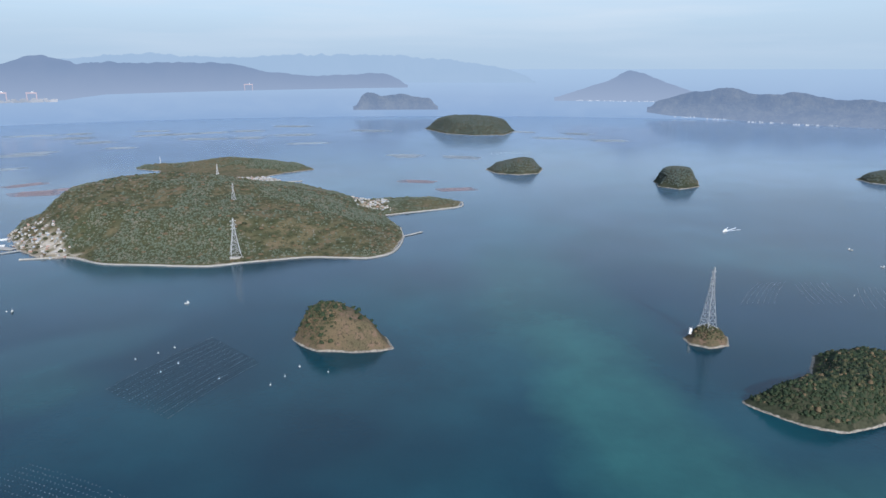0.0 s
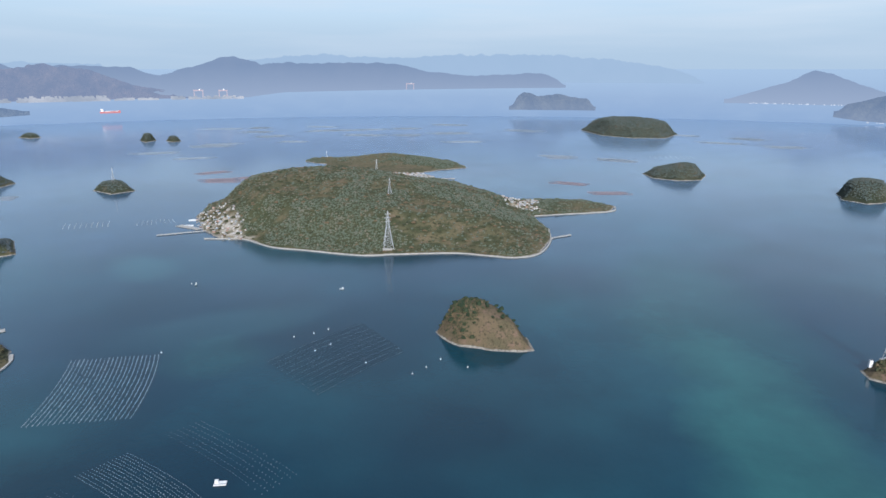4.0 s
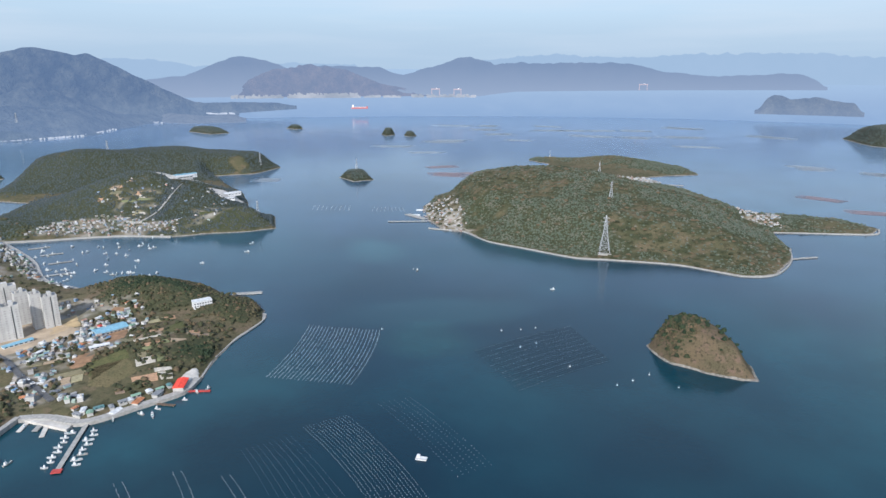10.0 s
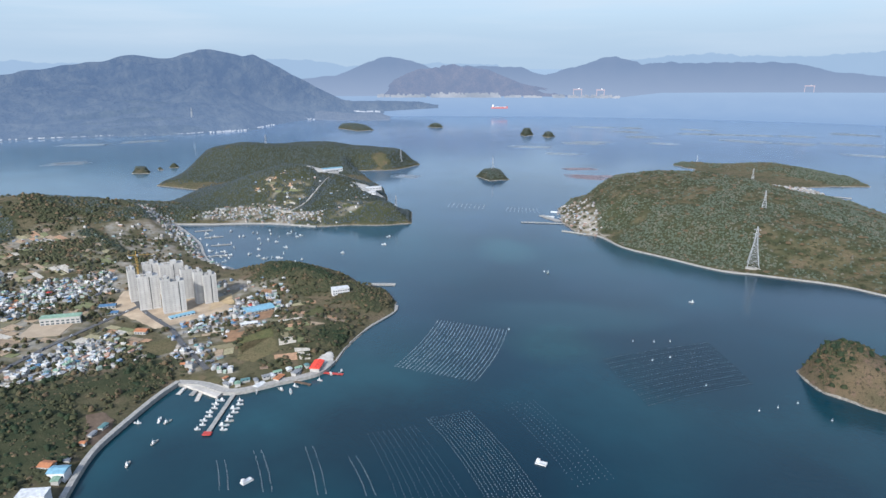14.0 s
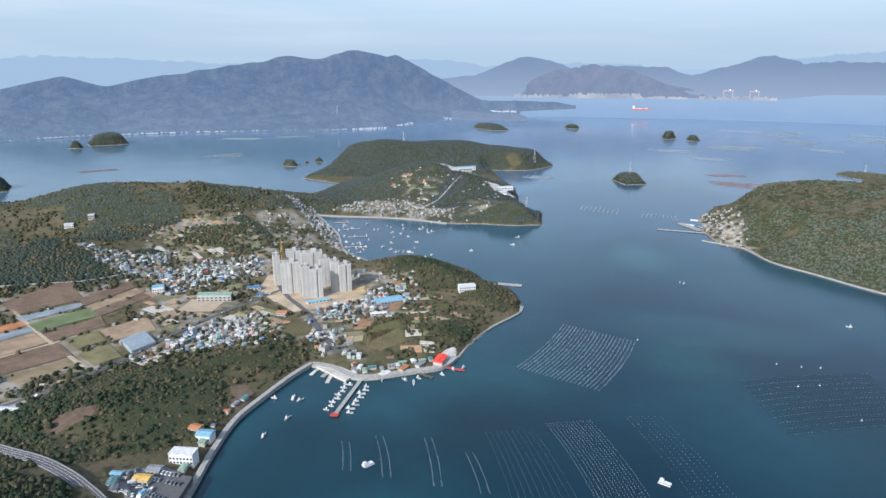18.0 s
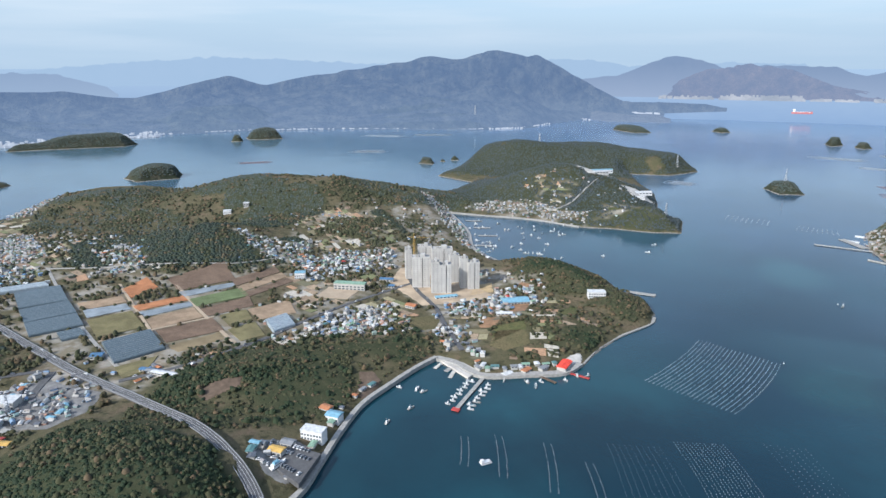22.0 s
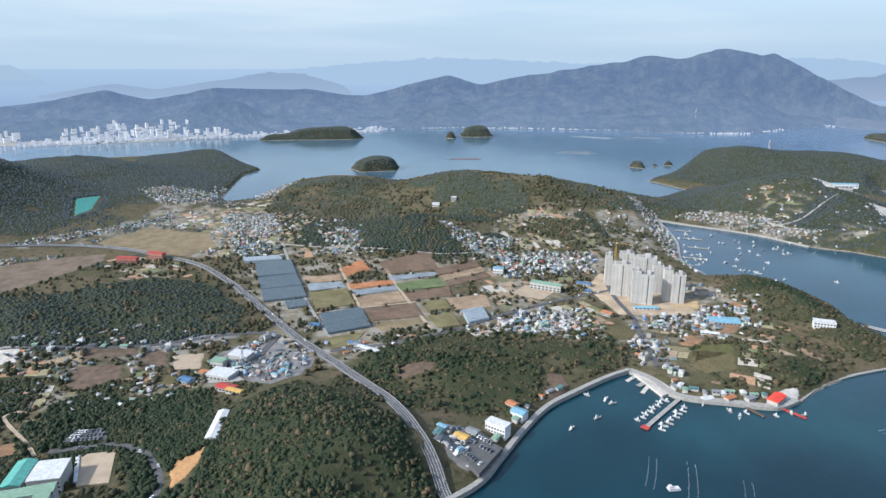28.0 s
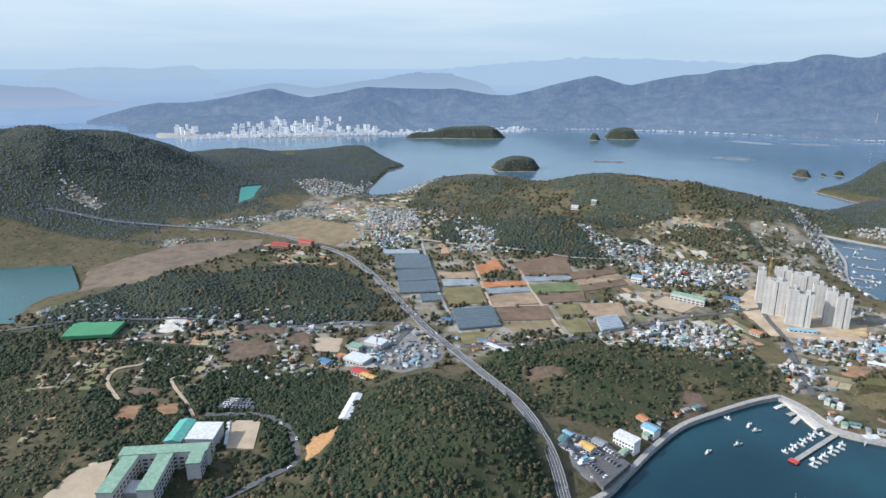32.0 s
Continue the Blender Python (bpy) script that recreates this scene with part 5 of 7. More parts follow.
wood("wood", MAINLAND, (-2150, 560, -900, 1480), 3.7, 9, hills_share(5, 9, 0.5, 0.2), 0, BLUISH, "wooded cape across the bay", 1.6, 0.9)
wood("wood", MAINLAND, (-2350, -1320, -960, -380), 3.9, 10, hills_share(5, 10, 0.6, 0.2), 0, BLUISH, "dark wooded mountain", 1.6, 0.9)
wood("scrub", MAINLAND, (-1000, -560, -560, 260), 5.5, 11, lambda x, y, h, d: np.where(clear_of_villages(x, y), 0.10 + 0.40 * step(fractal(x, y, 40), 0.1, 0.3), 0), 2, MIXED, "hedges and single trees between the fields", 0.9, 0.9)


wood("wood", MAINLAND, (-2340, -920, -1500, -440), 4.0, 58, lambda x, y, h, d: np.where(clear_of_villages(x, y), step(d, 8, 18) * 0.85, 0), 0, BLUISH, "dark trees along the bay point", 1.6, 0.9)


def slope_share(n0):
    def share(x, y, h, d):
        return np.where(clear_of_villages(x, y), 0.16 + 0.66 * step(fractal(x + n0, y, 48), -0.06, 0.14), 0) * step(d, 6, 14)
    return share


wood("wood", MAINLAND, (-690, -60, -500, 250), 3.0, 71, slope_share(0), 2, MIXED, "thickets on the slope above the cove", 1.2, 0.7)
wood("wood", MAINLAND, (-690, -60, -500, 250), 3.4, 72, lambda x, y, h, d: slope_share(40)(x, y, h, d) * 0.12, 2, PINE, "dark trees on the slope above the cove", 1.5, 1.1)
wood("scrub", MAINLAND, (-760, 290, -540, 540), 3.4, 73, lambda x, y, h, d: slope_share(90)(x, y, h, d) * 0.3, 2, MIXED, "thickets and hedges on the headland", 1.5, 0.9)
wood("scrub", MAINLAND, (-640, -640, -330, -150), 3.6, 74, lambda x, y, h, d: slope_share(150)(x, y, h, d) * 0.22, 2, MIXED, "brown thickets round the school", 1.5, 0.9)


def in_villages(x, y, h, d):
    return np.where(clear_of_villages(x, y), 0.0, 0.22)


wood("garden_trees", MAINLAND, (-1110, -470, -560, 430), 5.0, 91, in_villages, 2, MIXED, "garden trees between the houses", 0.9, 0.8)
wood("garden_trees", MAINLAND, (-1620, -700, -980, 760), 6.0, 92, in_villages, 1, OLIVE, "trees between the far village's houses", 0.9, 0.7)


def island_share(x, y, h, d):
    return np.where(clear_of_villages(x, y), step(h, 3, 9) * (0.10 + 0.90 * wooded(x, y)), 0)


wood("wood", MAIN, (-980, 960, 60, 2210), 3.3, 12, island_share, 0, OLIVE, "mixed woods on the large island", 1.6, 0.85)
wood("scrub", MAIN, (-860, 960, -60, 1400), 5.0, 13, lambda x, y, h, d: 0.16 + 0 * x, 1, MIXED, "brown scrub on the island's slopes", 1.4, 0.6)
wood("wood", SMALL, (-190, 630, -40, 750), 2.3, 14, lambda x, y, h, d: step(-(x + 121) + 0.35 * (y - 690) + 18 * field(x, y, 24), -10, 8) * step(d, 4, 9), 2, MIXED, "low trees on the small island", 1.4, 1.1)
wood("wood", SMALL, (-190, 630, -40, 750), 4.0, 15, lambda x, y, h, d: np.where(x < -120, 0.4, 0.1) + 0 * x, 2, PINE, "a few dark pines on the small island", 1.2, 1.0)
wood("wood", TOWER_ISLE, (260, 640, 345, 715), 2.2, 16, lambda x, y, h, d: step(d, 5, 9) * 0.85, 2, MIXED, "low brown bushes on the pylon islet", 1.2, 0.9)
wood("wood", RIGHT, (270, 470, 530, 670), 2.5, 17, lambda x, y, h, d: step(d, 5, 9), 2, PINE, "dense dark pines on the near island", 1.5, 1.15)
wood("wood", RIGHT, (270, 470, 530, 670), 4.0, 18, lambda x, y, h, d: step(d, 5, 9) * 0.4, 2, MIXED, "brown-leaved trees among the pines", 0.95, 1.0)
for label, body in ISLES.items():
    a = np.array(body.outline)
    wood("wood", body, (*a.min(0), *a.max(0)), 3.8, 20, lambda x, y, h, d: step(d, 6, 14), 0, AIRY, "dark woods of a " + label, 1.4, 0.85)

def clear_ground(x, y):
    """1 where nothing built lies within about ten metres, 0 elsewhere."""
    ok = np.ones(np.shape(x), bool)
    for a in (-9, -4.5, 0, 4.5, 9):
        for b in (-9, -4.5, 0, 4.5, 9):
            ok &= is_free(x + a, y + b)
    return ok


def undergrowth(ob, land, lift, lots=()):
    """Ground darkened by tree density and paved lots in the villages, as attributes of the land's points."""
    co = np.empty(len(ob.data.vertices) * 3, np.float32)
    ob.data.vertices.foreach_get("co", co)
    x, y = co[0::3].astype(float), co[1::3].astype(float)
    lo, cell = (x.min() - 20, y.min() - 20), 5.0
    shape = (int((x.max() - lo[0]) / cell) + 8, int((y.max() - lo[1]) / cell) + 8)
    grid = np.zeros(shape)
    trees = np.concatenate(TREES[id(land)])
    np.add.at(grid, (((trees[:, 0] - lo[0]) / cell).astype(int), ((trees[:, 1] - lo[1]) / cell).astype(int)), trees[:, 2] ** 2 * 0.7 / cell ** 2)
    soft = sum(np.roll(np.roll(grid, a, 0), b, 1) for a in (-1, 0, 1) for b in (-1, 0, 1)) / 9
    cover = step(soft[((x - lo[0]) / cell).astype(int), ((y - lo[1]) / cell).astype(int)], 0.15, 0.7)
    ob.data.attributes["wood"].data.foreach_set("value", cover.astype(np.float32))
    co[2::3] += lift * step(cover, 0.6, 1.0) * clear_ground(x, y)  # ground raised between the crowns, so gaps in the wood show less shade
    ob.data.vertices.foreach_set("co", co)
    ob.data.update()
    paved = np.zeros(len(x))
    for outline, weight in lots:
        paved = np.maximum(paved, weight * step(inset(outline, x, y) + 10 * fractal(x, y, 30), -5, 5) * step(fractal(x + 11, y, 26), -0.25, 0.15))
    ob.data.attributes.new("paved", "FLOAT", "POINT").data.foreach_set("value", paved.astype(np.float32))


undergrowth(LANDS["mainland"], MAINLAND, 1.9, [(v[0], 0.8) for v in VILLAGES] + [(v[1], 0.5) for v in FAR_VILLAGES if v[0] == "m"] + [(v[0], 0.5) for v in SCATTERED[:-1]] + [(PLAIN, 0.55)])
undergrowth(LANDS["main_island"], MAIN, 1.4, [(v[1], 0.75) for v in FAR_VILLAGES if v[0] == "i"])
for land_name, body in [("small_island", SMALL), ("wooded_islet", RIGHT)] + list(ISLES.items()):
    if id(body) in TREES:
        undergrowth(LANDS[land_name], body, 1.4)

# ---- buildings ----
def prism(bm, w, d, h, rise, over=0.6):
    """A gabled roof with eaves, ridge along x, standing on height h."""
    x, y = w / 2 + over, d / 2 + over
    pts = [(-x, -y, h), (x, -y, h), (x, y, h), (-x, y, h), (-x, 0, h + rise), (x, 0, h + rise)]
    low = [(p[0], p[1], p[2] - 0.3) for p in pts[:4]]
    vs = [bm.verts.new(p) for p in pts + low]
    for f in ((0, 1, 5, 4), (2, 3, 4, 5), (1, 2, 5), (3, 0, 4), (9, 8, 7, 6), (6, 7, 1, 0), (7, 8, 2, 1), (8, 9, 3, 2), (9, 6, 0, 3)):
        bm.faces.new([vs[i] for i in f])
    return bm


def house(w, d, h, roof, wall_mat, roof_mat, label):
    ob = thing("house", None, None, label, "house", "village houses")
    part("wall", box(bmesh.new(), w, d, h + 1.5, pose(0, 0, -1.5)), wall_mat, ob)
    if roof == "gable":
        part("roof", prism(bmesh.new(), w, d, h, d * 0.28), roof_mat, ob)
    elif roof == "hip":
        part("roof", box(bmesh.new(), w + 1.2, d + 1.2, d * 0.24, pose(0, 0, h), 0.45), roof_mat, ob)
    else:
        bm = box(bmesh.new(), w + 0.3, d + 0.3, 0.9, pose(0, 0, h))
        part("roof", bm, roof_mat, ob)
        part("stair_hut", box(bmesh.new(), w * 0.3, d * 0.35, 2.2, pose(w * 0.25, d * 0.2, h + 0.9)), wall_mat, ob)
    part("door", box(bmesh.new(), 1.1, 0.12, 2.1, pose(-w * 0.05, -d / 2 - 0.05, 0)), DARK, ob)
    for fx in (-0.32, 0.28):
        part("window", box(bmesh.new(), w * 0.2, 0.12, 1.3, pose(w * fx, -d / 2 - 0.05, 1.0)), GLASS, ob)
    return ob


HOUSES = [house(a[0] * 0.49, a[1] * 0.49, a[2] * 0.62, *a[3:]) for a in (
    (11, 7.5, 3.0, "gable", PALE, ROOFS["orange"], "small pale house with an orange tiled roof"), (10, 7, 2.9, "gable", PALE, ROOFS["grey"], "small pale house with a grey roof"),
    (10, 8, 3.0, "hip", PALE, ROOFS["teal"], "village house with a teal hipped roof"), (12, 8, 3.2, "gable", CONCRETE, ROOFS["slate"], "old house with a dark slate roof"),
    (11, 8, 3.1, "hip", PALE, ROOFS["blue"], "village house with a bright blue roof"), (12, 9, 6.2, "flat", PALE, ROOFS["green"], "two-storey white house with a green flat roof"),
    (13, 10, 6.4, "flat", PALE, ROOFS["white"], "two-storey house with a white flat roof"), (9, 7, 2.8, "gable", PALE, ROOFS["sky"], "small house with a light blue roof"),
    (14, 10, 9.2, "flat", PALE, ROOFS["grey"], "three-storey block with a grey flat roof"), (10, 8, 3.0, "hip", PALE, ROOFS["grey"], "low house with a grey hipped roof"),
    (12, 8, 3.4, "gable", PALE, ROOFS["white"], "white shed with a pale metal roof"), (11, 9, 3.2, "hip", PALE, ROOFS["red"], "village house with a dark red roof"))]
SHARES = np.array([7, 14, 9, 10, 6, 9, 12, 5, 6, 12, 10, 2], float)
used_kinds = set()


def set_down(kind, x, y, turn):
    """Puts up a house of that kind; the first of each is the pattern itself."""
    m = pose(x, y, MAINLAND.at(x, y) + 0.1, 0, 0, turn)
    take([(x - 3, y - 3), (x + 3, y - 3), (x + 3, y + 3), (x - 3, y + 3)], 0)
    if kind in used_kinds:
        return copy_thing(HOUSES[kind], m)
    used_kinds.add(kind)
    HOUSES[kind].matrix_basis = m
    return HOUSES[kind]


r = np.random.default_rng(3)
built = 0
for outline, turn, share in VILLAGES:
    a = np.array(outline)
    c, s = math.cos(radians(turn)), math.sin(radians(turn))
    mid = a.mean(0)
    for u in np.arange(-130, 131, 8.4):
        for v in np.arange(-130, 131, 7.6):
            x, y = mid[0] + u * c - v * s + r.uniform(-2, 2), mid[1] + u * s + v * c + r.uniform(-1.5, 1.5)
            if inset(outline, x, y) > 2 and r.random() < share * 0.52 and is_free(x, y) and is_free(x + 4, y) and is_free(x, y + 4) and built < 300:
                set_down(int(r.choice(12, p=SHARES / SHARES.sum())), x, y, turn + r.choice([0, 90, 180, 270]) + r.uniform(-8, 8))
                built += 1


def village_mesh(land, outline, share, seed, gap=9.0, packed=False):
    """A joined village across the water: plain gabled and flat houses."""
    q = np.random.default_rng(seed)
    a = np.array(outline)
    bm_v, bm_f = [], []
    for x in np.arange(a[:, 0].min(), a[:, 0].max(), gap):
        for y in np.arange(a[:, 1].min(), a[:, 1].max(), gap):
            px, py = x + q.uniform(-4, 4), y + q.uniform(-4, 4)
            if inset(outline, px, py) < 1 or q.random() > share or not (packed or is_free(px, py)):
                continue
            w, d, h = q.uniform(3.0, 6.2), q.uniform(2.7, 4.2), q.choice([1.7, 1.9, 2.1, 2.3, 3.4])
            z, t = land.at(px, py) - 1, q.uniform(0, 6.28)
            base = np.array([(-1, -1), (1, -1), (1, 1), (-1, 1)]) * (w / 2, d / 2)
            wall = np.array([(*b, 0) for b in base] + [(*b, h + 1) for b in base])
            k = len(bm_v)
            faces = [(0, 1, 5, 4), (1, 2, 6, 5), (2, 3, 7, 6), (3, 0, 4, 7), (4, 5, 6, 7)]
            ridge = 0.9 if h > 5 else d * 0.3
            roof = np.array([(*(b * 1.08), h + 1.02) for b in base] + [(-w / 2, 0, h + 1 + ridge), (w / 2, 0, h + 1 + ridge), (w / 2, 0, h + 1 + ridge), (-w / 2, 0, h + 1 + ridge)])
            rf = [(0, 1, 5, 4), (2, 3, 7, 6), (1, 2, 6, 5), (3, 0, 4, 7)]
            for vs, fs in ((wall, faces), (roof, rf)):
                k = len(bm_v)
                for p in vs:
                    bm_v.append((px + p[0] * math.cos(t) - p[1] * math.sin(t), py + p[0] * math.sin(t) + p[1] * math.cos(t), z + p[2]))
                bm_f += [tuple(i + k for i in f) for f in fs]
    return np_mesh("village", bm_v, bm_f)


for i, (which, outline, share) in enumerate(FAR_VILLAGES):
    label = {9: "crowded white fishing village on the island", 10: "village on the neck of the spit", 11: "fishing village on the island's back shore", 0: "crowded quayside village at the bay's head", 1: "fishing village along the bay"}.get(i, "scattered village houses among gardens")
    thing("village", village_mesh(MAINLAND if which == "m" else MAIN, outline, share, 40 + i, 7.5), WHITE_VILLAGE if which == "i" or i < 2 else VILLAGE, label, "village", "far villages", "stuff")

for i, (outline, turn, share) in enumerate(VILLAGES):
    thing("village", village_mesh(MAINLAND, outline, share * 0.5, 80 + i, 5.3), VILLAGE, "sheds and lean-tos packed between the houses", "village", "outbuildings", "stuff")

for i, (outline, share, gap) in enumerate(SCATTERED):
    thing("village", village_mesh(MAINLAND, outline, share, 120 + i, gap), VILLAGE, "scattered farmhouses and sheds among the plots", "village", "scattered houses", "stuff")

for i, outline in enumerate(([(-655, -200), (-670, -165), (-620, -110), (-580, -118), (-553, -138), (-576, -170), (-628, -214)], [(-473, 16), (-477, 44), (-462, 56), (-452, 40), (-440, 22)])):
    thing("village", village_mesh(MAINLAND, outline, 0.42, 160 + i, 7.5, True), VILLAGE, "sheds, stacked goods and lean-tos in a works yard", "village", "outbuildings", "stuff")


def plots(outline, turn, share, seed, label):
    """Small garden plots and paddies in a loose grid: thin raised beds, joined."""
    q = np.random.default_rng(seed)
    a = np.array(outline, float)
    mid, c, s = a.mean(0), math.cos(radians(turn)), math.sin(radians(turn))
    reach = np.abs(a - mid).max() * 1.5
    vs, fs = [], []
    v = -reach
    while v < reach:
        deep = q.uniform(7, 15)
        u = -reach
        while u < reach:
            wide = q.uniform(9, 30)
            corners = [(u + 0.6, v + 0.6), (u + wide - 0.6, v + 0.6), (u + wide - 0.6, v + deep - 0.6), (u + 0.6, v + deep - 0.6)]
            pts = np.array([(mid[0] + e * c - f * s, mid[1] + e * s + f * c) for e, f in corners])
            pts += q.uniform(-0.8, 0.8, pts.shape)
            if q.random() < share and (inset(outline, pts[:, 0], pts[:, 1]) > 0).all() and is_free(pts[:, 0], pts[:, 1]).all() and is_free(*pts.mean(0)):
                z = MAINLAND.z(pts[:, 0], pts[:, 1])
                k = len(vs)
                vs += [(*p, h + 0.55) for p, h in zip(pts, z)] + [(*p, h - 1.0) for p, h in zip(pts, z)]
                fs += [tuple(i + k for i in f) for f in ((0, 1, 2, 3), (0, 4, 5, 1), (1, 5, 6, 2), (2, 6, 7, 3), (3, 7, 4, 0))]
            u += wide
        v += deep
    thing("garden_plots", np_mesh("garden_plots", vs, fs), PLOTS, label, "garden plots", "garden plots", "stuff")


for i, (zone, turn, share) in enumerate((([(-560, -160), (-700, -260), (-720, -330), (-600, -560), (-470, -430), (-480, -300)], 15, 0.6), ([(-640, 60), (-760, 60), (-1000, 120), (-1010, 300), (-760, 245), (-655, 235)], 25, 0.75),
        ([(-545, 262), (-690, 262), (-700, 430), (-590, 440), (-535, 330)], 60, 0.5), ([(-1000, 130), (-1250, 150), (-1260, 340), (-1000, 320)], 12, 0.55), ([(-1010, -60), (-1330, -250), (-1330, -480), (-1060, -460), (-1000, -330)], 35, 0.7),
        ([(-880, -300), (-1050, -420), (-1000, -520), (-880, -420)], 55, 0.6), ([(-640, -40), (-720, -40), (-720, 100), (-660, 100)], 20, 0.7), ([(-1330, 700), (-1300, 800), (-1217, 799), (-1125, 657), (-1185, 636)], 40, 0.4), ([(-990, 30), (-1040, -80), (-1010, -250), (-985, -150)], 15, 0.7),
        ([(-1500, -380), (-1350, -520), (-1250, -420), (-1350, -280), (-1480, -320)], 30, 0.55), ([(-570, -540), (-440, -600), (-380, -420), (-480, -400)], 20, 0.35))):
    plots(zone, turn, share, 60 + i, "patchwork of small brown vegetable plots")

# ---- tower blocks ----
win = bpy.data.meshes.new("window")
bm = box(bmesh.new(), 1.9, 0.25, 1.5)
bm.to_mesh(win)
bm.free()
# openings are raised panels; their shade is a darker concrete colour
win.materials.append(plain("painted-shade opening", (0.36, 0.35, 0.335), 0.8, 0, 0.1))


def tower_block(x, y, w, d, turn, high, label):
    high *= 0.93
    t = thing("apartment_tower", None, None, label, "apartment building", "tower blocks")
    t.matrix_basis = pose(x, y, MAINLAND.at(x, y), 0, 0, turn)
    part("body", box(bmesh.new(), w, d, high + 3, pose(0, 0, -3)), TOWER, t)
    bm = bmesh.new()
    for sx, sy, lx, ly in ((0, -d / 2, w, 0.4), (0, d / 2, w, 0.4), (-w / 2, 0, 0.4, d), (w / 2, 0, 0.4, d)):
        box(bm, lx, ly, 1.2, pose(sx, sy, high))
    part("parapet", bm, TOWER, t)
    part("lift_house", box(bmesh.new(), w * 0.25, d * 0.5, 4.5, pose(w * 0.1, 0, high)), TOWER, t)
    part("water_tank", box(bmesh.new(), w * 0.16, d * 0.3, 2.6, pose(-w * 0.22, 0, high)), CONCRETE, t)
    if w > 15:
        part("joint", box(bmesh.new(), 0.8, 0.3, high, pose(w * 0.08, -d / 2 - 0.1, 0)), DARK, t, "dark upright strip between two stair bays")
    cols = max(2, int(w / 4.2))
    for f in range(1, int(high / 2.9)):
        for c in range(cols):
            part("window", win, None, t, "", pose(-w / 2 + w * (c + 0.5) / cols, -d / 2 - 0.06, f * 2.9))
    return t


for x, y, w, d, turn, high, label in ((-857, 270, 9, 20, 76, 46, "narrow bare concrete tower block seen from its end"), (-811, 274, 25, 13, 72, 47, "broad bare concrete tower block under construction"),
        (-781, 284, 11, 13, 74, 47, "slim bare concrete tower block"), (-777, 297, 16, 13, 74, 43, "bare concrete tower block with a lift house"), (-815, 325, 14, 13, 76, 43, "bare concrete tower block behind the others"),
        (-786, 328, 11, 13, 76, 46, "slim bare concrete tower block beside its twin"), (-778, 339, 16, 13, 76, 41, "bare concrete tower block next to the headland"),
        (-862, 297, 20, 13, 74, 47, "rear concrete tower block with scaffolded top"), (-845, 318, 30, 13, 74, 46, "rear concrete tower block, still bare")):
    tower_block(x, y, w, d, turn, high, label)

crane = thing("tower_crane", None, None, "yellow-orange tower crane over the tower blocks", "crane")
crane.matrix_basis = pose(-884, 288, MAINLAND.at(-884, 288), 0, 0, 20)
bm = bmesh.new()
for cx, cy in ((-1, -1), (1, -1), (1, 1), (-1, 1)):
    beam(bm, (cx, cy, 0), (cx, cy, 52), 0.3)
for k in range(13):
    beam(bm, (-1, -1, 4 * k), (1, -1, 4 * k + 4), 0.25), beam(bm, (1, 1, 4 * k), (-1, 1, 4 * k + 4), 0.25)
part("mast", bm, ROOFS["ochre"], crane)
bm = bmesh.new()
beam(bm, (0, 0, 52), (3, 26, 47), 0.9), beam(bm, (0, 0, 57), (2, 13, 50), 0.3), beam(bm, (0, 0, 52), (0, 0, 57), 0.5)
part("jib", bm, ROOFS["ochre"], crane)
bm = beam(bmesh.new(), (0, 0, 52), (-1, -11, 54), 1.0)
part("counter_jib", bm, ROOFS["ochre"], crane)
part("cab", box(bmesh.new(), 2.2, 2.2, 2.4, pose(0, 1.5, 50)), WHITE, crane)
part("ballast", box(bmesh.new(), 2, 2, 2.4, pose(-1, -11, 51.8)), CONCRETE, crane)


# ---- larger buildings of the town ----
def hall(x, y, w, d, h, turn, wall_mat, roof_mat, label, gable=True, category="building", bays=5):
    w, d, h = (w, d, h) if category == "school" else (w * 0.74, d * 0.74, h * 0.66)
    ob = thing("hall", None, None, label, category)
    ob.matrix_basis = pose(x, y, MAINLAND.at(x, y), 0, 0, turn)
    part("wall", box(bmesh.new(), w, d, h + 3, pose(0, 0, -3)), wall_mat, ob)
    if gable:
        part("roof", prism(bmesh.new(), w, d, h, min(2.4, d * 0.15)), roof_mat, ob)
    else:
        part("roof", box(bmesh.new(), w + 0.6, d + 0.6, 0.8, pose(0, 0, h)), roof_mat, ob)
    for k in range(bays):
        for f in range(max(1, int(h / 3.4))):
            part("window", box(bmesh.new(), w / bays * 0.6, 0.14, 1.6, pose(-w / 2 + w * (k + 0.5) / bays, -d / 2 - 0.06, 1 + 3.3 * f)), GLASS, ob)
    return ob


GREEN_ROOF = ROOFS["green"]
hall(-352, -299, 46, 11, 16, 192, PALE, GREEN_ROOF, "five-storey school wing with a pale green roof", False, "school", 9)
hall(-359, -274, 46, 11, 16, 195, PALE, GREEN_ROOF, "second five-storey school wing with a green roof", False, "school", 9)
hall(-384, -283, 64, 11, 16.4, 106, PALE, GREEN_ROOF, "long school block with a pale green roof", False, "school", 12)
hall(-380, -255, 20, 10, 16, 197, PALE, GREEN_ROOF, "short school wing with a stair tower", False, "school", 4)
hall(-419, -271, 22, 25, 12, 100, PALE, ROOFS["white"], "large white-roofed school gymnasium", False, "school", 5)
hall(-418, -292, 32, 13, 11, 189, PALE, plain("sea green roof", (0.12, 0.38, 0.32), 0.6), "school annexe with a sea-green pitched roof", True, "school", 6)
hall(-353, -288, 14, 10, 5, 192, PALE, ROOFS["white"], "low white-roofed hall between the school wings", False, "school", 3)
hall(-434, -260, 50, 3, 3, 204, WHITE, ROOFS["white"], "white covered stand along the sports ground", False, "grandstand", 6)
hall(-626, -186, 30, 20, 10, 73, PALE, ROOFS["white"], "white works building with a flat roof", False, "building", 5)
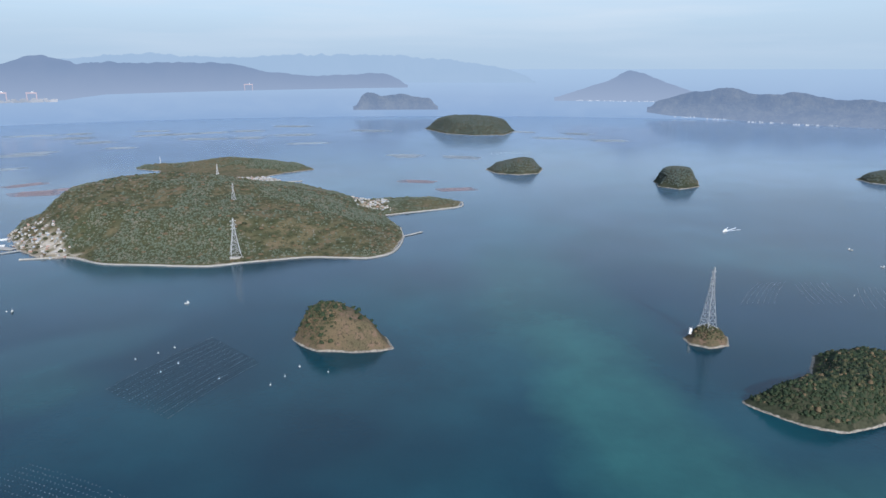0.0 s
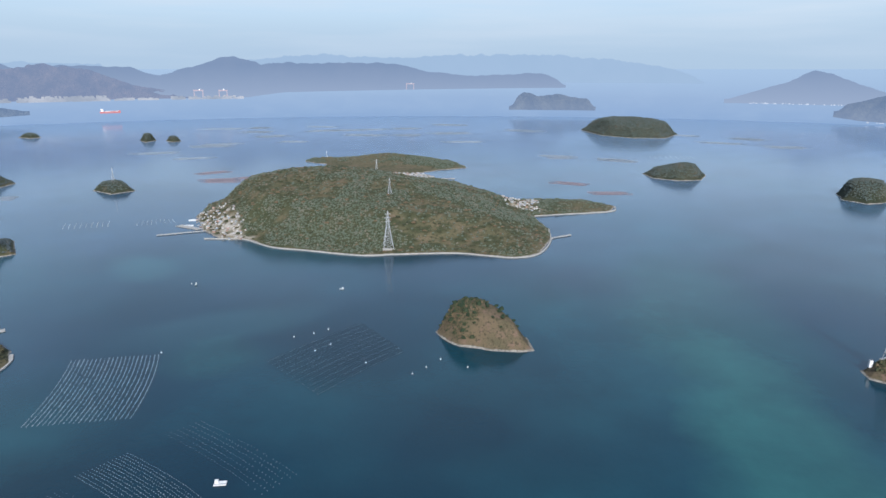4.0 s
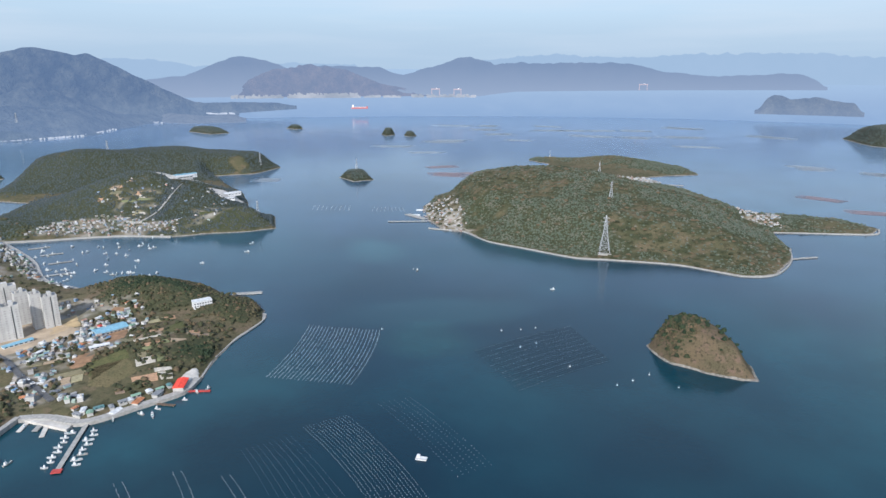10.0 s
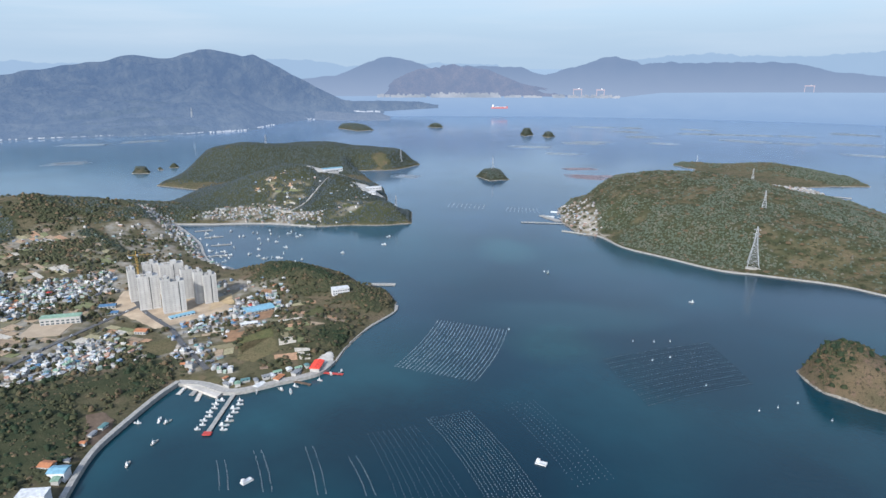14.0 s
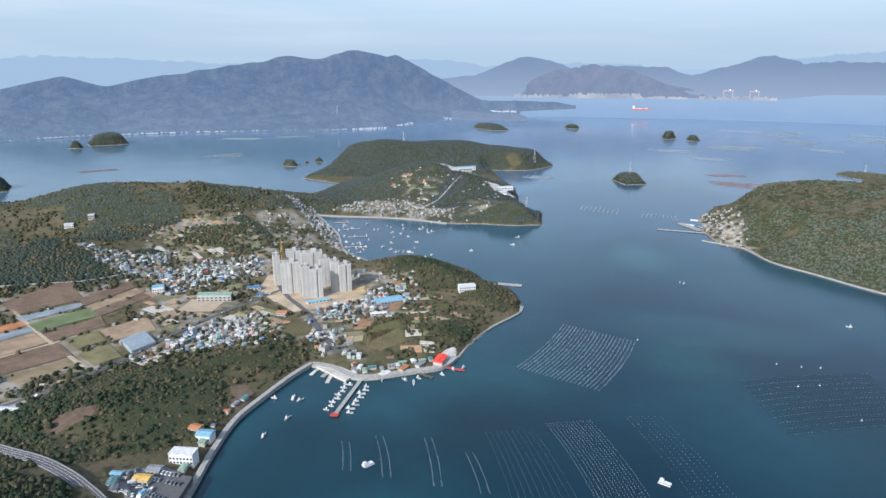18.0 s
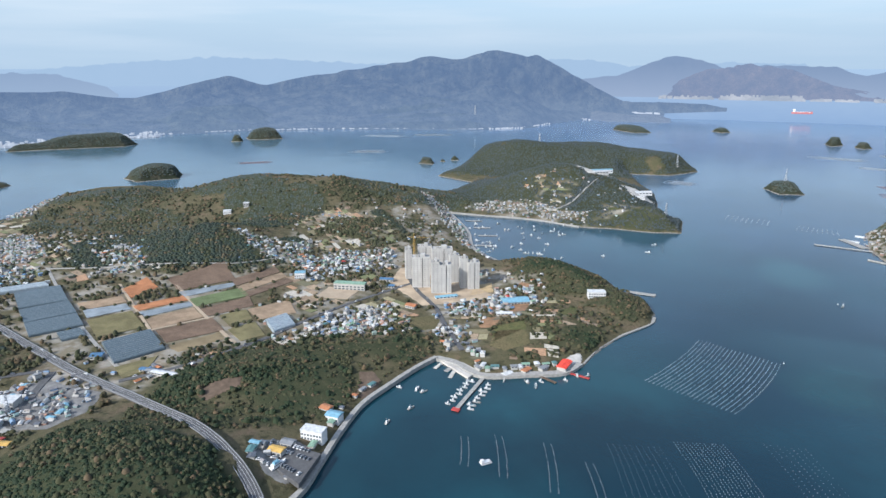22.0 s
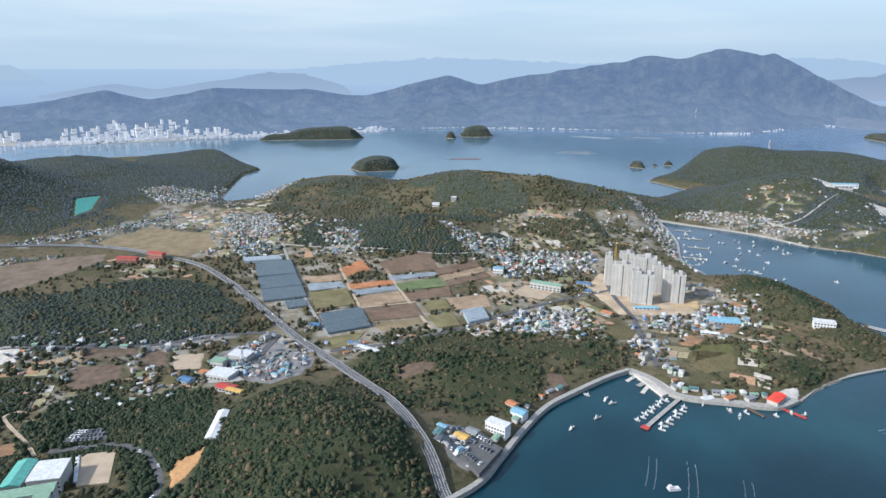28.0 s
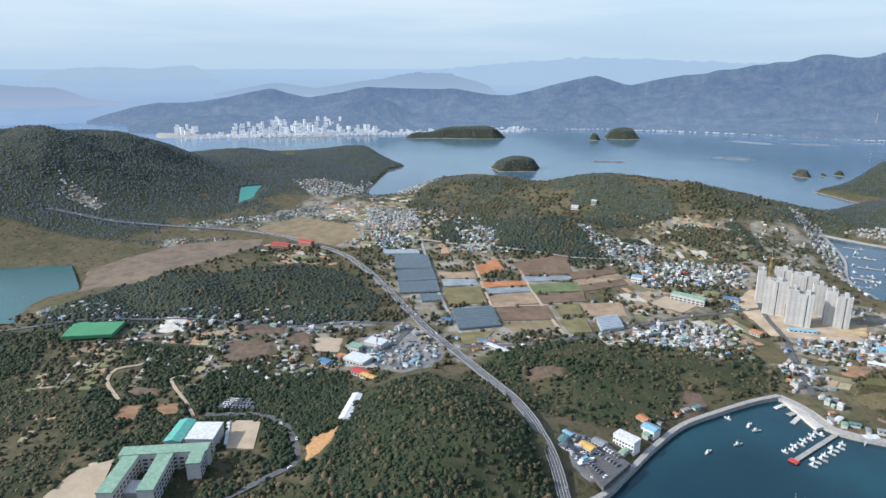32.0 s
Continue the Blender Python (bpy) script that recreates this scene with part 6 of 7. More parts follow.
hall(-612, -205, 20, 14, 9, 73, PALE, GREEN_ROOF, "green-roofed works building beside the yard", False, "building", 4)
hall(-582, -193, 34, 24, 7, 70, PALE, ROOFS["white"], "broad low workshop with a pale roof", False, "building", 6)
hall(-546, -178, 26, 13, 6, 65, PALE, ROOFS["red"], "workshop with a dark red roof", True, "building", 5)
hall(-535, -168, 22, 8, 5, 65, PALE, ROOFS["ochre"], "long shed with a yellow roof", True, "building", 4)
hall(-465, -162, 56, 11, 5, -178, PALE, ROOFS["white"], "long narrow shed with a pale corrugated roof", True, "building", 8)
hall(-573, -225, 18, 13, 6, 60, PALE, ROOFS["blue"], "small works shed with a blue roof", True, "building", 4)
hall(-588, -211, 16, 11, 6, 70, PALE, ROOFS["orange"], "house with a bright orange roof", True, "building", 4)
for k in range(4):
    hall(-626 - 8 * k, -48 - 6 * k, 34, 7, 4, 55, PALE, (ROOFS["white"], ROOFS["white"], ROOFS["grey"], ROOFS["blue"])[k], ("white", "white", "grey", "blue")[k] + "-roofed barn in a row of barns", True, "barn", 6)
hall(-712, -122, 16, 13, 6, 75, PALE, ROOFS["blue"], "farm shed with a bright blue roof", True, "shed", 3)
hall(-664, 464, 30, 14, 11, 68, WHITE, ROOFS["white"], "white three-storey inn on the headland", False, "hotel", 7)
hall(-521, 331, 26, 13, 5, 130, PALE, ROOFS["scarlet"], "quayside market hall with a scarlet roof", True, "market hall", 6)
hall(-527, 290, 14, 8, 4, 115, PALE, ROOFS["orange"], "low fish shed with an orange roof", True, "shed", 3)
hall(-530, 270, 14, 8, 4, 110, PALE, ROOFS["white"], "low white fish shed on the quay", True, "shed", 3)
hall(-524, 308, 13, 8, 4, 112, PALE, ROOFS["grey"], "low grey fish shed on the quay", True, "shed", 3)
hall(-476, 66, 26, 13, 13, 52, WHITE, ROOFS["white"], "white four-storey guesthouse by the cove", False, "hotel", 7)
hall(-501, 88, 17, 13, 8, 48, WHITE, ROOFS["sky"], "white guesthouse with a sky-blue roof", True, "guesthouse", 4)
hall(-517, 84, 13, 11, 6, 40, PALE, ROOFS["orange"], "cottage with an orange roof by the cove", True, "house", 3)
hall(-457, 34, 16, 10, 7, 50, PALE, ROOFS["ochre"], "yellow-roofed restaurant by the car park", True, "restaurant", 3)
hall(-468, 44, 14, 10, 6, 50, PALE, ROOFS["grey"], "grey-roofed restaurant by the car park", True, "restaurant", 3)
hall(-1315, 40, 20, 14, 9, 80, WHITE, ROOFS["white"], "white church hall on the wooded ridge", False, "church", 4)
hall(-1325, 78, 14, 12, 12, 80, PALE, ROOFS["white"], "pale block on the wooded ridge", False, "building", 3)
hall(-835, 178, 44, 11, 9, 60, PALE, GREEN_ROOF, "village school with a pale green roof", False, "school", 8)
hall(-905, 120, 20, 14, 14, 75, WHITE, ROOFS["sky"], "tall white building beside the fields", False, "building", 5)
hall(-755, 290, 40, 10, 4, 85, WHITE, ROOFS["sky"], "long site hut with a light blue roof", True, "site hut", 6)
hall(-850, 235, 26, 12, 6, 60, PALE, ROOFS["blue"], "site shed with a bright blue roof", True, "site shed", 4)
hall(-822, 232, 16, 10, 5, 60, PALE, ROOFS["blue"], "small site shed with a blue roof", True, "site shed", 3)
hall(-735, 235, 18, 13, 6, 40, PALE, ROOFS["orange"], "house with an orange hipped roof on the green", True, "house", 4)
hall(-700, 365, 46, 26, 6, 80, PALE, ROOFS["sky"], "broad workshop with a pale blue roof", True, "workshop", 8)
hall(-660, 330, 26, 8, 4, 70, PALE, ROOFS["white"], "white barn on the headland meadow", True, "barn", 4)
hall(-1288, 880, 98, 15, 9, 80, WHITE, ROOFS["sky"], "long white seafood plant with a pale blue roof", True, "workshop", 10)
hall(-1308, 892, 76, 14, 14, 80, WHITE, ROOFS["white"], "taller white plant building behind the long one", False, "workshop", 8)
hall(-1270, 872, 60, 10, 6, 80, PALE, ROOFS["white"], "low white loading shed before the plant", True, "workshop", 6)
hall(-1185, 925, 74, 18, 7, 76, WHITE, ROOFS["white"], "white seafood plant by the water", True, "workshop", 7)
hall(-1160, 905, 34, 12, 6, 60, WHITE, ROOFS["white"], "small white shed by the water", True, "workshop", 4)
hall(-985, -455, 46, 12, 15, 80, plain("brick red facade", (0.36, 0.14, 0.11), 0.8), ROOFS["red"], "dark red apartment block among trees", False, "apartment building", 8)
hall(-1010, -420, 40, 12, 15, 70, plain("brick facade", (0.38, 0.17, 0.13), 0.8), ROOFS["red"], "second dark red apartment block", False, "apartment building", 8)
hall(-780, 1085, 22, 16, 8, 30, WHITE, ROOFS["white"], "white fish plant on the island's quay", True, "workshop", 4)
hall(-800, 1130, 24, 16, 8, 30, WHITE, ROOFS["white"], "second white fish plant on the island's quay", True, "workshop", 4)

# ---- boats ----
def hull(length, beam_w, high):
    """A fishing boat's hull: sharp raised bow, square stern."""
    bm = bmesh.new()
    rows = []
    for s, w, sheer in ((0, 0.8, 0.0), (0.3, 1.0, 0.0), (0.62, 0.95, 0.12), (0.85, 0.55, 0.35), (1.0, 0.05, 0.6)):
        y = (s - 0.5) * length
        top = high * (1 + sheer)
        rows.append([bm.verts.new(p) for p in ((-beam_w / 2 * w * 0.7, y, -0.4), (-beam_w / 2 * w, y, top), (beam_w / 2 * w, y, top), (beam_w / 2 * w * 0.7, y, -0.4))])
    for a, b in zip(rows, rows[1:]):
        for k in range(4):
            bm.faces.new((a[k], a[(k + 1) % 4], b[(k + 1) % 4], b[k]))
    bm.faces.new(rows[0]), bm.faces.new(list(reversed(rows[-1])))
    bmesh.ops.recalc_face_normals(bm, faces=bm.faces[:])
    return bm


BOAT_WHITE = plain("weathered boat paint", (0.50, 0.51, 0.51), 0.5, 0, 0.3)


def boat(length, label, cabin_at=-0.15, hull_mat=None):
    ob = thing("fishing_boat", None, None, label, "boat", "moored boats")
    part("hull", hull(length, length * 0.3, 1.0), hull_mat or BOAT_WHITE, ob)
    part("deck", box(bmesh.new(), length * 0.23, length * 0.5, 0.12, pose(0, length * 0.08, 1.02)), ROOFS["teal"], ob, "faded green deck")
    cab = part("cabin", box(bmesh.new(), length * 0.2, length * 0.24, 2.0, pose(0, length * cabin_at, 1.0), 0.85), WHITE, ob)
    part("windscreen", box(bmesh.new(), length * 0.16, 0.08, 0.7, pose(0, length * (cabin_at + 0.12), 2.0)), GLASS, cab)
    part("mast", beam(bmesh.new(), (0, length * cabin_at, 3.0), (0, length * cabin_at, 5.2), 0.14), STEEL, ob)
    return ob


BOATS = [boat(6.6, "white fishing boat with a small cabin"), boat(9, "long white fishing boat with a green deck", -0.22), boat(5.5, "small open white work boat", -0.05), boat(8, "grey fishing boat with a white cabin", -0.2, CONCRETE)]
MOORED = [(-600, 236), (-586, 224), (-575, 214), (-528, 180), (-536, 176), (-503, 159), (-487, 132), (-551, 150), (-545, 160), (-521, 262), (-511, 282), (-506, 296), (-499, 286), (-500, 320), (-500, 345), (-505, 336), (-551, 767), (-854, 694),
          (-1031, 590), (-1010, 615), (-1012, 625), (-1045, 556), (-1028, 565), (-1003, 568), (-944, 499), (-928, 537), (-877, 516), (-871, 524), (-875, 540), (-862, 610), (-890, 735), (-1020, 495), (-983, 460), (-1050, 505), (-1080, 545), (-1049, 627), (-965, 495),
          (-980, 520), (-1010, 540), (-960, 560), (-1060, 590), (-1000, 470), (-1030, 455), (-1070, 470), (-1110, 495), (-1140, 500), (-1170, 520), (-977, 423), (-996, 439), (-973, 434), (-950, 431), (-982, 452), (-954, 444), (-967, 458), (-982, 469), (-1026, 456), (-1009, 458), (-1011, 470), (-924, 497), (-921, 503), (-918, 510), (-913, 515), (-908, 519), (-1095, 572), (-1081, 573), (-1087, 603), (-1040, 616), (-1027, 623), (-1074, 662), (-1149, 506), (-1117, 507), (-1134, 548), (-1118, 479), (-1057, 485), (-1083, 538), (-340, 800), (760, 1010), (700, 1060), (690, 960)]
pier_a, pier_b = Vector((-535, 247)), Vector((-484, 195))
along = (pier_b - pier_a).normalized()
across = Vector((-along.y, along.x))
for k in range(8):
    for side in (-1, 1):
        p = pier_a + along * (14 + 7.2 * k) + across * side * (9.5 + 2.0 * (k % 2))
        MOORED.append((p.x, p.y))
r = np.random.default_rng(11)
for k, (x, y) in enumerate(MOORED):
    near_pier = k >= len(MOORED) - 16
    turn = math.degrees(math.atan2(across.y, across.x)) + (90 if k % 2 else -90) if near_pier else r.uniform(0, 360)
    m = pose(x, y, 0, 0, 0, turn)
    if k < 4:
        BOATS[k].matrix_basis = m
    else:
        copy_thing(BOATS[int(r.integers(0, 4))], m)


# ---- piers ----
def pier(name, a, b, width, high, label, mat=CONCRETE, head=None):
    a, b = Vector(a), Vector(b)
    ob = thing(name, None, None, label, "pier", "piers")
    ob.matrix_basis = pose(a.x, a.y, 0, 0, 0, math.degrees(math.atan2(b.y - a.y, b.x - a.x)))
    long = (b - a).length
    part("deck", box(bmesh.new(), long, width, 0.7, pose(long / 2, 0, high - 0.7)), mat, ob)
    for k in range(int(long / 9) + 1):
        for s in (-1, 1):
            part("pile", box(bmesh.new(), 0.6, 0.6, high + 1.5, pose(min(k * 9 + 0.6, long - 0.5), s * (width / 2 - 0.5), -2.2)), CONCRETE, ob)
    if head:
        part("pier_head", box(bmesh.new(), 5, width * 1.8, 0.9, pose(long - 1, 0, high - 0.6)), head, ob, "red-painted pontoon end")
    return ob


pier("pier", pier_a, pier_b, 4.0, 1.4, "long concrete pier with boats on both sides", CONCRETE, ROOFS["red"])
pier("pier", (-578, 240), (-560, 215), 5, 1.2, "short pontoon beside the slipway")
pier("pier", (-516, 300), (-498, 308), 3, 1.2, "short wooden landing stage", BARK)
pier("pier", (-514, 330), (-494, 344), 3, 1.2, "short landing stage below the market hall", ROOFS["red"])
pier("pier", (-700, 538), (-672, 566), 9, 1.2, "pale pontoon off the headland")
pier("pier", (-720, 1052), (-790, 1000), 5, 1.8, "narrow breakwater pier of the island village")
pier("pier", (-740, 1062), (-800, 1080), 14, 1.2, "pale landing place of the island village")
pier("pier", (-74, 1150), (-40, 1185), 5, 1.6, "small pier below the wooded point")
pier("pier", (-450, 1740), (-390, 1760), 8, 1.4, "landing stage of the back village")
for k, (x, y) in enumerate([(-1000, 440), (-1060, 475), (-1120, 492), (-1180, 500)]):
    pier("pier", (x, y - 4), (x + 14, y + 26), 4, 1.1, "short boat landing in the bay")


# ---- pylons ----
def pylon(x, y, z, high, foot, label, arms=3):
    """A lattice tower: four legs, crossed braces, arms at the top."""
    ob = thing("pylon", None, None, label, "pylon", "power line pylons")
    ob.matrix_basis = pose(x, y, z, 0, 0, 25)
    w = max(0.3, high * 0.0085)
    def half(h):
        s = h / high
        return foot / 2 * (1 - s * 1.15) if s < 0.62 else max(foot / 2 * 0.29 * (1 - (s - 0.62) / 0.5), 0.5)
    cut = [high * k / 9 for k in range(10)]
    for cx, cy in ((-1, -1), (1, -1), (1, 1), (-1, 1)):
        bm = bmesh.new()
        rings = [[bm.verts.new((cx * half(h) + u * w / 2, cy * half(h) + v * w / 2, h)) for u, v in ((-1, -1), (1, -1), (1, 1), (-1, 1))] for h in cut]
        for a, b in zip(rings, rings[1:]):
            for k in range(4):
                bm.faces.new((a[k], a[(k + 1) % 4], b[(k + 1) % 4], b[k]))
        bm.faces.new(rings[-1])
        part("leg", bm, STEEL, ob)
    bm = bmesh.new()
    for sx, sy in ((0, -1), (1, 0), (0, 1), (-1, 0)):
        for a, b in zip(cut, cut[1:]):
            p, q = half(a), half(b)
            e = lambda s, h, zz: (sx * h + sy * s * h, sy * h + sx * s * h, zz)
            beam(bm, e(-1, p, a), e(1, q, b), w * 0.5), beam(bm, e(1, p, a), e(-1, q, b), w * 0.5), beam(bm, e(-1, q, b), e(1, q, b), w * 0.5)
    tagged(part("bracing", bm, STEEL, ob, "crossed steel bracing"), kind="stuff")
    for k in range(arms):
        h = high * (0.72 + 0.1 * k)
        bm = beam(bmesh.new(), (-foot * 0.3, 0, h), (foot * 0.3, 0, h), w)
        beam(bm, (-foot * 0.3, 0, h), (0, 0, h + high * 0.04), w * 0.6), beam(bm, (foot * 0.3, 0, h), (0, 0, h + high * 0.04), w * 0.6)
        part("cross_arm", bm, STEEL, ob)
    part("footing", box(bmesh.new(), foot * 1.25, foot * 1.25, 2.5, pose(0, 0, -2.0)), CONCRETE, ob, "concrete footing")
    return ob


pylon(-338, 1004, MAIN.at(-338, 1004), 64, 17, "tall grey lattice pylon on the island's shore")
pylon(304, 685, TOWER_ISLE.at(304, 685), 72, 13, "tall pale lattice pylon on a rocky islet")
for x, y, land, high, foot, label in ((-395, 1190, MAIN, 32, 8, "lattice pylon on the island's hilltop"), (-520, 1470, MAIN, 30, 7, "lattice pylon behind the hilltop"), (-800, 1400, MAIN, 26, 5, "slim pylon on the island's flank"), (-900, 2040, MAIN, 22, 5, "small pylon on the far spit"),
        (-1205, 1388, ISLES["wooded islet with a pylon"], 34, 7, "pylon on a round islet"), (-2020, 1130, MAINLAND, 64, 14, "tall pylon on the wooded cape"), (-1540, 1330, MAINLAND, 36, 8, "pylon at the tip of the cape"), (-985, 835, MAINLAND, 26, 6, "pylon on the low headland")):
    pylon(x, y, land.at(x, y), high, foot, label)
pylon(-3215, 1400, 20, 92, 20, "tall pylon at the foot of the range")
white_hut = thing("light_beacon", None, None, "small white light beacon on the islet", "beacon")
white_hut.matrix_basis = pose(284, 683, TOWER_ISLE.at(284, 683))
part("tower", box(bmesh.new(), 3.6, 3.6, 7.5, Matrix(), 0.8), WHITE, white_hut)
part("lantern", box(bmesh.new(), 1.6, 1.6, 1.6, pose(0, 0, 7.5)), GLASS, white_hut)


# ---- oyster lines ----
def float_lines(outline, lines, gap, size, mat, label, sag=0.06, seed=0, thick=0.5):
    """Long lines of floats between two sides of a plot: corners a, b at one end of the first and last line, d, c at the other."""
    a, b, c, d = [np.array(p, float) for p in outline]
    q = np.random.default_rng(seed)
    vs, fs = [], []
    cube = np.array([(x, y, z) for z in (-0.25, 0.45) for x, y in ((-1, -1), (1, -1), (1, 1), (-1, 1))], float)
    quads = np.array([(4, 5, 6, 7), (0, 1, 5, 4), (1, 2, 6, 5), (2, 3, 7, 6), (3, 0, 4, 7)])
    for i in range(lines):
        s = i / max(1, lines - 1)
        p, e = a + (b - a) * s, d + (c - d) * s
        way = e - p
        long = np.linalg.norm(way)
        side = np.array([-way[1], way[0]]) / long
        bow = sag * long * q.uniform(0.92, 1.08)
        n = int(long / gap)
        u = (np.arange(n) + 0.5) / n
        keep = q.random(n) > 0.04
        u = u[keep]
        at = p + way * u[:, None] + side * (bow * 4 * u * (1 - u))[:, None] + q.uniform(-0.3, 0.3, (len(u), 2))
        w = size * q.uniform(0.7, 1.2, len(u))
        ang = math.atan2(way[1], way[0])
        cx, cy = cube[:, 0] * math.cos(ang) * thick - cube[:, 1] * math.sin(ang) * 0.5, cube[:, 0] * math.sin(ang) * thick + cube[:, 1] * math.cos(ang) * 0.5
        out = np.stack([at[:, 0, None] + cx * w[:, None], at[:, 1, None] + cy * w[:, None], np.broadcast_to(cube[:, 2] * size, (len(u), 8))], -1)
        fs.append((quads[None] + (np.arange(len(u)) * 8)[:, None, None] + sum(len(v) for v in vs)).reshape(-1, 4))
        vs.append(out.reshape(-1, 3))
    return thing("oyster_lines", np_mesh("oyster_lines", np.concatenate(vs), np.concatenate(fs)), mat, label, "oyster farm", "oyster farms", "stuff")


float_lines([(-472, 394), (-390, 429), (-452, 552), (-533, 517)], 22, 1.9, 0.5, ROPE, "dense pale rows of oyster floats", -0.03, 1, 0.8)
float_lines([(-374, 347), (-356, 383), (-206, 314), (-237, 287)], 14, 3.0, 0.32, ROPE, "slanting rows of oyster floats", 0.035, 2, 1.1)
float_lines([(-391, 294), (-372, 331), (-249, 281), (-288, 246)], 10, 3.6, 0.36, FLOATS, "sparse rows of oyster floats", 0.02, 3)
float_lines([(-328, 562), (-246, 508), (-194, 623), (-267, 688)], 28, 1.7, 0.6, DIM, "dark sunken rows of oyster ropes", 0.02, 4, 0.6)
float_lines([(-328, 562), (-246, 508), (-194, 623), (-267, 688)], 11, 3.4, 0.42, ROPE, "pale floats over the sunken rows", 0.02, 41)
float_lines([(-345, 415), (-328, 441), (-208, 388), (-222, 360)], 7, 4.2, 0.4, FLOATS, "thin rows of oyster floats", 0.02, 5)
for k, (a, b) in enumerate([((-444, 184), (-406, 168)), ((-436, 212), (-381, 190)), ((-411, 245), (-351, 217)), ((-375, 262), (-325, 242))]):
    float_lines([a, (a[0] + 4, a[1] + 5), (b[0] + 4, b[1] + 5), b], 2, 2.6, 0.6, ROPE, "two thin lines of floats in the cove", 0.02, 10 + k)
for k, q in enumerate([[(393, 795), (440, 800), (500, 889), (463, 889)], [(490, 795), (540, 800), (560, 889), (513, 889)], [(552, 780), (620, 785), (640, 864), (590, 864)]]):
    float_lines(q, 7, 4.0, 0.55, FLOATS, "thin pale lines of oyster floats", 0.02, 20 + k)
for k, q in enumerate([[(-1000, 1000), (-930, 1040), (-960, 1080), (-1030, 1040)], [(-880, 1060), (-820, 1100), (-850, 1130), (-905, 1100)], [(-170, 2290), (-90, 2300), (-95, 2350), (-175, 2345)], [(180, 2330), (330, 2360), (320, 2430), (180, 2400)]]):
    float_lines(q, 9, 5.0, 1.0, ROPE, "pale lines of oyster floats off the shore", 0.02, 30 + k)


def mussel_raft(x, y, w, d, turn, mat, label):
    """A wide floating field of close lines, seen from far as a pale patch."""
    ob = thing("raft_field", None, None, label, "oyster farm", "far oyster rafts")
    ob.matrix_basis = pose(x, y, 0.12, 0, 0, turn)
    n = 9
    for k in range(n):
        part("raft_line", box(bmesh.new(), w * (0.8 + 0.2 * math.sin(k * 2.1 + x)), d / n * 0.5, 0.35, pose(w * 0.06 * math.sin(k * 1.7 + y), d * ((k + 0.5) / n - 0.5), 0)), mat, ob)
    return ob


PALE_RAFT, BROWN_RAFT = plain("pale raft lines", (0.21, 0.25, 0.29), 0.8), plain("brownish raft lines", (0.20, 0.17, 0.19), 0.8)
r = np.random.default_rng(5)
FARMS = [(-1514, 2306), (-1269, 2535), (-1451, 3243), (-1065, 2869), (-1468, 2722), (-1586, 2057), (-1366, 1966), (-1387, 1219), (-814, 3522), (-367, 3265), (-143, 2321), (50, 2275), (-2904, 807), (-2870, 1028), (-2377, 603), (-2361, 595),
         (-1740, 3099), (-1338, 3045), (-876, 2917), (-128, 2279), (71, 2249), (-1511, 2374), (-1250, 3080), (-1120, 3160), (-980, 3250), (-700, 3050), (-560, 2700), (500, 2900), (640, 3100), (380, 3200), (720, 2800), (-1640, 2900), (-1900, 3000)]
for k, (x, y) in enumerate(FARMS):
    far_off = math.hypot(x, y)
    mussel_raft(x, y, r.uniform(90, 190) * far_off / 2600, r.uniform(50, 85) * far_off / 2600, r.uniform(-25, 15) - math.degrees(math.atan2(x, y)), PALE_RAFT, "pale field of oyster rafts on the open strait")
for x, y in ((-1005, 1567), (-1118, 1697), (34, 1636), (-69, 1757), (-2209, 168), (-1029, 1590), (-960, 1640)):
    mussel_raft(x, y, 110, 45, r.uniform(-20, 20) - math.degrees(math.atan2(x, y)), BROWN_RAFT, "reddish-brown field of oyster rafts")

work_raft = thing("work_raft", None, None, "white working raft moored by the oyster lines", "raft")
work_raft.matrix_basis = pose(-260, 365, 0, 0, 0, 20)
part("deck", box(bmesh.new(), 9, 5, 0.9, pose(0, 0, -0.2)), WHITE, work_raft)
part("shed", box(bmesh.new(), 2.6, 2.4, 2.2, pose(-2.6, 0.6, 0.7)), WHITE, work_raft)
part("rail", box(bmesh.new(), 8.8, 0.12, 0.9, pose(0, -2.3, 0.7)), STEEL, work_raft)
raft2 = copy_thing(work_raft, pose(-402, 188, 0, 0, 0, 95))
buoy = thing("marker_buoy", None, None, "white marker buoy at the oyster lines", "buoy", "marker buoys")
part("float", box(bmesh.new(), 1.5, 1.5, 0.9, pose(0, 0, -0.3), 0.7), WHITE, buoy)
part("topmark", beam(bmesh.new(), (0, 0, 0.8), (0, 0, 2.6), 0.25), STEEL, buoy)
SPOTS = [(-330, 630), (-312, 645), (-300, 660), (-280, 620), (-290, 600), (-225, 585), (-170, 572), (-160, 590), (-150, 612), (-118, 600), (-452, 556), (-560, 770), (565, 830)]
buoy.matrix_basis = pose(*SPOTS[0], 0)
for p in SPOTS[1:]:
    copy_thing(buoy, pose(*p, 0, 0, 0, p[0]))

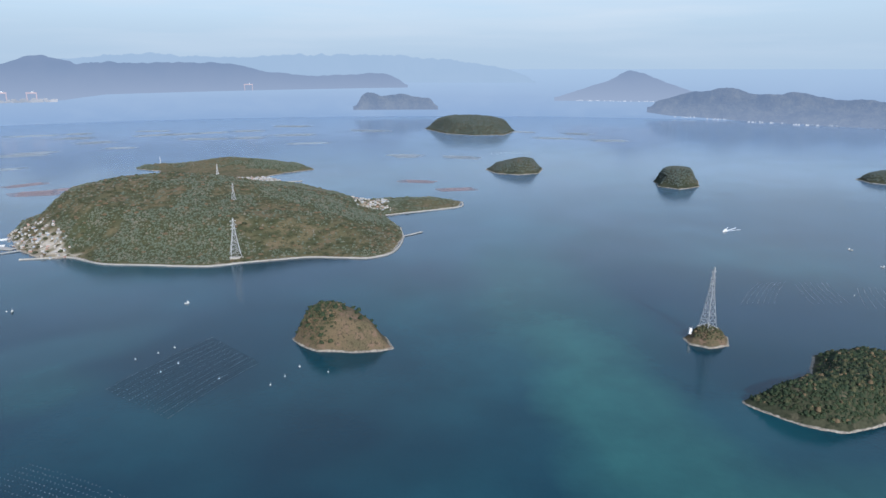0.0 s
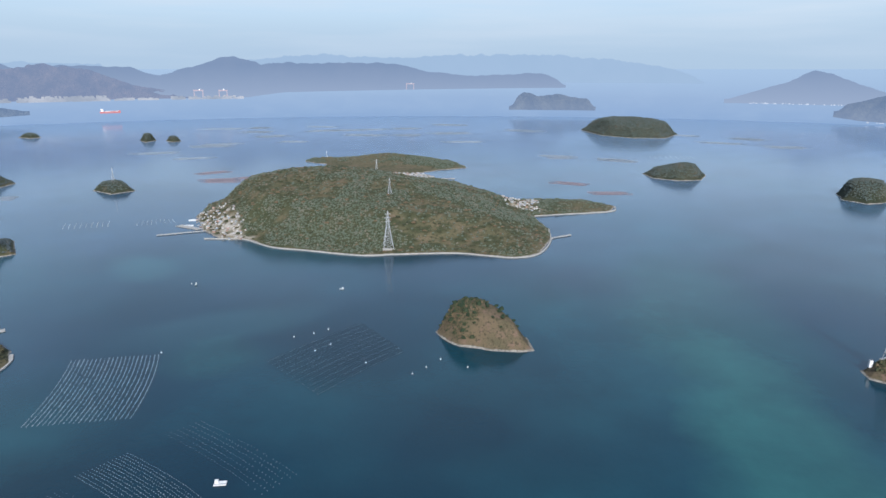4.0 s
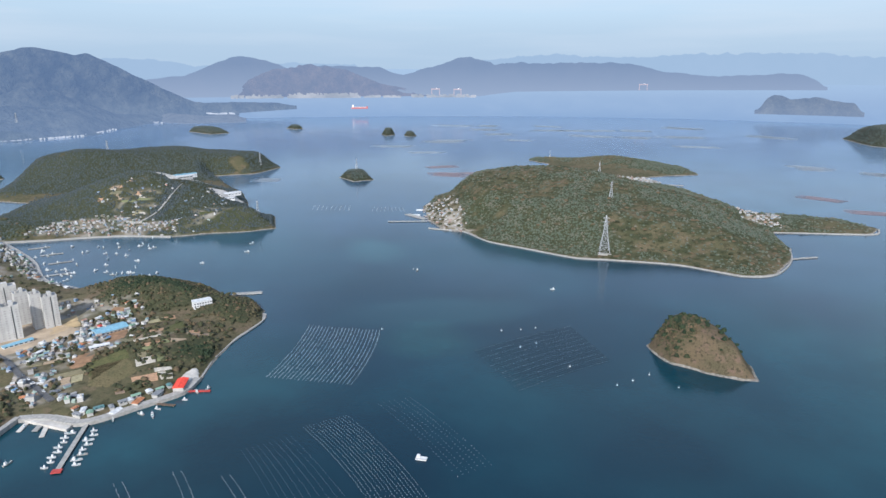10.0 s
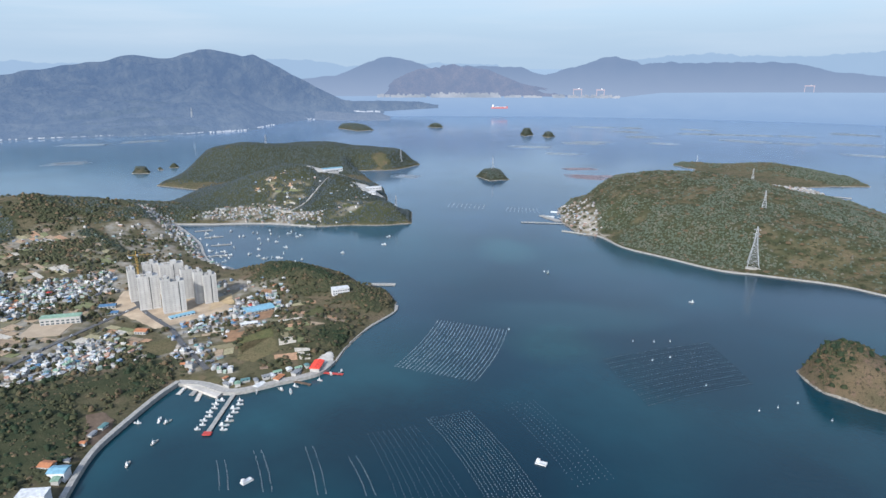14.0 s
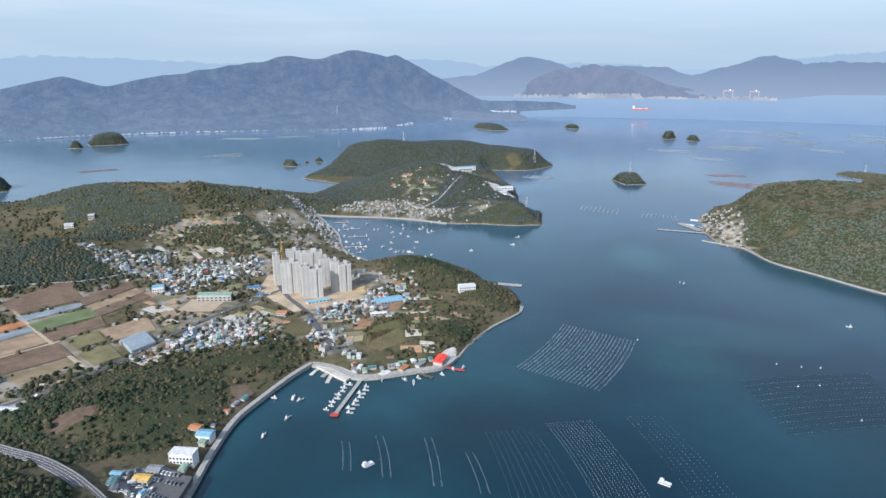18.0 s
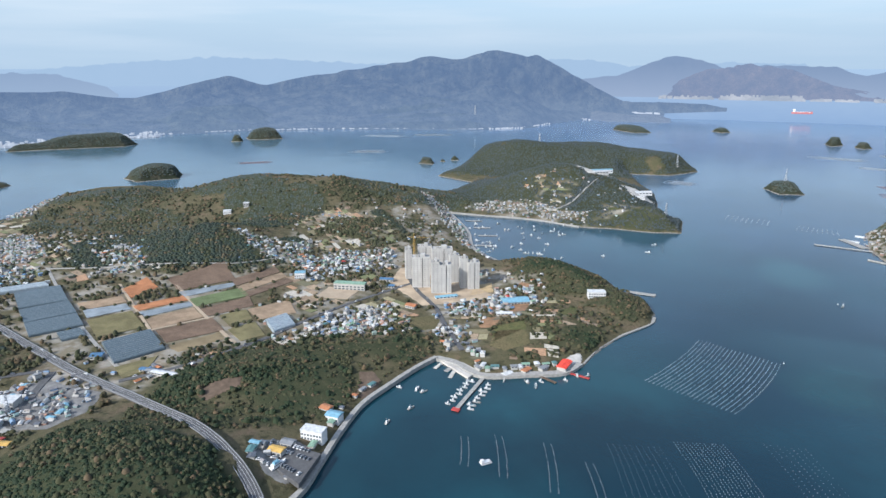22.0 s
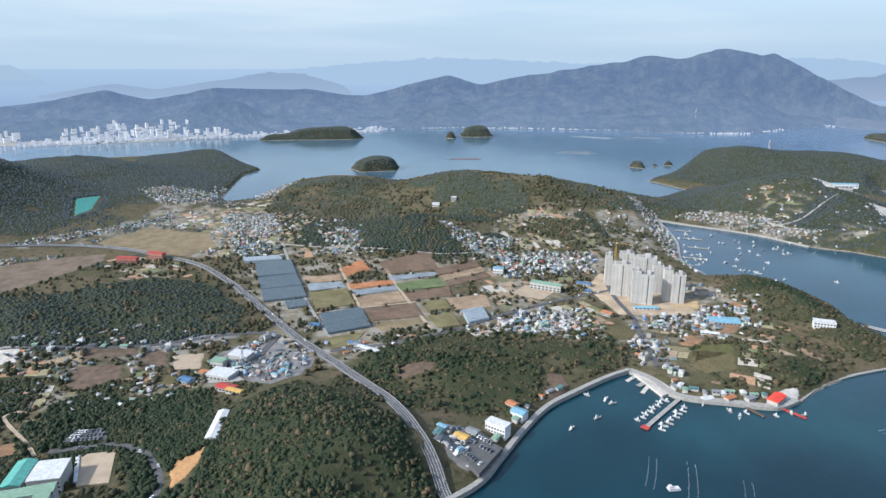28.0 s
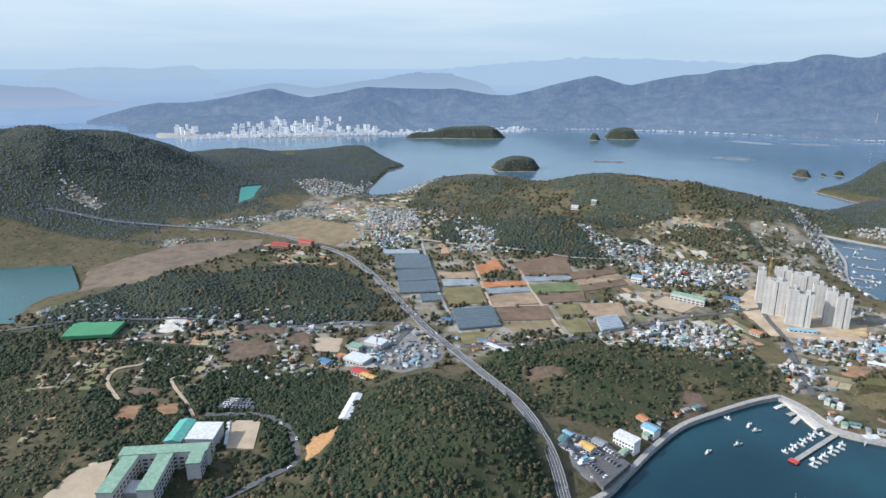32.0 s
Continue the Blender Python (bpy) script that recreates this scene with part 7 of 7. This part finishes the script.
ferry = thing("motor_boat", None, None, "white motor boat under way with a short wake", "boat")
ferry.matrix_basis = pose(541, 1193, 0, 0, 0, 130)
part("hull", hull(16, 5, 1.6), WHITE, ferry)
part("cabin", box(bmesh.new(), 3.4, 6, 2.6, pose(0, -1, 1.6), 0.85), WHITE, ferry)
FOAM = plain("foam", (0.75, 0.78, 0.80), 0.9)
bm = bmesh.new()
for s in (-1, 1):
    for near, wide in ((0, 1.5), (-12, 1.8), (-26, 1.2)):
        vs = [bm.verts.new(p) for p in ((s * (1.6 - near * 0.28), near, 0.08), (s * (1.6 - near * 0.28 + wide), near, 0.08), (s * (4.9 - near * 0.28 + wide * 0.8), near - 12, 0.08), (s * (4.9 - near * 0.28), near - 12, 0.08))]
        bm.faces.new(vs if s < 0 else vs[::-1])
vs = [bm.verts.new(p) for p in ((-1.8, -7, 0.1), (1.8, -7, 0.1), (1.0, -44, 0.1), (-1.0, -44, 0.1))]
bm.faces.new(vs[::-1])
part("wake", bm, FOAM, ferry, "white foam wake")


# ---- quay sheds ----
def shed_row(pts, count, seed, setback, label_end):
    """Low sheds and net stores spaced along a quay, turned to it."""
    q = np.random.default_rng(seed)
    line = chain(pts, 3.0)
    for k in range(count):
        i = int((k + 0.5 + q.uniform(-0.3, 0.3)) / count * (len(line) - 2))
        a, b = line[i], line[i + 1]
        t = (b - a) / np.linalg.norm(b - a)
        x, y = a + np.array([-t[1], t[0]]) * (setback + q.uniform(0, 5))
        kind = str(q.choice(["grey", "white", "teal", "orange", "slate", "sky", "green"]))
        hall(x, y, q.uniform(5, 11), q.uniform(4, 7), q.uniform(2.6, 4.6), math.degrees(math.atan2(t[1], t[0])) + q.choice([0, 90]), PALE, ROOFS[kind], "low shed with a " + {"sky": "light blue"}.get(kind, kind) + " roof " + label_end, True, "shed", 2)


shed_row([(-560, 237), (-537, 246), (-522, 290), (-515, 330)], 12, 5, 8, "behind the fishing quay")
shed_row([(-483, 89), (-521, 117), (-548, 150)], 6, 6, 9, "along the cove road")
shed_row([(-415, 48), (-441, 63), (-483, 89)], 6, 7, 10, "beside the cove car park")
shed_row([(-900, 436), (-977, 430), (-1086, 466), (-1182, 484)], 14, 8, 10, "on the bay quay")
shed_row([(-640, -262), (-650, -330), (-640, -420)], 9, 9, -10, "beside the country road")
shed_row([(-600, -165), (-640, -170), (-690, -163)], 7, 10, 10, "at the works road")
shed_row([(-560, -140), (-600, -125), (-650, -150)], 9, 11, 6, "in the works yard")
shed_row([(-585, -185), (-630, -205), (-650, -190)], 8, 12, -8, "behind the workshops")
shed_row([(-475, 20), (-462, 10), (-446, 4)], 5, 13, 4, "above the cove car park")


beached = thing("beached_ferry", None, None, "white passenger boat hauled out beside the cove car park", "boat")
beached.matrix_basis = pose(-441, 33, MAINLAND.at(-441, 33) + 0.9, 0, 0, 35)
part("hull", hull(15, 4.6, 1.6), WHITE, beached)
part("lower_cabin", box(bmesh.new(), 3.8, 8.5, 2.0, pose(0, -1.5, 1.6), 0.94), WHITE, beached)
part("window_band", box(bmesh.new(), 3.9, 7.4, 0.6, pose(0, -1.5, 2.4)), GLASS, beached, "dark band of cabin windows")
part("upper_deck", box(bmesh.new(), 3.0, 5.0, 1.6, pose(0, -1.8, 3.6), 0.9), ROOFS["sky"], beached, "light blue upper deck")
part("mast", beam(bmesh.new(), (0, -1, 5.0), (0, -1, 8.0), 0.2), STEEL, beached)
for k, (a, b) in enumerate((((-583, 222), (-571, 207)), ((-568, 231), (-546, 214)))):
    pontoon = thing("pontoon", None, None, "low grey floating pontoon beside the slipway", "pontoon", "pontoons")
    m = math.degrees(math.atan2(b[1] - a[1], b[0] - a[0]))
    long = math.hypot(b[0] - a[0], b[1] - a[1])
    pontoon.matrix_basis = pose((a[0] + b[0]) / 2, (a[1] + b[1]) / 2, 0, 0, 0, m)
    part("deck", box(bmesh.new(), long, 4.0, 0.5, pose(0, 0, 0.3)), PALE_CONCRETE, pontoon)
    for s in (-1, 1):
        part("float", box(bmesh.new(), long * 0.94, 0.9, 0.8, pose(0, s * 1.4, -0.5)), DARK, pontoon)


# ---- cars ----
def car(color, label):
    ob = thing("car", None, None, label, "car", "parked cars")
    part("body", box(bmesh.new(), 1.8, 4.3, 0.75, pose(0, 0, 0.35), 0.94), color, ob)
    part("cabin", box(bmesh.new(), 1.6, 2.3, 0.6, pose(0, -0.2, 1.1), 0.82), GLASS, ob, "dark glass cabin")
    part("roof", box(bmesh.new(), 1.32, 1.7, 0.08, pose(0, -0.2, 1.7)), color, ob)
    for wx in (-0.85, 0.85):
        for wy in (-1.35, 1.35):
            part("wheel", box(bmesh.new(), 0.25, 0.66, 0.66, pose(wx, wy, 0), 0.8), DARK, ob)
    return ob


CARS = [car(WHITE, "white parked car seen from above"), car(ROOFS["slate"], "dark parked car seen from above"), car(ROOFS["grey"], "silver-grey parked car seen from above")]
LOTS = []
for row, (a, b) in enumerate([((-474, -286), (-477, -260)), ((-480, -287), (-483, -263)), ((-487, -286), (-489, -267))]):
    for k in range(9):
        if (k * 7 + row * 3) % 8:
            LOTS.append((a[0] + (b[0] - a[0]) * k / 8, a[1] + (b[1] - a[1]) * k / 8, 80, level(YARDS["cars"]) + 0.5))
for row, (a, b) in enumerate([((-449, 60), (-466, 44)), ((-440, 56), (-458, 40)), ((-424, 46), (-442, 34))]):
    for k in range(8):
        if (k * 5 + row) % 7:
            LOTS.append((a[0] + (b[0] - a[0]) * k / 7, a[1] + (b[1] - a[1]) * k / 7, 45, level(YARDS["quay"]) + 0.5))
for k in range(14):
    LOTS.append((-634 + 2.9 * k * 0.3, -432 + 2.6 * k * 0.6, 20, MAINLAND.at(-634 + 0.87 * k, -432 + 1.56 * k) + 0.5))
for k in range(12):
    LOTS.append((-600 - 3.2 * k, -178 - 0.9 * k, 160, level(YARDS["depot"]) + 0.5))
def on_road(name, gap, side, seed):
    w, pts = ROADS[name]
    line = chain(pts, 7.0)
    high = MAINLAND.z(line[:, 0], line[:, 1])
    high = np.convolve(np.pad(high, 3, mode="edge"), np.ones(7) / 7, mode="valid") + (1.6 if w > 8 else 0.7)
    q = np.random.default_rng(seed)
    i = 3
    while i < len(line) - 2:
        t = line[i + 1] - line[i]
        t /= np.linalg.norm(t)
        s = side if q.random() < 0.5 else -side
        LOTS.append((line[i][0] - t[1] * s, line[i][1] + t[0] * s, math.degrees(math.atan2(t[1], t[0])) - 90, high[i] + 0.02))
        i += max(2, int(gap * q.uniform(0.4, 1.6) / 7))


q = np.random.default_rng(44)
for x0, y0, x1, y1, n in ((-660, -200, -580, -120, 46), (-690, -262, -664, -210, 10), (-474, 18, -440, 46, 16), (-700, 262, -640, 300, 8), (-640, 235, -600, 262, 8)):
    for k in range(n):
        x, y = q.uniform(x0, x1), q.uniform(y0, y1)
        LOTS.append((x, y, 70 + 90 * int(q.integers(0, 2)), MAINLAND.at(x, y) + 0.5))
on_road("highway", 75, 3.3, 1)
on_road("country road", 40, 1.6, 2)
on_road("village street", 45, 1.6, 3)
on_road("harbour street", 40, 1.6, 4)
on_road("school road", 45, 1.6, 5)
for k, (x, y, turn, z) in enumerate(LOTS):
    m = pose(x, y, z, 0, 0, turn + 3 * math.sin(k * 5))
    if k < 3:
        CARS[k].matrix_basis = m
    else:
        copy_thing(CARS[(k * k + k // 3) % 3], m)

# ---- far shores ----
def far_pose(x, y, z=0, turn=0):
    """Where a thing on the far shore stands on the backdrop, and its share of true size."""
    p = far(np.array([x, y, z]))
    k = math.hypot(p[0], p[1]) / math.hypot(x, y)
    return pose(*p, 0, 0, turn) @ Matrix.Scale(k * 0.72, 4)


def at_bearing(az, dist):
    return dist * math.sin(radians(az)), dist * math.cos(radians(az))


# city facades glow a little: distance haze painted into their colour
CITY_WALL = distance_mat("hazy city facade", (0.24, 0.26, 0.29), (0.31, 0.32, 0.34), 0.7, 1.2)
CITY = Land([at_bearing(a, d) for a, d in ((-124, 3180), (-118, 3080), (-113, 3040), (-107, 3060), (-101, 3080), (-96, 3150), (-94, 3420), (-102, 3480), (-110, 3520), (-118, 3500), (-124, 3500))], [], 4, 0.3, 40)
thing("city_shore", CITY.mesh("city_shore", 20), CONCRETE, "built-up waterfront plain below the range", "land", kind="structure")
r = np.random.default_rng(21)


def slab_block(w, d, high, label):
    ob = thing("apartment_block", None, None, label, "apartment building", "city apartment blocks")
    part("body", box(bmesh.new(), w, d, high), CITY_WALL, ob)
    part("roof", box(bmesh.new(), w * 0.9, d * 0.9, 2.0, pose(0, 0, high)), ROOFS["grey"], ob)
    for f in range(1, 5):
        part("balcony_band", box(bmesh.new(), w * 0.96, 0.5, 1.2, pose(0, -d / 2 - 0.2, high * f / 5)), PALE, ob)
    return ob


BLOCKS = [slab_block(19, 10, 30, "pale high-rise slab of the city"), slab_block(12, 10, 38, "slim pale high-rise of the city"), slab_block(24, 10, 21, "broad pale apartment slab of the city")]
n = 0
for lo, hi, near, deep, count in ((-122.5, -120.5, 3230, 120, 9), (-118, -114, 3130, 220, 26), (-113.8, -110.2, 3110, 260, 38), (-109.5, -106, 3110, 120, 12), (-116, -108, 3330, 140, 16)):
    for k in range(count):
        az, d = r.uniform(lo, hi), near + r.uniform(0, deep)
        x, y = at_bearing(az, d)
        m = pose(x, y, 3 + max(0, d - 3250) * 0.12, 0, 0, -az + r.uniform(-25, 25))
        if n < 3:
            BLOCKS[n].matrix_basis = m
        else:
            copy_thing(BLOCKS[int(r.integers(0, 3))], m)
        n += 1


def shore_houses(spans, seed, size, name, label, mat=None):
    """Joined houses along a far shore: spans of (from, to bearing, near, deep, count)."""
    q = np.random.default_rng(seed)
    vs, fs = [], []
    for lo, hi, near, deep, count in spans:
        for _ in range(count):
            az = q.uniform(lo, hi)
            if near is None and field(az * 40, seed * 9.0, 60) < q.uniform(-0.8, 0.2):
                continue
            d = (np.interp(az, [-121, -114, -100, -94, -86, -77, -67, -62.5, -57.5, -52], [3250, 3150, 3170, 3300, 3380, 3360, 3290, 3400, 4000, 4450]) if near is None else near) + q.uniform(0, 1) ** 2 * deep
            x, y = at_bearing(az, d)
            w, h, dd = size * q.uniform(0.6, 1.6), size * q.uniform(0.35, 0.75), size * q.uniform(0.5, 0.9)
            z = 2 + (d - near if near else 0) * (0.10 if mat else 0.05)
            t, k = q.uniform(0, 6.28), len(vs)
            for zz in (-2, z + h):
                for bx, by in ((-1, -1), (1, -1), (1, 1), (-1, 1)):
                    vs.append((x + bx * w / 2 * math.cos(t) - by * dd / 2 * math.sin(t), y + bx * w / 2 * math.sin(t) + by * dd / 2 * math.cos(t), zz))
            fs += [tuple(i + k for i in f) for f in ((0, 1, 5, 4), (1, 2, 6, 5), (2, 3, 7, 6), (3, 0, 4, 7), (4, 5, 6, 7))]
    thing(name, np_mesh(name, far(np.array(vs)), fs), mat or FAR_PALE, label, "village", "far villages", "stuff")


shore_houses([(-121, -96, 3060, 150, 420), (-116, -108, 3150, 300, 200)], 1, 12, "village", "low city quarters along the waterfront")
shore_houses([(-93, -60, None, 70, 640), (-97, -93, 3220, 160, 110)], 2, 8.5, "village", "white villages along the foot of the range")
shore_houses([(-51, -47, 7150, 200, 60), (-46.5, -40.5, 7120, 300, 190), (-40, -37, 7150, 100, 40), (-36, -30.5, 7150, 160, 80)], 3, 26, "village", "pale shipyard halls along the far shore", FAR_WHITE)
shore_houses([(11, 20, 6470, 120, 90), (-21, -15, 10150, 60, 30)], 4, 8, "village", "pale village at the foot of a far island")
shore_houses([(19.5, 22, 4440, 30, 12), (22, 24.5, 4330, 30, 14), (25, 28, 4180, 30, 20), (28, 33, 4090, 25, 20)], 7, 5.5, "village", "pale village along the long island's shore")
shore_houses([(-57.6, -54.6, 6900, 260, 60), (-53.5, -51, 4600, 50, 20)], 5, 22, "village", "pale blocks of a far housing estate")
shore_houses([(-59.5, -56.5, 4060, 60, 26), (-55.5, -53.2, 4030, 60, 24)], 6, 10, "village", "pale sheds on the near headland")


def gantry(az, d, wide, high, label):
    ob = thing("gantry_crane", None, None, label, "crane", "shipyard gantry cranes")
    x, y = at_bearing(az, d)
    ob.matrix_basis = far_pose(x, y, 0, -az)
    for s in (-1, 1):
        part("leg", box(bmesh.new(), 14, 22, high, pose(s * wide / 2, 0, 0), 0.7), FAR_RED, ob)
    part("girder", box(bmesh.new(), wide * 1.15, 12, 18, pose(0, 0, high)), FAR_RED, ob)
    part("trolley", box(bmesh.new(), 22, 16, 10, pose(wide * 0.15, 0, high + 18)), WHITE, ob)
    return ob


gantry(-33.9, 7400, 120, 105, "huge orange gantry crane of the shipyard")
gantry(-32.0, 7400, 110, 100, "second orange gantry crane of the shipyard")
gantry(-16.4, 10000, 150, 105, "pale red gantry crane of a far shipyard")
ship = thing("cargo_ship", None, None, "long red ship at anchor off the shipyard", "ship")
ship.matrix_basis = far_pose(-3349, 3920, 0, 40 + 180)
bm = hull(180, 30, 16)
bmesh.ops.rotate(bm, verts=bm.verts[:], cent=(0, 0, 0), matrix=Matrix.Rotation(radians(90), 3, "Z"))
part("hull", bm, distance_mat("red hull in the haze", (0.34, 0.13, 0.13), (0.36, 0.15, 0.15), 0.6, 0.6), ship)
part("deck_house", box(bmesh.new(), 22, 24, 26, pose(70, 0, 16)), WHITE, ship)
part("deck", box(bmesh.new(), 120, 22, 4, pose(-12, 0, 16)), WHITE, ship)
